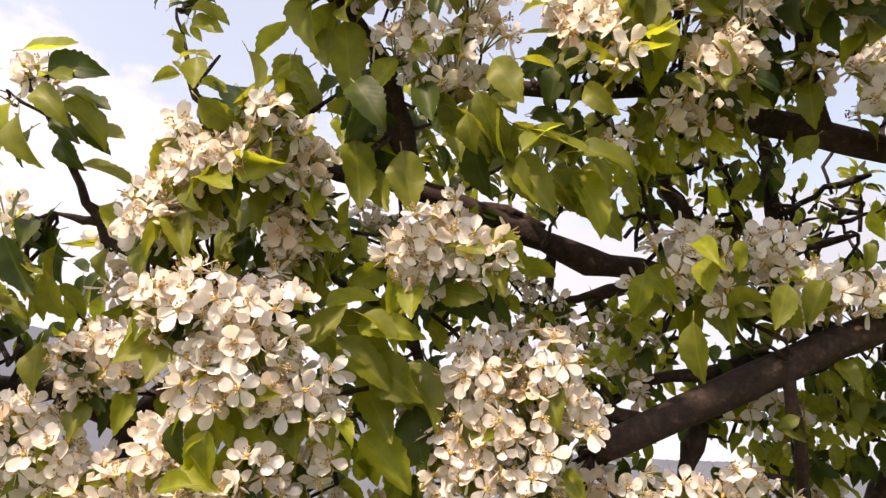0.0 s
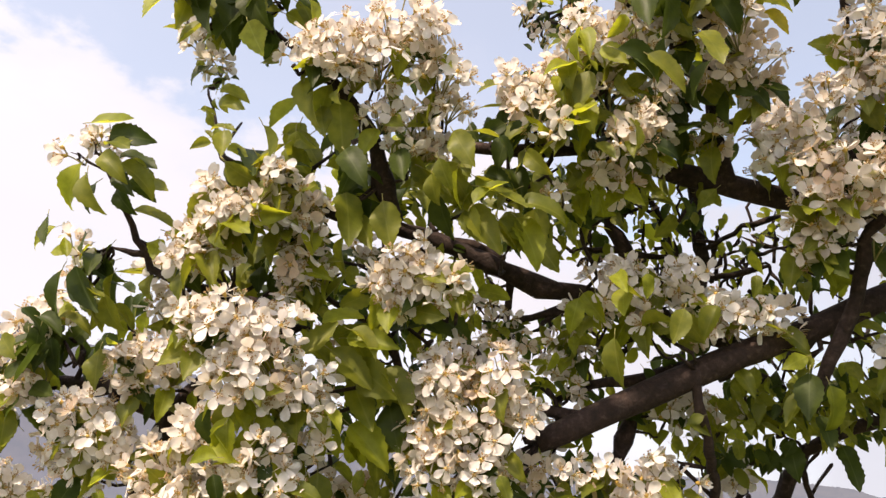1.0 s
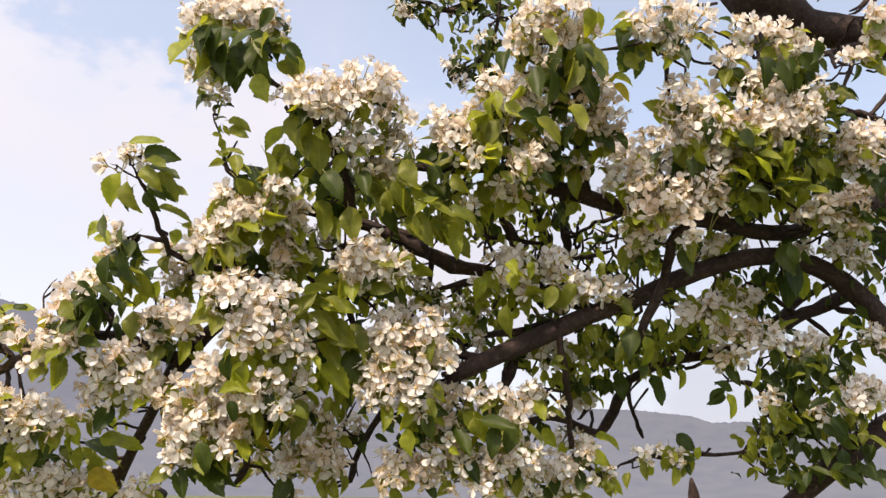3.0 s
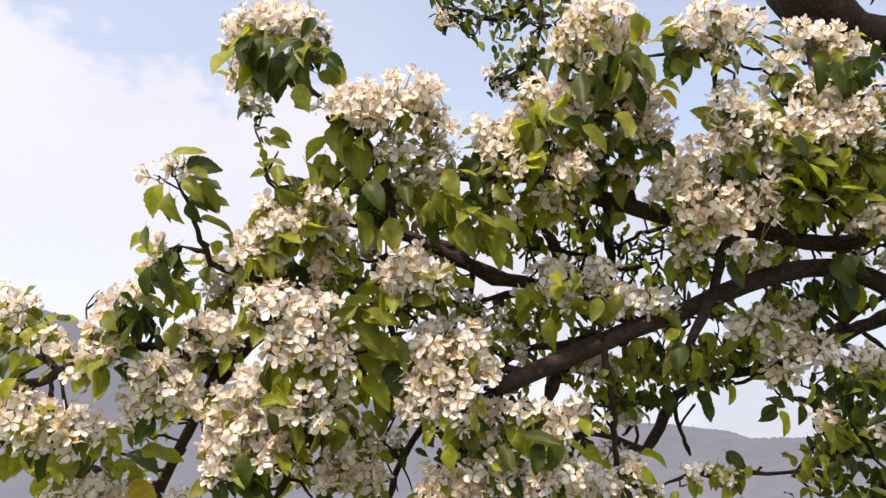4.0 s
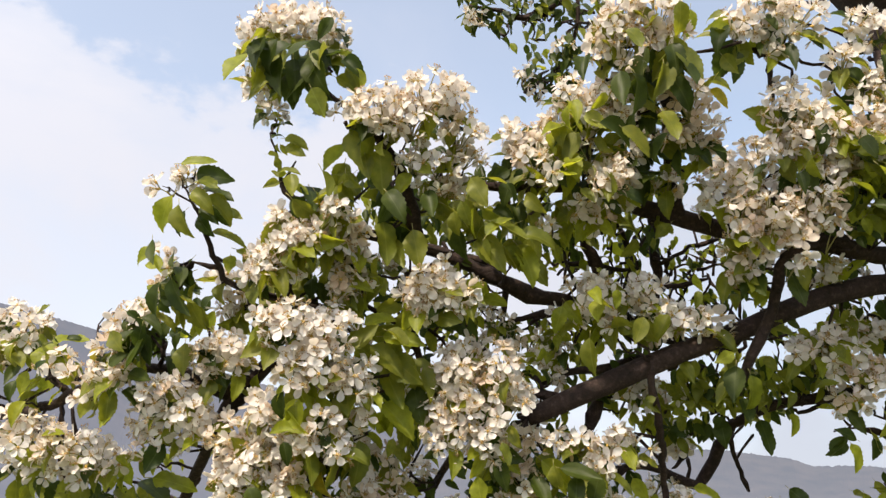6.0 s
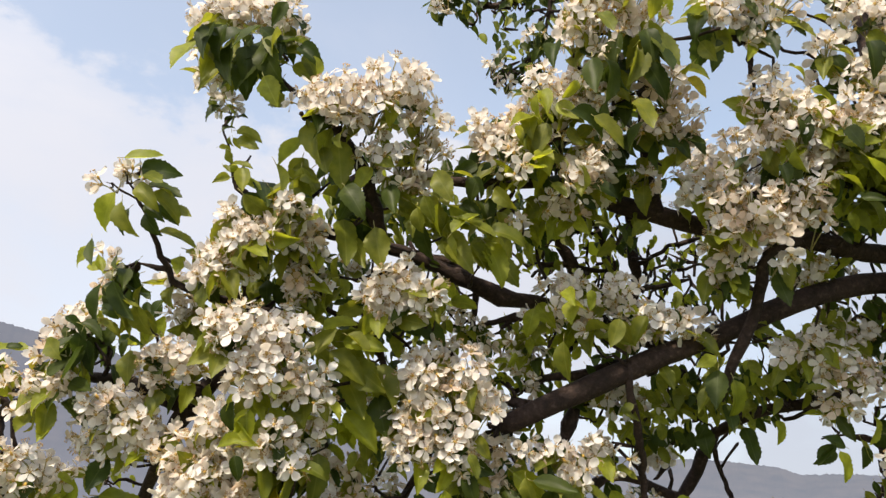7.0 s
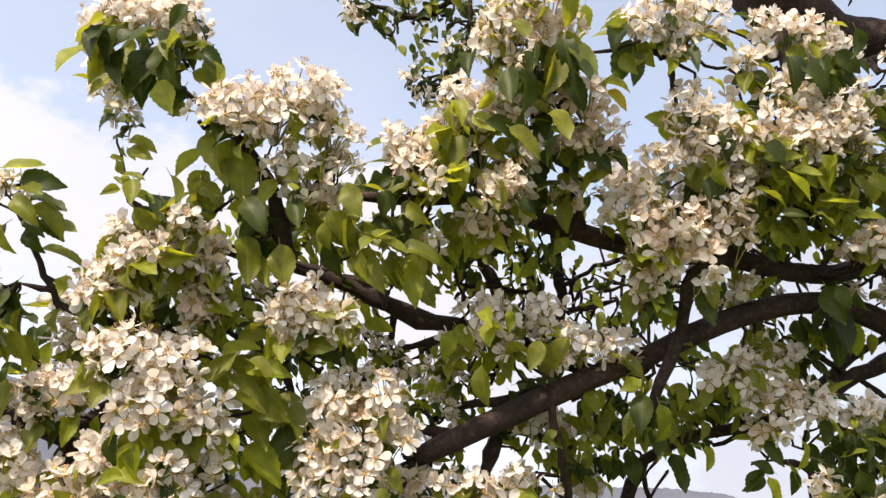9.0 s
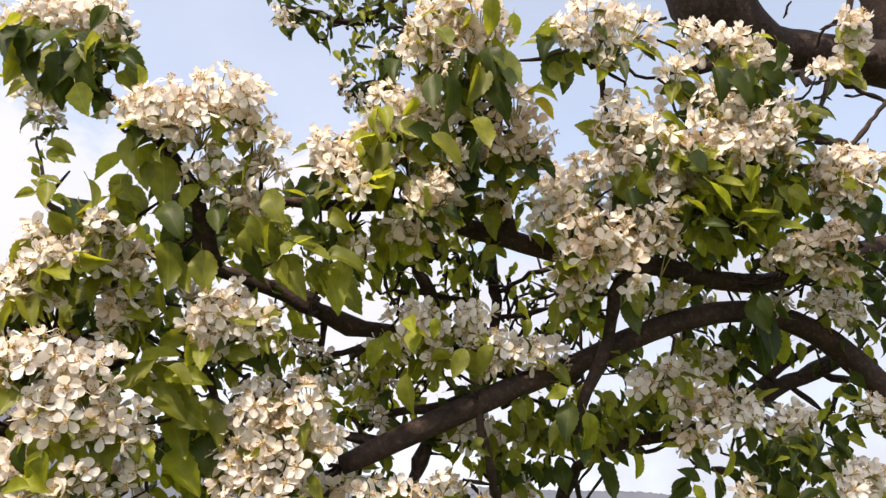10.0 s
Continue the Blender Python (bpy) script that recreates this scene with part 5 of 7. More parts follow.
spray(-0.005, 0.838, 1.902, 0.040, 0.020, 14, 55, 0.041, GREEN)
spray(-0.026, 0.828, 1.992, 0.027, 0.017, 12, 60, 0.030, DARK_SHADED)
spray(0.070, 0.852, 1.966, 0.031, 0.024, 15, 95, 0.031, GREEN)
spray(0.051, 0.884, 1.942, 0.028, 0.021, 12, 90, 0.033, YOUNG)
spray(0.108, 0.880, 1.971, 0.028, 0.028, 12, 85, 0.031, GREEN)
spray(0.152, 0.895, 1.951, 0.025, 0.021, 9, 80, 0.028, GREEN)
spray(0.045, 0.798, 1.964, 0.000, 0.000, 1, 130, 0.021, YOUNG, 0.000)
spray(0.060, 0.809, 1.991, 0.000, 0.000, 1, 110, 0.038, YOUNG, 0.000)
spray(0.056, 0.795, 1.996, 0.000, 0.000, 1, 75, 0.036, YOUNG, 0.000)
spray(0.042, 0.795, 2.020, 0.000, 0.000, 1, 60, 0.034, YOUNG, 0.000)
spray(0.048, 0.821, 2.023, 0.015, 0.027, 12, 100, 0.033, YOUNG)
spray(0.071, 0.807, 2.038, 0.015, 0.024, 9, 90, 0.032, YOUNG)
spray(0.085, 0.817, 2.025, 0.017, 0.020, 8, 80, 0.030, GREEN)
spray(0.071, 0.755, 2.090, 0.000, 0.000, 1, 105, 0.034, YOUNG, 0.000)
spray(0.132, 0.787, 2.068, 0.020, 0.030, 18, 75, 0.035, DARK_SHADED)
spray(0.160, 0.755, 2.086, 0.019, 0.026, 10, 70, 0.032, GREEN)
spray(0.108, 0.799, 2.099, 0.020, 0.027, 12, 80, 0.032, GREEN)
spray(0.162, 0.735, 2.085, 0.000, 0.000, 1, 55, 0.042, GREEN, 0.000)
spray(0.183, 0.755, 2.147, 0.000, 0.000, 1, 95, 0.033, YOUNG, 0.000)
spray(0.158, 0.751, 2.069, 0.000, 0.000, 1, 80, 0.036, GREEN, 0.000)
spray(0.138, 0.840, 1.999, 0.024, 0.027, 18, 85, 0.036, DARK_SHADED)
spray(0.175, 0.852, 2.012, 0.017, 0.028, 10, 85, 0.033, GREEN)
spray(0.198, 0.818, 2.012, 0.000, 0.000, 1, 80, 0.025, DARK_SHADED, 0.000)
spray(0.200, 0.783, 2.074, 0.000, 0.000, 1, 10, 0.028, GREEN, 0.000)
spray(0.205, 0.788, 2.069, 0.000, 0.000, 1, 55, 0.028, GOLD, 0.000)
spray(0.152, 0.831, 2.052, 0.021, 0.021, 10, 80, 0.027, DARK_SHADED)
spray(0.223, 0.785, 2.145, 0.000, 0.000, 1, 115, 0.042, DARK_SHADED, 0.000)
spray(0.234, 0.792, 2.134, 0.000, 0.000, 1, 110, 0.050, GREEN, 0.000)
spray(0.214, 0.782, 2.131, 0.000, 0.000, 1, 200, 0.023, GREEN, 0.000)
spray(0.249, 0.799, 2.134, 0.000, 0.000, 1, 115, 0.040, GREEN, 0.000)
spray(0.237, 0.796, 2.121, 0.000, 0.000, 1, 85, 0.037, DARK_SHADED, 0.000)
spray(0.276, 0.805, 2.131, 0.000, 0.000, 1, 95, 0.038, DARK_SHADED, 0.000)
spray(0.285, 0.806, 2.131, 0.000, 0.000, 1, 55, 0.041, DARK_SHADED, 0.000)
spray(0.302, 0.796, 2.141, 0.000, 0.000, 1, 35, 0.044, GREEN, 0.000)
spray(0.313, 0.804, 2.150, 0.000, 0.000, 1, 60, 0.033, GREEN, 0.000)
spray(0.237, 0.804, 2.174, 0.000, 0.000, 1, 190, 0.027, DARK_SHADED, 0.000)
spray(0.275, 0.812, 2.151, 0.000, 0.000, 1, 70, 0.040, GREEN, 0.000)
spray(0.221, 0.789, 2.112, 0.000, 0.000, 1, 70, 0.029, GREEN, 0.000)
spray(0.336, 0.817, 2.072, 0.000, 0.000, 1, 40, 0.039, DARK_SHADED, 0.000)
spray(0.305, 0.838, 2.064, 0.000, 0.000, 1, 30, 0.033, GREEN, 0.000)
spray(0.333, 0.821, 2.059, 0.000, 0.000, 1, 30, 0.045, GREEN, 0.000)
spray(0.319, 0.841, 2.058, 0.021, 0.014, 6, 40, 0.024, GREEN)
spray(0.391, 0.795, 2.113, 0.000, 0.000, 1, 85, 0.041, GREEN, 0.000)
spray(0.400, 0.791, 2.099, 0.000, 0.000, 1, 60, 0.044, DARK_SHADED, 0.000)
spray(0.414, 0.796, 2.090, 0.000, 0.000, 1, 50, 0.047, DARK_SHADED, 0.000)
spray(0.435, 0.824, 2.104, 0.028, 0.017, 12, 60, 0.033, DARK_SHADED)
spray(0.360, 0.811, 2.107, 0.000, 0.000, 1, 60, 0.032, DARK_SHADED, 0.000)
spray(0.429, 0.783, 2.145, 0.000, 0.000, 1, 350, 0.025, GOLD, 0.000)
spray(0.446, 0.815, 2.110, 0.000, 0.000, 1, 40, 0.036, GREEN, 0.000)
spray(0.475, 0.854, 2.054, 0.017, 0.028, 10, 60, 0.033, GREEN)
spray(0.343, 0.824, 2.023, 0.000, 0.000, 1, 0, 0.045, YOUNG, 0.000)
spray(0.369, 0.841, 2.004, 0.024, 0.014, 8, 60, 0.032, YOUNG)
spray(0.361, 0.850, 1.976, 0.031, 0.024, 21, 75, 0.033, YOUNG)
spray(0.412, 0.851, 1.999, 0.027, 0.017, 12, 70, 0.032, YOUNG)
spray(0.431, 0.871, 1.978, 0.028, 0.024, 15, 80, 0.035, GREEN)
spray(0.408, 0.885, 1.961, 0.031, 0.017, 12, 80, 0.031, YOUNG)
spray(0.473, 0.876, 2.011, 0.021, 0.035, 14, 80, 0.037, DARK_SHADED)
spray(0.307, 0.846, 1.981, 0.024, 0.017, 10, 80, 0.029, DARK_SHADED)
spray(0.306, 0.855, 2.015, 0.021, 0.014, 6, 60, 0.027, GREEN)
spray(0.262, 0.877, 1.986, 0.021, 0.014, 6, 70, 0.026, DARK_SHADED)
spray(0.253, 0.903, 1.913, 0.018, 0.028, 15, 95, 0.035, GREEN)
spray(0.275, 0.927, 1.892, 0.021, 0.018, 10, 90, 0.032, YOUNG)
spray(0.328, 0.909, 1.916, 0.028, 0.014, 10, 80, 0.030, DARK_SHADED)
spray(0.237, 0.898, 1.904, 0.000, 0.000, 1, 100, 0.042, GREEN, 0.000)
spray(0.258, 0.890, 1.895, 0.000, 0.000, 1, 80, 0.039, GREEN, 0.000)
spray(-0.361, 0.802, 1.852, 0.016, 0.025, 14, 85, 0.033, DARK_SHADED)
spray(-0.361, 0.773, 1.843, 0.000, 0.000, 1, 100, 0.041, DARK_SHADED, 0.000)
spray(-0.349, 0.772, 1.846, 0.000, 0.000, 1, 80, 0.043, DARK_SHADED, 0.000)
spray(-0.380, 0.810, 1.874, 0.016, 0.010, 6, 150, 0.025, YOUNG)
spray(-0.348, 0.839, 1.829, 0.016, 0.016, 9, 70, 0.031, GREEN)
spray(-0.341, 0.804, 1.833, 0.000, 0.000, 1, 70, 0.037, GREEN, 0.000)
spray(-0.390, 0.823, 1.798, 0.029, 0.019, 18, 80, 0.031, DARK_SHADED)
spray(-0.412, 0.821, 1.820, 0.000, 0.000, 1, 80, 0.028, GREEN, 0.000)
spray(-0.380, 0.795, 1.788, 0.000, 0.000, 1, 95, 0.037, DARK_SHADED, 0.000)
spray(-0.350, 0.829, 1.793, 0.000, 0.000, 1, 80, 0.036, GREEN, 0.000)
spray(-0.301, 0.813, 1.893, 0.000, 0.000, 1, 30, 0.037, GREEN, 0.000)
spray(-0.308, 0.815, 1.887, 0.000, 0.000, 1, 70, 0.025, GREEN, 0.000)
spray(-0.418, 0.850, 1.777, 0.020, 0.013, 8, 70, 0.026, GREEN)
spray(-0.529, 0.875, 1.803, 0.000, 0.000, 1, 345, 0.040, YOUNG, 0.000)
spray(-0.513, 0.877, 1.806, 0.000, 0.000, 1, 340, 0.019, YOUNG, 0.000)
spray(-0.462, 0.852, 1.797, 0.000, 0.000, 1, 90, 0.029, GOLD, 0.000)
spray(-0.539, 0.879, 1.789, 0.000, 0.000, 1, 20, 0.039, YOUNG, 0.000)
spray(-0.528, 0.887, 1.784, 0.027, 0.017, 10, 60, 0.027, YOUNG)
spray(-0.557, 0.901, 1.751, 0.027, 0.017, 10, 110, 0.028, YOUNG)
spray(-0.575, 0.907, 1.787, 0.024, 0.021, 12, 90, 0.030, GREEN)
spray(-0.492, 0.870, 1.764, 0.013, 0.010, 6, 60, 0.023, GREEN)
spray(-0.643, 0.935, 1.792, 0.025, 0.032, 14, 90, 0.032, GREEN)
spray(-0.430, 0.839, 1.743, 0.000, 0.000, 1, 75, 0.039, DARK_SHADED, 0.000)
spray(-0.427, 0.850, 1.735, 0.000, 0.000, 1, 95, 0.035, YOUNG, 0.000)
spray(-0.419, 0.849, 1.745, 0.000, 0.000, 1, 30, 0.037, GREEN, 0.000)
spray(-0.409, 0.835, 1.761, 0.000, 0.000, 1, 25, 0.036, GREEN, 0.000)
spray(-0.575, 0.996, 1.651, 0.044, 0.018, 16, 85, 0.036, GREEN)
spray(-0.510, 1.003, 1.642, 0.033, 0.015, 14, 70, 0.038, DARK_SHADED)
spray(-0.562, 0.993, 1.630, 0.000, 0.000, 1, 80, 0.041, DARK_SHADED, 0.000)
spray(-0.539, 0.991, 1.631, 0.000, 0.000, 1, 60, 0.038, GREEN, 0.000)
spray(-0.450, 0.943, 1.684, 0.000, 0.000, 1, 90, 0.040, YOUNG, 0.000)
spray(-0.439, 0.967, 1.659, 0.000, 0.000, 1, 20, 0.055, YOUNG, 0.000)
spray(-0.417, 0.947, 1.661, 0.000, 0.000, 1, 10, 0.053, YOUNG, 0.000)
spray(-0.445, 0.994, 1.622, 0.000, 0.000, 1, 25, 0.048, GOLD, 0.000)
spray(-0.428, 0.965, 1.686, 0.021, 0.014, 8, 60, 0.026, YOUNG)
spray(-0.530, 0.896, 1.701, 0.000, 0.000, 1, 350, 0.029, YOUNG, 0.000)
spray(-0.543, 0.975, 1.657, 0.000, 0.000, 1, 85, 0.041, GREEN, 0.000)
spray(-0.558, 0.895, 1.737, 0.000, 0.000, 1, 100, 0.032, YOUNG, 0.000)
spray(-0.455, 1.013, 1.637, 0.029, 0.015, 9, 40, 0.035, GREEN)
spray(-0.610, 0.990, 1.657, 0.000, 0.000, 1, 95, 0.041, GREEN, 0.000)
spray(-0.282, 0.838, 1.864, 0.026, 0.017, 12, 70, 0.032, GREEN)
spray(-0.225, 0.847, 1.868, 0.033, 0.020, 21, 75, 0.035, GREEN)
spray(-0.177, 0.883, 1.880, 0.028, 0.017, 12, 70, 0.033, GREEN)
spray(-0.203, 0.882, 1.850, 0.034, 0.010, 9, 60, 0.030, GREEN)
spray(-0.232, 0.810, 1.897, 0.016, 0.019, 9, 75, 0.041, GREEN)
spray(-0.301, 0.874, 1.757, 0.020, 0.010, 6, 80, 0.023, GREEN)
spray(-0.298, 0.845, 1.783, 0.000, 0.000, 1, 10, 0.025, GOLD, 0.000)
spray(-0.141, 0.848, 1.808, 0.000, 0.000, 1, 15, 0.047, YOUNG, 0.000)
spray(-0.154, 0.849, 1.798, 0.000, 0.000, 1, 30, 0.049, GREEN, 0.000)
spray(-0.136, 0.868, 1.792, 0.000, 0.000, 1, 40, 0.051, GREEN, 0.000)
spray(-0.116, 0.872, 1.787, 0.000, 0.000, 1, 50, 0.052, GREEN, 0.000)
spray(-0.144, 0.882, 1.782, 0.000, 0.000, 1, 60, 0.052, GREEN, 0.000)
spray(-0.111, 0.891, 1.764, 0.000, 0.000, 1, 70, 0.045, DARK_SHADED, 0.000)
spray(-0.160, 0.837, 1.818, 0.000, 0.000, 1, 330, 0.037, YOUNG, 0.000)
spray(-0.172, 0.850, 1.828, 0.000, 0.000, 1, 310, 0.044, GREEN, 0.000)
spray(-0.145, 0.880, 1.809, 0.027, 0.020, 12, 40, 0.037, GREEN)
spray(-0.143, 0.888, 1.743, 0.000, 0.000, 1, 45, 0.052, GREEN, 0.000)
spray(-0.124, 0.904, 1.732, 0.000, 0.000, 1, 70, 0.038, GREEN, 0.000)
spray(-0.170, 0.901, 1.731, 0.027, 0.023, 10, 60, 0.033, YOUNG)
spray(-0.212, 0.844, 1.722, 0.025, 0.022, 15, 80, 0.031, YOUNG)
spray(-0.229, 0.804, 1.740, 0.000, 0.000, 1, 100, 0.032, YOUNG, 0.000)
spray(-0.217, 0.807, 1.734, 0.000, 0.000, 1, 75, 0.035, YOUNG, 0.000)
spray(-0.202, 0.823, 1.731, 0.000, 0.000, 1, 90, 0.036, YOUNG, 0.000)
spray(-0.200, 0.871, 1.669, 0.000, 0.000, 1, 90, 0.030, GOLD, 0.000)
spray(-0.202, 0.880, 1.676, 0.026, 0.023, 12, 85, 0.031, GREEN)
spray(-0.166, 0.885, 1.703, 0.000, 0.000, 1, 85, 0.050, GREEN, 0.000)
spray(-0.188, 0.855, 1.717, 0.000, 0.000, 1, 50, 0.042, GREEN, 0.000)
spray(-0.215, 0.874, 1.688, 0.019, 0.019, 9, 90, 0.030, GREEN)
spray(-0.262, 0.878, 1.628, 0.025, 0.013, 10, 60, 0.033, DARK_SHADED)
spray(-0.272, 0.870, 1.625, 0.000, 0.000, 1, 30, 0.048, DARK_SHADED, 0.000)
spray(-0.243, 0.877, 1.632, 0.000, 0.000, 1, 80, 0.036, DARK_SHADED, 0.000)
spray(-0.088, 0.910, 1.845, 0.025, 0.015, 9, 40, 0.033, DARK_SHADED)
spray(-0.079, 0.878, 1.844, 0.000, 0.000, 1, 30, 0.052, DARK_SHADED, 0.000)
spray(-0.121, 0.885, 1.849, 0.000, 0.000, 1, 100, 0.039, GREEN, 0.000)
spray(-0.161, 0.876, 1.856, 0.000, 0.000, 1, 5, 0.026, YOUNG, 0.000)
spray(-0.039, 0.902, 1.867, 0.000, 0.000, 1, 0, 0.033, GREEN, 0.000)
spray(-0.046, 0.921, 1.871, 0.021, 0.014, 6, 60, 0.026, GREEN)
spray(-0.102, 0.916, 1.832, 0.000, 0.000, 1, 60, 0.027, GREEN, 0.000)
spray(-0.115, 0.952, 1.739, 0.018, 0.025, 9, 80, 0.033, GREEN)
spray(-0.115, 0.964, 1.699, 0.018, 0.021, 8, 80, 0.028, GREEN)
spray(-0.016, 0.965, 1.674, 0.024, 0.021, 12, 70, 0.034, DARK_SHADED)
spray(0.054, 0.967, 1.682, 0.031, 0.021, 14, 60, 0.035, DARK_SHADED)
spray(-0.016, 0.933, 1.704, 0.017, 0.014, 6, 70, 0.027, GREEN)
# broad dark leaves hanging under the limb's foot, shade also in their colour
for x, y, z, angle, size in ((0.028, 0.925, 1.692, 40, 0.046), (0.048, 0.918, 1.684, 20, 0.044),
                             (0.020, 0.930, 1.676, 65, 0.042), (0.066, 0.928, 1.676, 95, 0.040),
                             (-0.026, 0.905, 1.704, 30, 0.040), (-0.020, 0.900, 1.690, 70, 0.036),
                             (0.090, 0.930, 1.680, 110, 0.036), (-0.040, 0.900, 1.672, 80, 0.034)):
    spray(x, y, z, 0.0, 0.0, 1, angle, size, DARK_SHADED, 0.0)
spray(0.076, 0.979, 1.663, 0.025, 0.014, 9, 60, 0.030, GREEN)
spray(0.026, 0.972, 1.658, 0.017, 0.014, 6, 60, 0.028, YOUNG)
spray(0.019, 0.970, 1.795, 0.022, 0.015, 9, 20, 0.026, YOUNG)
spray(-0.013, 0.912, 1.769, 0.000, 0.000, 1, 85, 0.039, GREEN, 0.000)
spray(0.135, 0.912, 1.827, 0.024, 0.014, 9, 70, 0.031, GREEN)
spray(0.145, 0.895, 1.822, 0.000, 0.000, 1, 45, 0.040, GREEN, 0.000)
spray(0.080, 0.887, 1.820, 0.000, 0.000, 1, 90, 0.042, GREEN, 0.000)
spray(0.111, 0.930, 1.857, 0.029, 0.013, 9, 60, 0.028, GREEN)
spray(0.074, 0.922, 1.840, 0.018, 0.018, 8, 90, 0.031, YOUNG)
spray(0.051, 0.893, 1.857, 0.000, 0.000, 1, 100, 0.033, YOUNG, 0.000)
spray(0.203, 0.932, 1.862, 0.018, 0.013, 6, 70, 0.026, YOUNG)
spray(0.034, 0.972, 1.829, 0.018, 0.022, 9, 80, 0.021, YOUNG)
spray(0.020, 0.977, 1.804, 0.015, 0.010, 6, 30, 0.020, YOUNG)
spray(-0.032, 0.941, 1.843, 0.000, 0.000, 1, 60, 0.027, GREEN, 0.000)
spray(0.004, 0.938, 1.863, 0.000, 0.000, 1, 10, 0.027, DARK_SHADED, 0.000)
spray(0.206, 0.999, 1.789, 0.030, 0.019, 18, 85, 0.027, GREEN)
spray(0.180, 1.028, 1.756, 0.026, 0.019, 18, 85, 0.026, GREEN)
spray(0.241, 1.023, 1.778, 0.030, 0.019, 18, 85, 0.027, GREEN)
spray(0.289, 1.035, 1.781, 0.034, 0.023, 21, 80, 0.029, GREEN)
spray(0.317, 1.023, 1.803, 0.027, 0.019, 15, 80, 0.026, GREEN)
spray(0.134, 1.015, 1.775, 0.026, 0.019, 12, 90, 0.024, GREEN)
spray(0.229, 1.048, 1.752, 0.023, 0.015, 12, 95, 0.028, DARK_SHADED)
spray(0.294, 1.033, 1.758, 0.000, 0.000, 1, 75, 0.043, DARK_SHADED, 0.000)
spray(0.247, 1.027, 1.757, 0.000, 0.000, 1, 90, 0.036, DARK_SHADED, 0.000)
spray(0.330, 1.026, 1.765, 0.000, 0.000, 1, 85, 0.029, YOUNG, 0.000)
spray(0.353, 1.020, 1.795, 0.019, 0.015, 9, 80, 0.024, GREEN)
spray(0.159, 1.041, 1.750, 0.019, 0.011, 8, 90, 0.022, GREEN)
spray(0.242, 0.924, 1.800, 0.000, 0.000, 1, 95, 0.041, DARK_SHADED, 0.000)
spray(0.259, 0.931, 1.791, 0.000, 0.000, 1, 85, 0.044, DARK_SHADED, 0.000)
spray(0.237, 0.932, 1.787, 0.000, 0.000, 1, 110, 0.034, DARK_SHADED, 0.000)
spray(0.255, 0.954, 1.770, 0.000, 0.000, 1, 85, 0.034, DARK_SHADED, 0.000)
spray(0.239, 0.915, 1.812, 0.000, 0.000, 1, 150, 0.024, DARK_SHADED, 0.000)
spray(0.253, 0.941, 1.789, 0.015, 0.018, 6, 95, 0.025, DARK_SHADED)
spray(0.318, 0.962, 1.850, 0.033, 0.009, 6, 60, 0.026, GREEN)
spray(0.441, 1.013, 1.868, 0.034, 0.014, 9, 80, 0.030, GREEN)
spray(0.442, 0.957, 1.884, 0.016, 0.019, 6, 90, 0.033, DARK_SHADED)
spray(0.190, 0.950, 1.808, 0.000, 0.000, 1, 70, 0.031, GREEN, 0.000)
spray(0.205, 0.952, 1.812, 0.000, 0.000, 1, 100, 0.027, GREEN, 0.000)
spray(0.382, 0.976, 1.862, 0.022, 0.011, 8, 70, 0.027, GREEN)
spray(0.386, 0.990, 1.732, 0.000, 0.000, 1, 200, 0.027, DARK_SHADED, 0.000)
spray(0.376, 0.991, 1.736, 0.000, 0.000, 1, 130, 0.038, DARK_SHADED, 0.000)
spray(0.401, 0.985, 1.740, 0.000, 0.000, 1, 90, 0.027, GREEN, 0.000)
spray(0.463, 0.983, 1.747, 0.025, 0.021, 14, 80, 0.034, DARK_SHADED)
spray(0.477, 0.983, 1.705, 0.028, 0.028, 15, 80, 0.036, DARK_SHADED)
spray(0.442, 0.986, 1.691, 0.021, 0.021, 10, 70, 0.032, GREEN)
spray(0.318, 1.066, 1.666, 0.000, 0.000, 1, 90, 0.036, GREEN, 0.000)
spray(0.328, 1.058, 1.680, 0.000, 0.000, 1, 60, 0.033, YOUNG, 0.000)
spray(0.339, 1.064, 1.659, 0.000, 0.000, 1, 80, 0.036, GREEN, 0.000)
spray(0.333, 1.070, 1.648, 0.019, 0.015, 8, 70, 0.027, GREEN)
spray(0.420, 1.024, 1.665, 0.022, 0.018, 14, 60, 0.021, GREEN)
spray(0.428, 1.034, 1.638, 0.025, 0.015, 10, 60, 0.023, GREEN)
spray(0.211, 1.037, 1.676, 0.000, 0.000, 1, 10, 0.039, YOUNG, 0.000)
spray(0.135, 0.998, 1.682, 0.000, 0.000, 1, 60, 0.030, YOUNG, 0.000)
spray(0.199, 1.077, 1.649, 0.023, 0.015, 8, 60, 0.028, GREEN)
spray(0.229, 1.086, 1.621, 0.023, 0.015, 8, 60, 0.027, GREEN)
spray(-0.050, 0.806, 2.192, 0.021, 0.013, 15, 60, 0.019, DARK_SHADED)
spray(0.015, 0.825, 2.206, 0.022, 0.010, 10, 60, 0.017, GREEN)
spray(0.047, 0.824, 2.210, 0.018, 0.010, 9, 70, 0.017, DARK_SHADED)
spray(0.029, 0.834, 2.182, 0.015, 0.007, 6, 110, 0.015, DARK_SHADED)
spray(0.095, 0.865, 2.230, 0.019, 0.019, 9, 80, 0.024, GREEN)
spray(0.015, 0.847, 2.124, 0.014, 0.016, 14, 90, 0.015, DARK_SHADED)
spray(0.055, 0.848, 2.137, 0.016, 0.025, 21, 90, 0.017, DARK_SHADED)
spray(0.033, 0.846, 2.144, 0.011, 0.011, 8, 80, 0.014, GREEN)
spray(0.015, 0.839, 2.225, 0.044, 0.022, 21, 80, 0.019, DARK_SHADED)
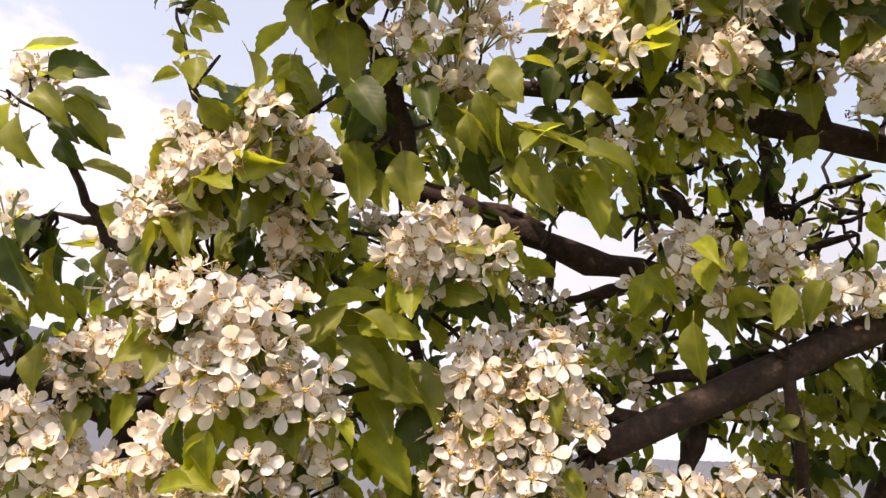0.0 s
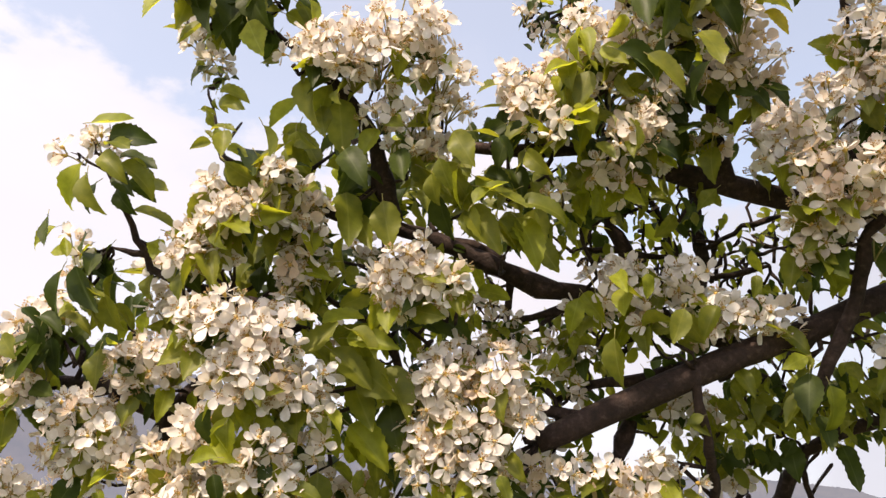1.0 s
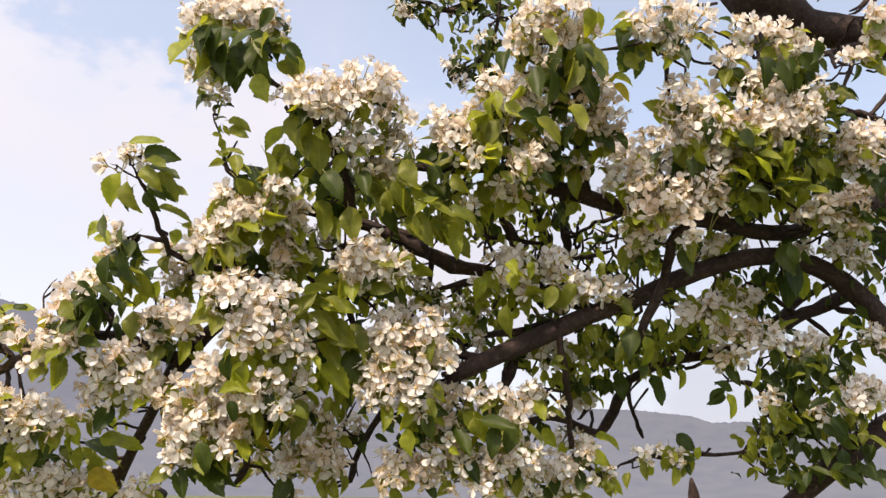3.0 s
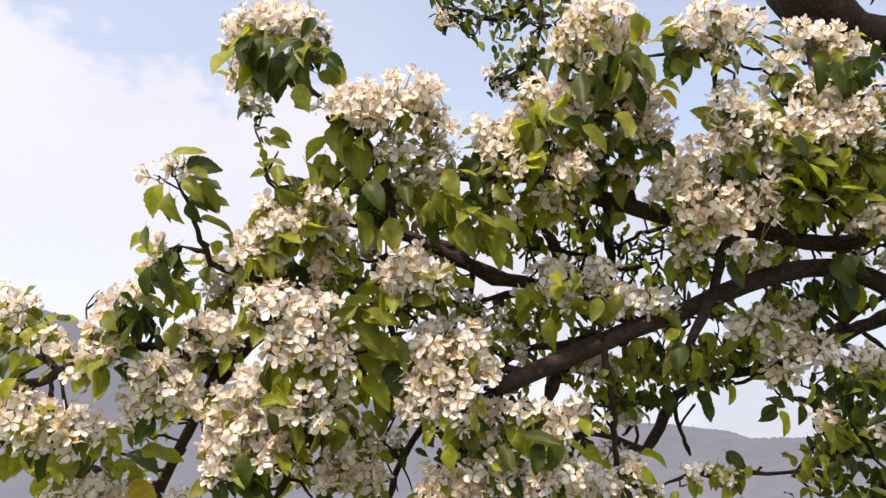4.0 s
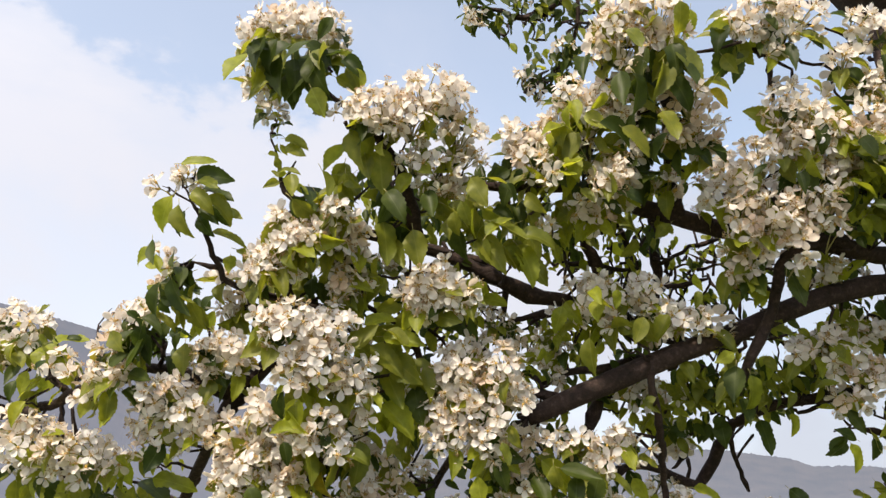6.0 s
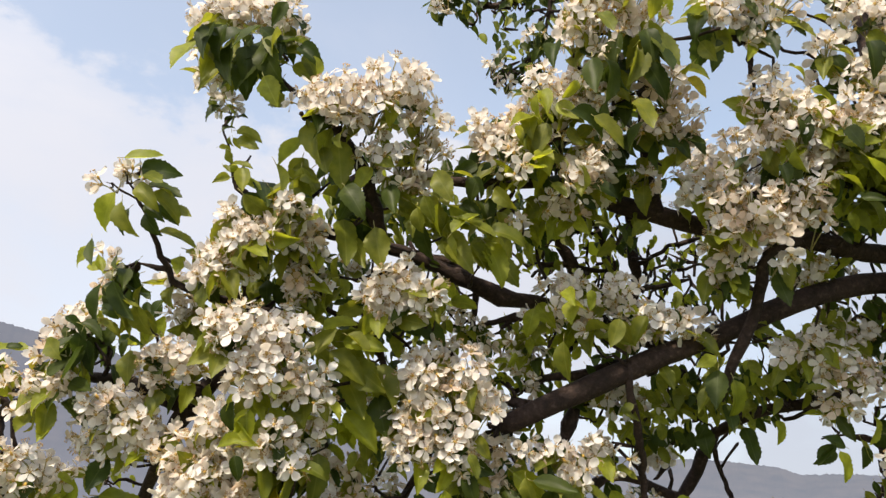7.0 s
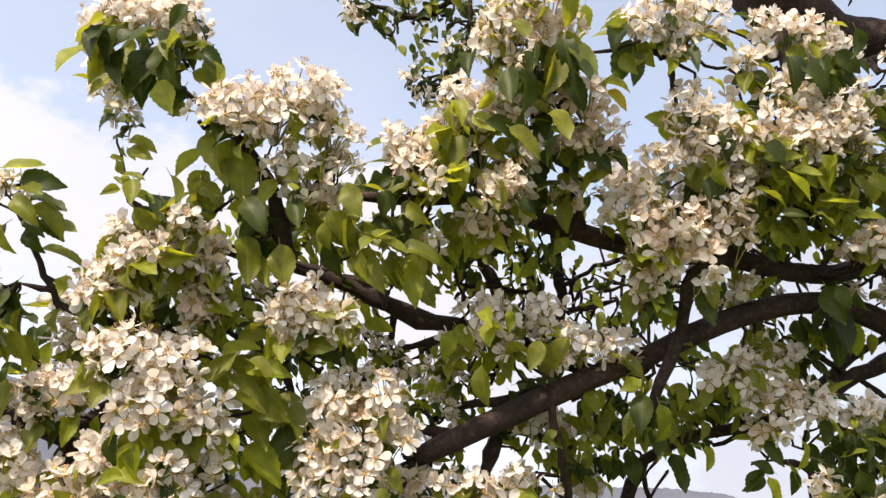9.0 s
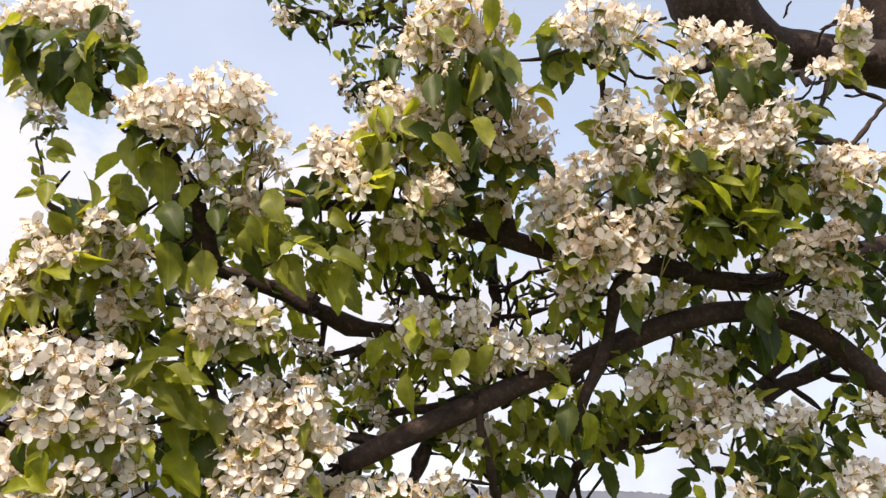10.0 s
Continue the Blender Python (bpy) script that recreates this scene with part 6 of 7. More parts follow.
spray(0.149, 0.818, 2.095, 0.014, 0.014, 8, 80, 0.022, GREEN)
spray(0.381, 0.852, 1.997, 0.020, 0.020, 15, 80, 0.027, YOUNG)
spray(0.411, 0.863, 1.983, 0.026, 0.020, 21, 80, 0.028, YOUNG)
spray(0.442, 0.877, 1.964, 0.026, 0.018, 15, 70, 0.028, YOUNG)
spray(0.479, 0.877, 2.004, 0.024, 0.015, 10, 40, 0.030, GREEN)
spray(0.463, 0.860, 2.015, 0.024, 0.012, 9, 20, 0.031, DARK_SHADED)
spray(0.546, 0.994, 1.954, 0.026, 0.015, 6, 80, 0.029, DARK_SHADED)
spray(0.548, 0.902, 1.989, 0.018, 0.024, 12, 80, 0.030, DARK_SHADED)
spray(0.567, 0.971, 1.948, 0.022, 0.016, 8, 80, 0.031, DARK_SHADED)
spray(0.442, 0.917, 1.911, 0.000, 0.000, 1, 90, 0.046, DARK_SHADED, 0.000)
spray(0.458, 0.935, 1.892, 0.000, 0.000, 1, 88, 0.047, DARK_SHADED, 0.000)
spray(0.454, 0.946, 1.877, 0.000, 0.000, 1, 95, 0.046, DARK_SHADED, 0.000)
spray(0.461, 0.948, 1.896, 0.015, 0.024, 12, 88, 0.032, DARK_SHADED)
spray(0.479, 0.958, 1.887, 0.000, 0.000, 1, 85, 0.041, GREEN, 0.000)
spray(0.521, 0.861, 2.092, 0.018, 0.018, 10, 60, 0.030, DARK_SHADED)
spray(0.499, 0.866, 2.066, 0.021, 0.015, 9, 50, 0.029, GREEN)
spray(0.398, 0.885, 1.924, 0.000, 0.000, 1, 80, 0.033, YOUNG, 0.000)
spray(0.358, 0.861, 1.938, 0.020, 0.017, 12, 80, 0.025, DARK_SHADED)
spray(0.411, 0.893, 1.952, 0.024, 0.012, 9, 70, 0.023, GREEN)
spray(0.441, 1.022, 1.891, 0.026, 0.010, 12, 80, 0.024, GREEN)
spray(0.474, 1.027, 1.882, 0.023, 0.017, 12, 80, 0.026, YOUNG)
spray(0.520, 1.024, 1.888, 0.026, 0.017, 12, 85, 0.028, GREEN)
spray(0.569, 1.032, 1.883, 0.017, 0.017, 9, 85, 0.026, DARK_SHADED)
spray(0.456, 1.031, 1.843, 0.016, 0.013, 8, 70, 0.026, DARK_SHADED)
spray(0.358, 1.002, 1.829, 0.022, 0.022, 15, 85, 0.028, GREEN)
spray(0.373, 0.989, 1.730, 0.000, 0.000, 1, 130, 0.028, DARK_SHADED, 0.000)
spray(0.378, 0.987, 1.727, 0.000, 0.000, 1, 75, 0.034, DARK_SHADED, 0.000)
spray(0.399, 0.978, 1.732, 0.000, 0.000, 1, 88, 0.025, DARK_SHADED, 0.000)
spray(0.416, 0.978, 1.763, 0.000, 0.000, 1, 85, 0.034, DARK_SHADED, 0.000)
spray(0.456, 0.985, 1.741, 0.024, 0.018, 18, 90, 0.029, DARK_SHADED)
spray(0.511, 0.996, 1.754, 0.027, 0.021, 21, 70, 0.029, DARK_SHADED)
spray(0.559, 1.019, 1.782, 0.019, 0.025, 12, 70, 0.033, DARK_SHADED)
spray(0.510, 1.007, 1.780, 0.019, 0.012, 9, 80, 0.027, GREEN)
spray(0.479, 0.995, 1.720, 0.024, 0.012, 10, 80, 0.028, DARK_SHADED)
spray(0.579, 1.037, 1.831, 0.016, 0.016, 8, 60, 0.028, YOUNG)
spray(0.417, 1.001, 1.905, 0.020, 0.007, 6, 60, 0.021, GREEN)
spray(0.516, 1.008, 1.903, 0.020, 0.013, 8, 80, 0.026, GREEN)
spray(0.514, 0.991, 1.638, 0.028, 0.021, 14, 80, 0.034, DARK_SHADED)
spray(0.456, 1.011, 1.669, 0.022, 0.016, 12, 70, 0.019, DARK_SHADED)
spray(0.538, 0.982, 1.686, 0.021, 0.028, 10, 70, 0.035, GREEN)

spray(0.156, 0.735, 2.090, 0.000, 0.000, 1, 80, 0.042, DARK_SHADED, 0.000)
spray(0.163, 0.735, 2.072, 0.000, 0.000, 1, 70, 0.044, DARK_SHADED, 0.000)
spray(0.147, 0.735, 2.066, 0.000, 0.000, 1, 95, 0.042, DARK_SHADED, 0.000)
spray(0.155, 0.738, 2.052, 0.000, 0.000, 1, 60, 0.040, DARK_SHADED, 0.000)
spray(0.104, 0.738, 2.060, 0.000, 0.000, 1, 85, 0.044, DARK_SHADED, 0.000)
spray(0.118, 0.735, 2.056, 0.000, 0.000, 1, 75, 0.046, DARK_SHADED, 0.000)
spray(0.081, 0.735, 2.000, 0.000, 0.000, 1, 25, 0.042, DARK_SHADED, 0.000)
spray(0.103, 0.738, 1.996, 0.000, 0.000, 1, 40, 0.040, DARK_SHADED, 0.000)
spray(0.143, 0.735, 2.012, 0.000, 0.000, 1, 70, 0.040, DARK_SHADED, 0.000)
spray(0.132, 0.738, 2.088, 0.000, 0.000, 1, 100, 0.036, DARK_SHADED, 0.000)

# lower right leaves, their shade put in with the dark leaf colour
spray(0.462, 0.995, 1.645, 0.026, 0.024, 10, 80, 0.034, DARK_SHADED)
spray(0.496, 0.995, 1.675, 0.024, 0.020, 9, 80, 0.034, DARK_SHADED)
spray(0.455, 0.995, 1.622, 0.024, 0.018, 9, 80, 0.032, DARK_SHADED)
spray(0.553, 0.995, 1.638, 0.024, 0.020, 8, 80, 0.034, DARK_SHADED)
spray(0.433, 1.010, 1.676, 0.018, 0.020, 7, 75, 0.026, GREEN)
branch("branch", [(0.40, 1.19, 1.29, 0.0120), (0.375, 1.13, 1.45, 0.0100), (0.352, 1.078, 1.57, 0.0092), (0.346, 1.064, 1.604, 0.0070), (0.343, 1.058, 1.622, 0.0020)])

# inner foliage; the crown's inner shade is put into the dark leaf colour
spray(0.053, 1.030, 1.722, 0.026, 0.020, 9, 80, 0.027, DARK_SHADED, 0.020, True)
spray(0.113, 1.030, 1.715, 0.026, 0.020, 9, 80, 0.027, DARK_SHADED, 0.020, True)
spray(0.196, 1.030, 1.743, 0.026, 0.020, 9, 80, 0.027, DARK_SHADED, 0.020, True)
spray(-0.263, 0.990, 1.827, 0.028, 0.022, 9, 80, 0.030, DARK_SHADED, 0.025, True)
spray(-0.218, 0.990, 1.852, 0.028, 0.022, 9, 80, 0.030, DARK_SHADED, 0.025, True)
spray(-0.152, 0.990, 1.778, 0.028, 0.022, 9, 80, 0.030, DARK_SHADED, 0.025, True)
spray(-0.121, 0.990, 1.827, 0.028, 0.022, 9, 80, 0.030, DARK_SHADED, 0.025, True)
spray(-0.185, 0.990, 1.877, 0.028, 0.022, 9, 80, 0.030, DARK_SHADED, 0.025, True)
spray(-0.177, 0.990, 1.770, 0.028, 0.022, 9, 80, 0.030, DARK_SHADED, 0.025, True)
spray(-0.243, 0.990, 1.756, 0.028, 0.022, 9, 80, 0.030, DARK_SHADED, 0.025, True)
spray(-0.083, 0.970, 2.011, 0.028, 0.022, 9, 80, 0.031, DARK_SHADED, 0.025, True)
spray(-0.048, 0.970, 1.987, 0.028, 0.022, 9, 80, 0.031, DARK_SHADED, 0.025, True)
spray(-0.019, 0.970, 1.965, 0.028, 0.022, 9, 80, 0.031, DARK_SHADED, 0.025, True)
spray(0.020, 0.970, 1.979, 0.028, 0.022, 9, 80, 0.031, DARK_SHADED, 0.025, True)
spray(0.070, 0.970, 1.956, 0.028, 0.022, 9, 80, 0.031, DARK_SHADED, 0.025, True)
spray(0.096, 0.970, 1.987, 0.028, 0.022, 9, 80, 0.031, DARK_SHADED, 0.025, True)
spray(0.152, 0.970, 1.959, 0.028, 0.022, 9, 80, 0.031, DARK_SHADED, 0.025, True)
spray(0.050, 0.970, 2.000, 0.028, 0.022, 9, 80, 0.031, DARK_SHADED, 0.025, True)
spray(0.602, 1.080, 2.014, 0.030, 0.024, 12, 80, 0.034, DARK_SHADED, 0.025, True)
spray(0.652, 1.080, 2.038, 0.030, 0.024, 12, 80, 0.034, DARK_SHADED, 0.025, True)
spray(0.671, 1.080, 1.990, 0.030, 0.024, 12, 80, 0.034, DARK_SHADED, 0.025, True)
spray(0.622, 1.080, 1.967, 0.030, 0.024, 12, 80, 0.034, DARK_SHADED, 0.025, True)
spray(0.692, 1.080, 2.047, 0.030, 0.024, 12, 80, 0.034, DARK_SHADED, 0.025, True)
spray(0.577, 1.080, 2.038, 0.030, 0.024, 12, 80, 0.034, DARK_SHADED, 0.025, True)
spray(0.677, 1.080, 1.952, 0.030, 0.024, 12, 80, 0.034, DARK_SHADED, 0.025, True)
spray(-0.189, 0.939, 1.921, 0.028, 0.022, 9, 80, 0.029, DARK_SHADED, 0.025, True)
spray(-0.230, 0.933, 1.887, 0.028, 0.022, 9, 80, 0.029, DARK_SHADED, 0.025, True)
spray(-0.160, 0.958, 1.896, 0.028, 0.022, 9, 80, 0.030, DARK_SHADED, 0.025, True)
spray(-0.153, 1.005, 1.799, 0.029, 0.023, 9, 80, 0.030, DARK_SHADED, 0.025, True)
spray(-0.130, 1.024, 1.750, 0.029, 0.023, 9, 80, 0.030, DARK_SHADED, 0.025, True)
spray(-0.173, 1.031, 1.683, 0.028, 0.022, 9, 80, 0.030, DARK_SHADED, 0.025, True)
spray(-0.209, 0.992, 1.665, 0.027, 0.022, 9, 80, 0.028, DARK_SHADED, 0.025, True)
spray(-0.300, 0.996, 1.622, 0.027, 0.021, 9, 80, 0.028, DARK_SHADED, 0.025, True)
spray(0.097, 1.013, 1.790, 0.029, 0.023, 9, 80, 0.030, DARK_SHADED, 0.025, True)
spray(0.142, 1.007, 1.827, 0.029, 0.023, 9, 80, 0.030, DARK_SHADED, 0.025, True)
spray(0.214, 1.034, 1.803, 0.029, 0.023, 9, 80, 0.030, DARK_SHADED, 0.025, True)
spray(0.311, 1.045, 1.830, 0.030, 0.023, 9, 80, 0.031, DARK_SHADED, 0.025, True)
spray(0.371, 1.064, 1.819, 0.030, 0.024, 9, 80, 0.031, DARK_SHADED, 0.025, True)
spray(0.340, 0.986, 1.927, 0.029, 0.023, 9, 80, 0.030, DARK_SHADED, 0.025, True)
spray(0.399, 0.976, 1.948, 0.029, 0.023, 9, 80, 0.030, DARK_SHADED, 0.025, True)
spray(0.445, 0.940, 2.016, 0.028, 0.022, 9, 80, 0.030, DARK_SHADED, 0.025, True)
spray(0.393, 0.949, 1.978, 0.028, 0.022, 9, 80, 0.030, DARK_SHADED, 0.025, True)
spray(0.331, 0.925, 2.032, 0.028, 0.022, 9, 80, 0.029, DARK_SHADED, 0.025, True)
spray(0.149, 0.889, 2.087, 0.028, 0.022, 9, 80, 0.029, DARK_SHADED, 0.025, True)
spray(0.106, 0.904, 2.061, 0.028, 0.022, 9, 80, 0.029, DARK_SHADED, 0.025, True)
spray(0.195, 0.896, 2.091, 0.028, 0.022, 9, 80, 0.029, DARK_SHADED, 0.025, True)
spray(0.125, 0.865, 2.123, 0.028, 0.022, 9, 80, 0.029, DARK_SHADED, 0.025, True)
spray(0.003, 0.933, 1.976, 0.028, 0.022, 9, 80, 0.029, DARK_SHADED, 0.025, True)
spray(-0.071, 0.929, 1.958, 0.028, 0.022, 9, 80, 0.029, DARK_SHADED, 0.025, True)
spray(-0.121, 0.892, 1.998, 0.028, 0.022, 9, 80, 0.029, DARK_SHADED, 0.025, True)
spray(-0.170, 0.872, 2.011, 0.027, 0.021, 9, 80, 0.028, DARK_SHADED, 0.025, True)
spray(-0.113, 0.865, 2.040, 0.027, 0.021, 9, 80, 0.028, DARK_SHADED, 0.025, True)
spray(-0.016, 1.020, 1.729, 0.028, 0.022, 9, 80, 0.030, DARK_SHADED, 0.025, True)
spray(0.022, 1.034, 1.694, 0.028, 0.022, 9, 80, 0.030, DARK_SHADED, 0.025, True)
spray(-0.053, 1.037, 1.678, 0.028, 0.022, 9, 80, 0.030, DARK_SHADED, 0.025, True)
spray(0.060, 1.042, 1.681, 0.029, 0.023, 9, 80, 0.030, DARK_SHADED, 0.025, True)
spray(0.115, 1.065, 1.676, 0.029, 0.023, 9, 80, 0.030, DARK_SHADED, 0.025, True)
spray(-0.404, 0.911, 1.819, 0.027, 0.021, 9, 80, 0.028, DARK_SHADED, 0.025, True)
spray(-0.391, 0.897, 1.859, 0.027, 0.021, 9, 80, 0.028, DARK_SHADED, 0.025, True)
spray(-0.276, 0.910, 1.887, 0.027, 0.021, 9, 80, 0.028, DARK_SHADED, 0.025, True)
spray(-0.214, 0.894, 1.966, 0.027, 0.022, 9, 80, 0.029, DARK_SHADED, 0.025, True)
spray(0.275, 0.943, 2.015, 0.029, 0.023, 9, 80, 0.030, DARK_SHADED, 0.025, True)
spray(0.478, 0.905, 2.149, 0.029, 0.023, 9, 80, 0.030, DARK_SHADED, 0.025, True)
spray(0.542, 0.983, 1.977, 0.029, 0.023, 9, 80, 0.030, DARK_SHADED, 0.025, True)
spray(0.155, 0.939, 2.029, 0.029, 0.023, 9, 80, 0.030, DARK_SHADED, 0.025, True)
spray(0.375, 1.048, 1.832, 0.031, 0.022, 10, 82, 0.027, GREEN, inner=True)
spray(0.321, 1.062, 1.794, 0.031, 0.022, 10, 82, 0.027, GREEN, inner=True)
spray(0.254, 1.042, 1.797, 0.031, 0.022, 10, 82, 0.027, GREEN, inner=True)
spray(0.433, 1.049, 1.865, 0.032, 0.022, 10, 82, 0.027, GREEN, inner=True)
spray(0.464, 1.064, 1.821, 0.032, 0.022, 10, 82, 0.027, GREEN, inner=True)
spray(0.497, 1.066, 1.774, 0.031, 0.022, 10, 82, 0.027, GREEN, inner=True)
spray(0.534, 1.068, 1.760, 0.031, 0.022, 10, 82, 0.027, GREEN, inner=True)
spray(0.293, 1.041, 1.813, 0.031, 0.022, 10, 82, 0.027, GREEN, inner=True)
spray(0.207, 1.045, 1.774, 0.031, 0.022, 10, 82, 0.027, GREEN, inner=True)
spray(0.471, 0.982, 1.959, 0.031, 0.021, 10, 82, 0.027, GREEN, inner=True)
spray(0.511, 0.939, 2.016, 0.030, 0.021, 10, 82, 0.026, GREEN, inner=True)
blossoms(-0.213, 0.914, 1.912, 0.022, 6)
blossoms(-0.158, 0.929, 1.918, 0.019, 5)
blossoms(-0.266, 0.907, 1.864, 0.020, 6)
blossoms(-0.187, 0.961, 1.835, 0.021, 6)
blossoms(-0.121, 0.996, 1.783, 0.019, 5)
blossoms(0.141, 0.886, 2.069, 0.020, 6)
blossoms(0.242, 0.920, 2.046, 0.022, 6)
blossoms(0.308, 0.921, 2.006, 0.025, 8)
blossoms(0.415, 0.917, 2.029, 0.019, 5)
blossoms(0.372, 0.918, 1.997, 0.021, 6)
blossoms(0.462, 0.929, 2.011, 0.019, 5)
blossoms(-0.233, 0.976, 1.643, 0.020, 6)
blossoms(-0.112, 1.025, 1.684, 0.016, 4)
blossoms(0.021, 1.000, 1.749, 0.018, 5)
blossoms(0.184, 1.114, 1.681, 0.021, 5)
spray(0.222, 1.030, 1.948, 0.018, 0.014, 8, 60, 0.016, YOUNG, 0.020)
spray(0.205, 1.038, 1.915, 0.018, 0.014, 8, 60, 0.016, YOUNG, 0.020)
spray(0.238, 1.025, 1.965, 0.018, 0.014, 6, 60, 0.016, YOUNG, 0.020)
spray(0.038, 1.038, 1.855, 0.017, 0.014, 9, 60, 0.016, YOUNG, 0.020)
spray(0.030, 1.043, 1.832, 0.017, 0.014, 9, 60, 0.016, YOUNG, 0.020)
spray(0.050, 1.052, 1.812, 0.017, 0.014, 8, 60, 0.016, YOUNG, 0.020)
spray(0.121, 1.013, 1.958, 0.017, 0.014, 6, 60, 0.016, YOUNG, 0.020)
spray(0.157, 1.009, 1.982, 0.018, 0.014, 8, 60, 0.016, YOUNG, 0.020)
spray(0.247, 1.045, 1.911, 0.018, 0.014, 6, 60, 0.016, YOUNG, 0.020)
spray(0.061, 1.011, 1.948, 0.017, 0.014, 8, 60, 0.016, YOUNG, 0.020)
spray(0.198, 1.049, 1.878, 0.018, 0.014, 6, 60, 0.016, YOUNG, 0.020)
spray(-0.247, 0.748, 2.077, 0.036, 0.019, 14, 88, 0.037, DARK_SHADED)
spray(-0.208, 0.745, 2.090, 0.016, 0.016, 6, 80, 0.031, GREEN)
spray(-0.050, 0.806, 2.192, 0.017, 0.011, 14, 75, 0.019, DARK_SHADED, 0.020)
spray(-0.021, 0.821, 2.182, 0.017, 0.011, 14, 75, 0.019, DARK_SHADED, 0.020)
spray(-0.036, 0.810, 2.203, 0.017, 0.011, 12, 75, 0.019, DARK_SHADED, 0.020)
spray(0.007, 0.825, 2.201, 0.017, 0.011, 12, 75, 0.019, DARK_SHADED, 0.020)
spray(0.040, 0.826, 2.206, 0.017, 0.011, 10, 75, 0.019, DARK_SHADED, 0.020)
spray(0.061, 0.825, 2.202, 0.017, 0.011, 10, 75, 0.019, DARK_SHADED, 0.020)
spray(0.090, 0.818, 2.210, 0.017, 0.011, 9, 75, 0.019, DARK_SHADED, 0.020)
spray(0.015, 0.846, 2.128, 0.013, 0.013, 12, 85, 0.017, DARK_SHADED, 0.020)
spray(0.033, 0.851, 2.123, 0.013, 0.013, 12, 85, 0.017, DARK_SHADED, 0.020)
spray(0.055, 0.845, 2.148, 0.013, 0.013, 15, 85, 0.017, DARK_SHADED, 0.020)
spray(0.059, 0.854, 2.120, 0.013, 0.013, 14, 85, 0.017, DARK_SHADED, 0.020)
spray(0.066, 0.839, 2.161, 0.013, 0.013, 9, 85, 0.017, DARK_SHADED, 0.020)
blossoms(0.007, 0.828, 2.109, 0.010, 3, 0.60)
blossoms(-0.042, 0.794, 2.171, 0.008, 3, 0.60)
blossoms(0.007, 0.804, 2.203, 0.010, 3, 0.60)
spray(-0.249, 0.782, 1.979, 0.009, 0.027, 8, 20, 0.015, GREEN, 0.010)

# fine twigs behind
branch("twig", [(0.196, 1.059, 1.930, 0.0017), (0.206, 1.052, 1.956, 0.0016), (0.235, 1.052, 1.965, 0.0013)])
branch("twig", [(0.197, 1.037, 1.909, 0.0018), (0.201, 1.034, 1.920, 0.0016), (0.216, 1.033, 1.930, 0.0013)])
spray(0.216, 1.033, 1.930, 0.010, 0.008, 4, 60, 0.015, YOUNG, 0.010)
branch("twig", [(0.062, 0.988, 1.953, 0.0023), (0.072, 0.980, 1.974, 0.0016), (0.065, 0.967, 1.999, 0.0012)])
branch("twig", [(0.085, 0.985, 1.972, 0.0018), (0.117, 0.984, 1.986, 0.0016), (0.134, 0.982, 1.997, 0.0013)])
spray(0.134, 0.982, 1.997, 0.009, 0.008, 4, 60, 0.015, YOUNG, 0.010)
branch("twig", [(0.125, 1.057, 1.908, 0.0023), (0.114, 1.055, 1.912, 0.0016), (0.105, 1.048, 1.931, 0.0013)])
branch("twig", [(0.120, 0.995, 1.944, 0.0016), (0.119, 0.992, 1.953, 0.0016), (0.121, 0.986, 1.971, 0.0012)])
spray(0.121, 0.986, 1.971, 0.009, 0.008, 4, 60, 0.015, YOUNG, 0.010)
branch("twig", [(0.062, 1.019, 1.922, 0.0019), (0.066, 1.009, 1.953, 0.0016), (0.064, 1.001, 1.972, 0.0013)])
branch("twig", [(0.075, 1.043, 1.902, 0.0024), (0.087, 1.041, 1.912, 0.0016), (0.086, 1.037, 1.923, 0.0013)])
spray(0.086, 1.037, 1.923, 0.010, 0.008, 4, 60, 0.015, YOUNG, 0.010)
branch("twig", [(0.141, 1.049, 1.942, 0.0018), (0.150, 1.046, 1.954, 0.0016), (0.158, 1.043, 1.967, 0.0013)])
branch("twig", [(0.259, 1.029, 1.958, 0.0024), (0.246, 1.029, 1.960, 0.0016), (0.223, 1.025, 1.969, 0.0013)])
spray(0.223, 1.025, 1.969, 0.010, 0.008, 4, 60, 0.015, YOUNG, 0.010)
branch("twig", [(0.226, 1.033, 1.912, 0.0022), (0.241, 1.037, 1.904, 0.0016), (0.251, 1.039, 1.902, 0.0013)])
branch("twig", [(0.252, 1.024, 1.938, 0.0018), (0.255, 1.018, 1.953, 0.0016), (0.253, 1.011, 1.970, 0.0013)])
spray(0.253, 1.011, 1.970, 0.010, 0.008, 4, 60, 0.015, YOUNG, 0.010)
branch("twig", [(0.206, 1.045, 1.902, 0.0020), (0.221, 1.039, 1.928, 0.0016), (0.234, 1.031, 1.954, 0.0013)])
branch("twig", [(0.228, 1.006, 1.940, 0.0024), (0.251, 1.005, 1.944, 0.0016), (0.265, 1.002, 1.950, 0.0013)])
spray(0.265, 1.002, 1.950, 0.009, 0.008, 4, 60, 0.015, YOUNG, 0.010)
branch("twig", [(0.240, 1.038, 1.981, 0.0017), (0.234, 1.029, 2.005, 0.0016), (0.248, 1.021, 2.025, 0.0013)])
branch("twig", [(0.245, 1.055, 1.972, 0.0025), (0.259, 1.048, 1.989, 0.0016), (0.265, 1.041, 2.005, 0.0013)])
spray(0.265, 1.041, 2.005, 0.010, 0.008, 4, 60, 0.016, YOUNG, 0.010)
branch("twig", [(0.159, 1.009, 1.915, 0.0019), (0.156, 1.006, 1.923, 0.0016), (0.151, 0.997, 1.950, 0.0012)])
branch("twig", [(0.187, 1.004, 1.935, 0.0018), (0.193, 0.997, 1.959, 0.0016), (0.196, 0.995, 1.968, 0.0013)])
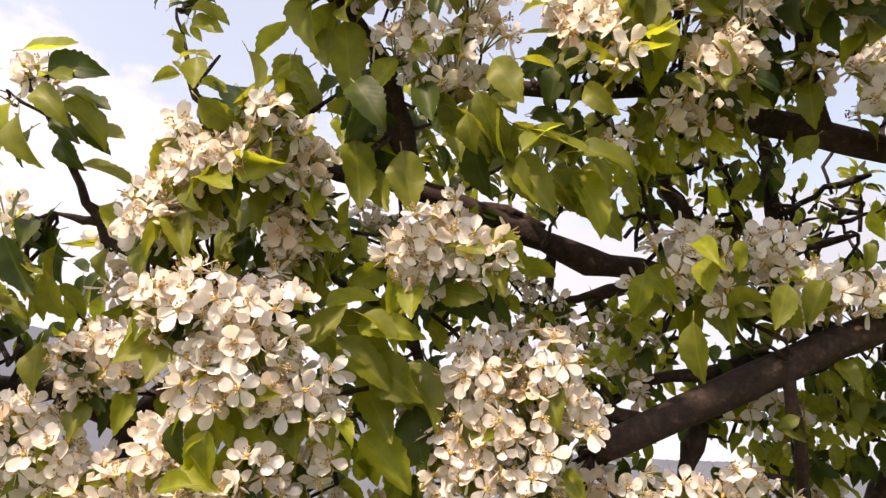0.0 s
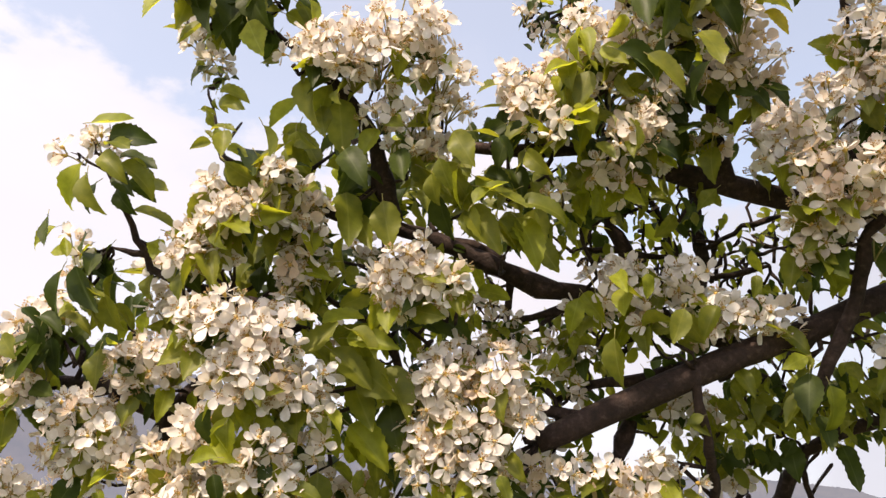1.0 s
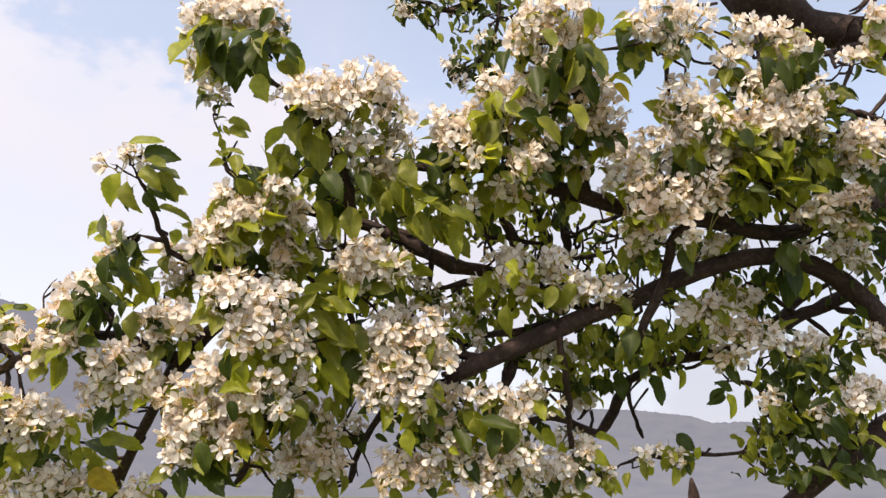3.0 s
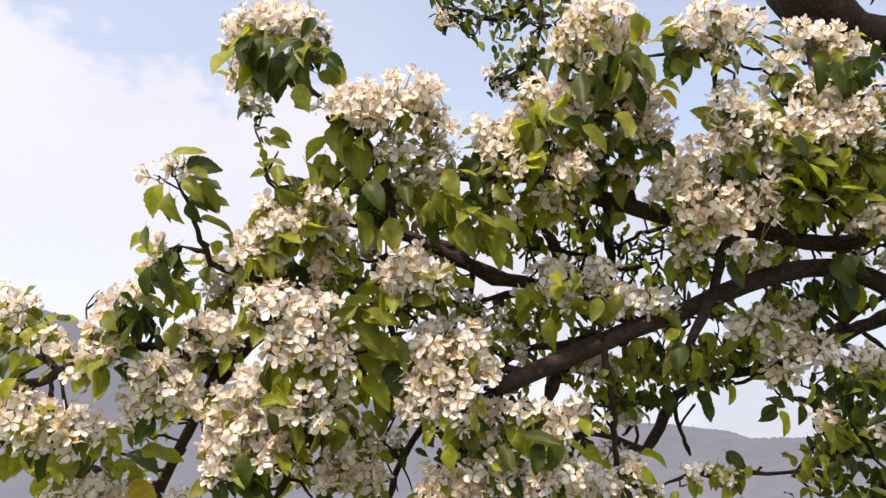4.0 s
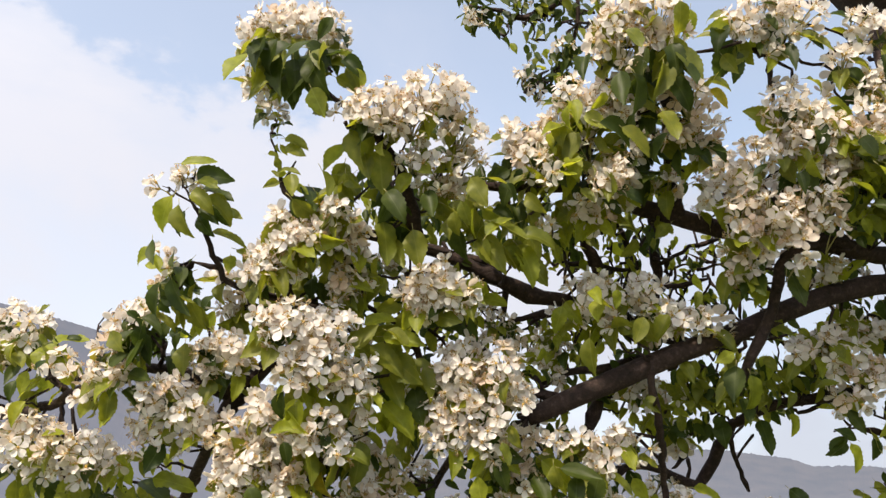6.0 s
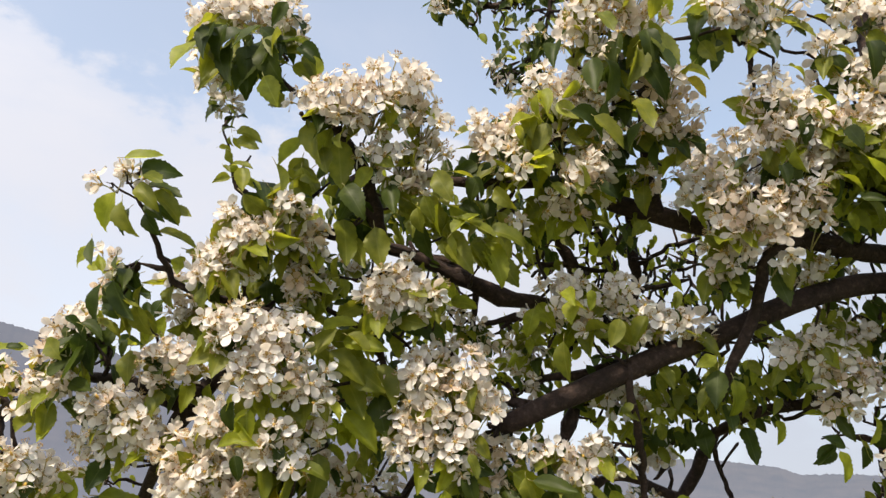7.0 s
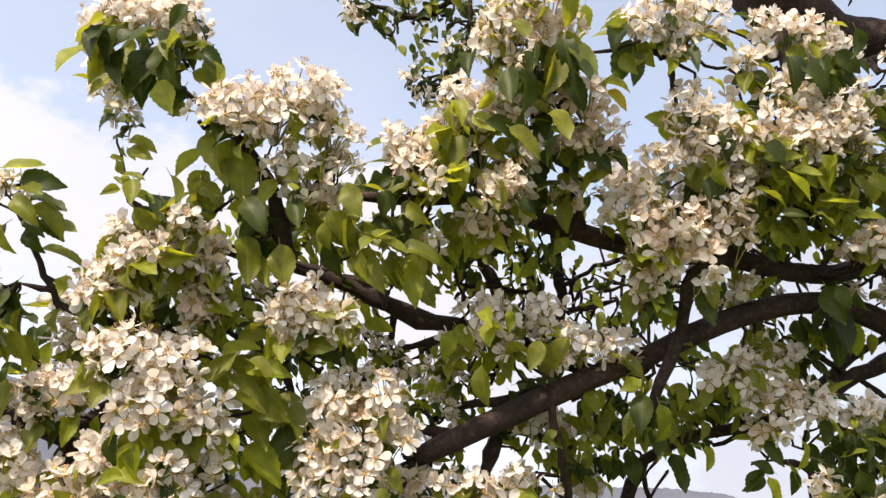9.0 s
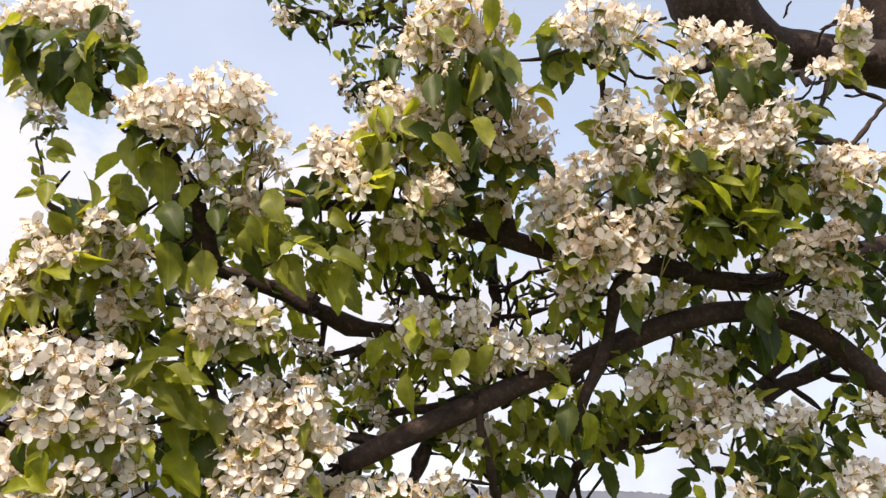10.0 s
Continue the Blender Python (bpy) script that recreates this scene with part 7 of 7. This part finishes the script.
spray(0.196, 0.995, 1.968, 0.009, 0.008, 4, 60, 0.015, YOUNG, 0.010)
branch("twig", [(0.138, 1.043, 1.920, 0.0020), (0.145, 1.037, 1.941, 0.0016), (0.163, 1.033, 1.961, 0.0013)])
branch("twig", [(0.160, 1.019, 1.915, 0.0025), (0.153, 1.009, 1.941, 0.0016), (0.151, 1.003, 1.959, 0.0013)])
spray(0.151, 1.003, 1.959, 0.009, 0.008, 4, 60, 0.015, YOUNG, 0.010)
branch("twig", [(0.065, 1.035, 1.939, 0.0022), (0.078, 1.030, 1.956, 0.0016), (0.079, 1.023, 1.975, 0.0013)])
branch("twig", [(0.194, 1.026, 1.920, 0.0024), (0.191, 1.017, 1.949, 0.0016), (0.180, 1.008, 1.969, 0.0013)])
spray(0.180, 1.008, 1.969, 0.010, 0.008, 4, 60, 0.015, YOUNG, 0.010)
branch("twig", [(0.272, 1.068, 1.914, 0.0026), (0.264, 1.060, 1.932, 0.0016), (0.257, 1.057, 1.939, 0.0013)])
branch("twig", [(0.215, 1.053, 1.929, 0.0022), (0.221, 1.048, 1.946, 0.0016), (0.231, 1.046, 1.955, 0.0013)])
spray(0.231, 1.046, 1.955, 0.010, 0.008, 4, 60, 0.015, YOUNG, 0.010)
branch("twig", [(0.188, 1.015, 1.914, 0.0020), (0.178, 1.010, 1.926, 0.0016), (0.179, 1.007, 1.935, 0.0013)])
branch("twig", [(0.204, 1.031, 1.932, 0.0018), (0.206, 1.028, 1.943, 0.0016), (0.203, 1.023, 1.956, 0.0013)])
spray(0.203, 1.023, 1.956, 0.010, 0.008, 4, 60, 0.015, YOUNG, 0.010)
spray(0.108, 0.940, 1.980, 0.025, 0.019, 10, 80, 0.027, GREEN, 0.020)
spray(0.034, 0.947, 1.942, 0.025, 0.019, 10, 80, 0.027, GREEN, 0.020)
spray(0.078, 0.942, 1.964, 0.025, 0.019, 10, 80, 0.027, GREEN, 0.020)
spray(0.185, 0.940, 2.013, 0.026, 0.020, 10, 80, 0.027, GREEN, 0.020)
spray(0.107, 0.917, 2.027, 0.025, 0.019, 10, 80, 0.027, GREEN, 0.020)
spray(-0.238, 0.740, 2.068, 0.031, 0.017, 12, 86, 0.046, DARK_SHADED)
spray(-0.262, 0.746, 2.072, 0.019, 0.017, 8, 92, 0.043, GREEN)
spray(-0.212, 0.740, 2.061, 0.016, 0.015, 6, 70, 0.037, GREEN)
spray(0.398, 0.916, 2.011, 0.023, 0.018, 10, 85, 0.027, DARK_SHADED)
spray(0.460, 0.935, 1.999, 0.023, 0.018, 10, 85, 0.027, DARK_SHADED)
spray(0.406, 0.949, 1.950, 0.023, 0.018, 10, 85, 0.027, DARK_SHADED)
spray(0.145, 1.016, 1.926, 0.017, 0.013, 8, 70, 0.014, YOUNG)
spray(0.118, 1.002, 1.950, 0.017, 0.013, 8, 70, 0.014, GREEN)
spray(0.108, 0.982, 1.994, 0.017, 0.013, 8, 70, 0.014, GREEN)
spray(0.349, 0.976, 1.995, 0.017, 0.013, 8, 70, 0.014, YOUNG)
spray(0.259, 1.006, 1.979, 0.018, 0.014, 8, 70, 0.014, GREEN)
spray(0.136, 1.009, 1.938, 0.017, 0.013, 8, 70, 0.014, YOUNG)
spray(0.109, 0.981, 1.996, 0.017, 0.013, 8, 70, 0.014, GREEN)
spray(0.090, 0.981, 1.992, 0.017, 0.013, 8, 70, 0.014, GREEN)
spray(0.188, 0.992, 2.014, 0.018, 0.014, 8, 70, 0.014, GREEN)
spray(0.367, 0.943, 1.955, 0.021, 0.015, 9, 85, 0.025, DARK_SHADED)
spray(0.406, 0.936, 1.979, 0.021, 0.015, 9, 85, 0.025, DARK_SHADED)
spray(0.341, 0.929, 1.976, 0.021, 0.015, 9, 85, 0.025, DARK_SHADED)
spray(0.574, 0.958, 2.009, 0.022, 0.016, 9, 85, 0.026, DARK_SHADED)
spray(-0.324, 0.745, 1.944, 0.000, 0.000, 1, 30, 0.034, GREEN, 0.000)
spray(-0.327, 0.741, 1.930, 0.000, 0.000, 1, 40, 0.035, GREEN, 0.000)
spray(-0.318, 0.762, 1.939, 0.000, 0.000, 1, 15, 0.032, GREEN, 0.000)
spray(-0.323, 0.759, 1.923, 0.000, 0.000, 1, 50, 0.031, DARK_SHADED, 0.000)
spray(-0.345, 0.769, 1.920, 0.000, 0.000, 1, 100, 0.030, DARK_SHADED, 0.000)
spray(-0.719, 0.990, 1.713, 0.018, 0.021, 9, 85, 0.030, GREEN)
spray(-0.692, 0.944, 1.765, 0.018, 0.010, 6, 20, 0.030, DARK_SHADED)
blossoms(-0.630, 0.912, 1.760, 0.013, 3)
blossoms(-0.703, 0.928, 1.859, 0.022, 6)
blossoms(-0.674, 0.925, 1.843, 0.018, 5)
blossoms(-0.730, 0.928, 1.836, 0.022, 6)
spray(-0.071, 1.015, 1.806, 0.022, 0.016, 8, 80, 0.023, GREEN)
spray(0.158, 1.024, 1.850, 0.022, 0.017, 8, 80, 0.024, DARK_SHADED)
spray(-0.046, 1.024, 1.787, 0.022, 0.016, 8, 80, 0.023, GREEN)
spray(0.245, 1.037, 1.846, 0.022, 0.017, 8, 80, 0.024, DARK_SHADED)
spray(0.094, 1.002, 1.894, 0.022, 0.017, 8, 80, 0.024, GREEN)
spray(-0.150, 0.995, 1.865, 0.022, 0.017, 8, 80, 0.023, DARK_SHADED)
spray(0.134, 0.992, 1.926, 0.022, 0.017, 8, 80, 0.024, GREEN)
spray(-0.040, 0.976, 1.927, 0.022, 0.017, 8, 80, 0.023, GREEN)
spray(0.349, 1.093, 1.811, 0.023, 0.018, 8, 80, 0.025, DARK_SHADED)
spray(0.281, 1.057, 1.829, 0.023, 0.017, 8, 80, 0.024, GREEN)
spray(-0.135, 0.992, 1.873, 0.022, 0.017, 8, 80, 0.023, DARK_SHADED)
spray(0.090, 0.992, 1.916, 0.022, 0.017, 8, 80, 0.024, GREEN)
spray(0.322, 1.046, 1.878, 0.023, 0.018, 8, 80, 0.024, DARK_SHADED)
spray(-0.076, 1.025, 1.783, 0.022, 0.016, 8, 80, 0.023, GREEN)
spray(-0.090, 1.033, 1.763, 0.022, 0.016, 8, 80, 0.023, DARK_SHADED)
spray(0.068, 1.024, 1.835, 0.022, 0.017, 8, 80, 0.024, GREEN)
spray(0.014, 1.011, 1.845, 0.022, 0.017, 8, 80, 0.023, DARK_SHADED)
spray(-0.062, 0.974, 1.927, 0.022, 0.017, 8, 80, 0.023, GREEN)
spray(0.276, 1.024, 1.900, 0.023, 0.017, 8, 80, 0.024, DARK_SHADED)
spray(0.336, 1.113, 1.782, 0.023, 0.018, 8, 80, 0.025, DARK_SHADED)
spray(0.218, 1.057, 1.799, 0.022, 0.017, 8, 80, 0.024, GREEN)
spray(0.130, 1.041, 1.803, 0.022, 0.017, 8, 80, 0.024, DARK_SHADED)
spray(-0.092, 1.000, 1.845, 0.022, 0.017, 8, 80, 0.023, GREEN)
spray(0.256, 1.019, 1.906, 0.023, 0.017, 8, 80, 0.024, DARK_SHADED)
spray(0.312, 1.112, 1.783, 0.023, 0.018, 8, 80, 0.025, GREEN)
spray(0.046, 1.008, 1.869, 0.022, 0.017, 8, 80, 0.024, DARK_SHADED)
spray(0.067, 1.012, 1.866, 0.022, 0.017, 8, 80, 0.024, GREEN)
spray(0.347, 1.056, 1.877, 0.023, 0.018, 8, 80, 0.025, DARK_SHADED)
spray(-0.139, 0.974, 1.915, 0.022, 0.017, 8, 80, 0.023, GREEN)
spray(0.201, 1.094, 1.759, 0.023, 0.017, 8, 80, 0.024, DARK_SHADED)
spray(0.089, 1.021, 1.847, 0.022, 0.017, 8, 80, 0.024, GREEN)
spray(0.115, 1.042, 1.799, 0.022, 0.017, 8, 80, 0.024, DARK_SHADED)
blossoms(-0.229, 0.768, 1.883, 0.014, 6)
blossoms(-0.210, 0.767, 1.893, 0.012, 5)
blossoms(-0.246, 0.782, 1.862, 0.011, 4)
blossoms(-0.181, 0.782, 1.911, 0.012, 5)
blossoms(-0.185, 0.767, 1.921, 0.010, 4)
blossoms(-0.170, 0.806, 1.899, 0.010, 4)
spray(-0.091, 0.843, 1.840, 0.000, 0.000, 1, 80, 0.019, GOLD, 0.000)
spray(-0.186, 0.822, 1.728, 0.000, 0.000, 1, 95, 0.020, GOLD, 0.000)
spray(-0.203, 0.765, 1.932, 0.000, 0.000, 1, 90, 0.018, GOLD, 0.000)
spray(-0.198, 0.773, 1.928, 0.000, 0.000, 1, 120, 0.014, GOLD, 0.000)
spray(-0.265, 0.819, 1.782, 0.000, 0.000, 1, 30, 0.019, GOLD, 0.000)
spray(0.583, 0.923, 1.990, 0.019, 0.018, 8, 85, 0.028, DARK_SHADED)
spray(0.606, 0.942, 1.964, 0.019, 0.018, 8, 85, 0.028, DARK_SHADED)
spray(0.597, 0.907, 2.034, 0.019, 0.018, 8, 85, 0.028, DARK_SHADED)
spray(0.563, 0.920, 1.992, 0.019, 0.018, 8, 85, 0.028, DARK_SHADED)
spray(0.635, 1.008, 1.934, 0.020, 0.019, 8, 85, 0.030, DARK_SHADED)
spray(0.630, 1.038, 1.887, 0.020, 0.019, 8, 85, 0.030, DARK_SHADED)
spray(0.634, 1.053, 1.843, 0.020, 0.019, 8, 85, 0.030, DARK_SHADED)
blossoms(0.599, 1.023, 1.813, 0.017, 5)
blossoms(0.611, 1.022, 1.798, 0.015, 5)
blossoms(0.559, 0.992, 1.738, 0.017, 6)
blossoms(0.576, 0.987, 1.726, 0.018, 6)
blossoms(0.575, 0.869, 2.038, 0.017, 6)
branch("twig", [(0.419, 1.070, 1.650, 0.0027), (0.432, 1.052, 1.675, 0.0030), (0.445, 1.039, 1.703, 0.0030), (0.462, 1.031, 1.732, 0.0027)])
branch("twig", [(0.465, 1.061, 1.654, 0.0024), (0.486, 1.047, 1.683, 0.0027), (0.506, 1.041, 1.719, 0.0027), (0.527, 1.043, 1.750, 0.0021)])
spray(0.510, 1.021, 1.703, 0.022, 0.026, 9, 85, 0.030, DARK_SHADED)

# unseen crown added above the big limb to shade it
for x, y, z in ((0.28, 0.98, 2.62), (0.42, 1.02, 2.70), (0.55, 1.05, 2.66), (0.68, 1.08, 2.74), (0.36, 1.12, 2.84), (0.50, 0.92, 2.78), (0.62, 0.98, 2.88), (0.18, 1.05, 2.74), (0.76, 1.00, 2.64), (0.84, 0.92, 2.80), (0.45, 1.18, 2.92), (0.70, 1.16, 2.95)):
    spray(x, y, z, 0.06, 0.05, 14, 85, 0.046, DARK_SHADED, inner=True)
# unseen overhanging sprays, set toward the sun to shade the big limb
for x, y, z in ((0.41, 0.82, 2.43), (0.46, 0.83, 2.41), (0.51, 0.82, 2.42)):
    spray(x, y, z, 0.055, 0.06, 22, 85, 0.052, DARK_SHADED, inner=True)
# branches added to carry this unseen crown
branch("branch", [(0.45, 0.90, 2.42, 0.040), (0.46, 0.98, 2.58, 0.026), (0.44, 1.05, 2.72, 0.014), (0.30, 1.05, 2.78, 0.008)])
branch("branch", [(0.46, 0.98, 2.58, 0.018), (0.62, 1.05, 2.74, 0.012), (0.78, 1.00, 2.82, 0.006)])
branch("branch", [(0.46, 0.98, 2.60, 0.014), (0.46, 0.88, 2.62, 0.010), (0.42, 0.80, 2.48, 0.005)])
# unseen bough added above the camera to shade the right-hand side
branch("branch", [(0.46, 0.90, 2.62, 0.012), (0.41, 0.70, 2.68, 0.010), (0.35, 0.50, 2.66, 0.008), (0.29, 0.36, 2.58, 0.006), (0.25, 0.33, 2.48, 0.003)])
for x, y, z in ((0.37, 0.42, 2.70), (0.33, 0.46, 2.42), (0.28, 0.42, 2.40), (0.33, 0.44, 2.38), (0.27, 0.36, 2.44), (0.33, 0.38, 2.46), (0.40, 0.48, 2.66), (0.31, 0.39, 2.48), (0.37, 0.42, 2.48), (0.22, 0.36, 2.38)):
    spray(x, y, z, 0.06, 0.05, 10, 85, 0.048, DARK_SHADED, inner=True)
# twig added to carry the unseen sprays over the limb
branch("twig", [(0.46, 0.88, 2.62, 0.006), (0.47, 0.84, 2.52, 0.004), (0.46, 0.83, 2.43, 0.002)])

# unseen twig and sprays, added only to shade the middle blossom cluster
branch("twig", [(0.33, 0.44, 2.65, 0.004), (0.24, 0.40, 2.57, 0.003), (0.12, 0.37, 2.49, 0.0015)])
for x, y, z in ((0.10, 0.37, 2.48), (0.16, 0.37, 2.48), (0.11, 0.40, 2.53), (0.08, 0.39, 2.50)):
    spray(x, y, z, 0.05, 0.03, 9, 85, 0.044, DARK_SHADED, inner=True)

# leaves behind the middle limb
for x, y, z in ((-0.111, 0.935, 1.967), (-0.128, 0.940, 1.985), (-0.062, 0.955, 1.947), (-0.088, 0.940, 1.990), (-0.181, 0.940, 1.987),
                (-0.170, 0.935, 2.005), (-0.063, 0.945, 2.008), (0.160, 0.965, 2.005), (-0.125, 0.950, 1.962)):
    spray(x, y, z, 0.024, 0.018, 8, 80, 0.026, GREEN, 0.020, True)
for x, y, z in ((0.046, 1.020, 1.755), (0.063, 1.020, 1.814), (0.038, 1.020, 1.835)):
    spray(x, y, z, 0.022, 0.016, 8, 80, 0.025, GREEN, 0.020, True)
# more bloom in the upper clusters
for x, y, z in ((0.408, 0.828, 2.085), (0.440, 0.825, 2.044), (0.398, 0.815, 2.030), (0.455, 0.835, 2.030), (0.366, 0.830, 2.020),
                (0.320, 0.815, 2.045), (0.345, 0.825, 2.036), (0.474, 0.835, 2.070)):
    blossoms(x, y, z, 0.020, 6)

# the leaves inside the crown, with the unseen shading sprays
verts, faces, slots, skins = [], [], [], [GREEN, DARK_SHADED, YOUNG, GOLD, STALK]
for me, m in INNER:
    start = len(verts)
    verts.extend(m @ v.co for v in me.vertices)
    for p in me.polygons:
        faces.append([start + v for v in p.vertices])
        slots.append(skins.index(me.materials[p.material_index]))
inner = bpy.data.meshes.new("inner_foliage")
inner.from_pydata(verts, [], faces)
for m in skins:
    inner.materials.append(m)
inner.polygons.foreach_set("material_index", slots)
inner.polygons.foreach_set("use_smooth", [True] * len(faces))
tagged(under_tree(new("inner_foliage", inner)), kind="stuff")
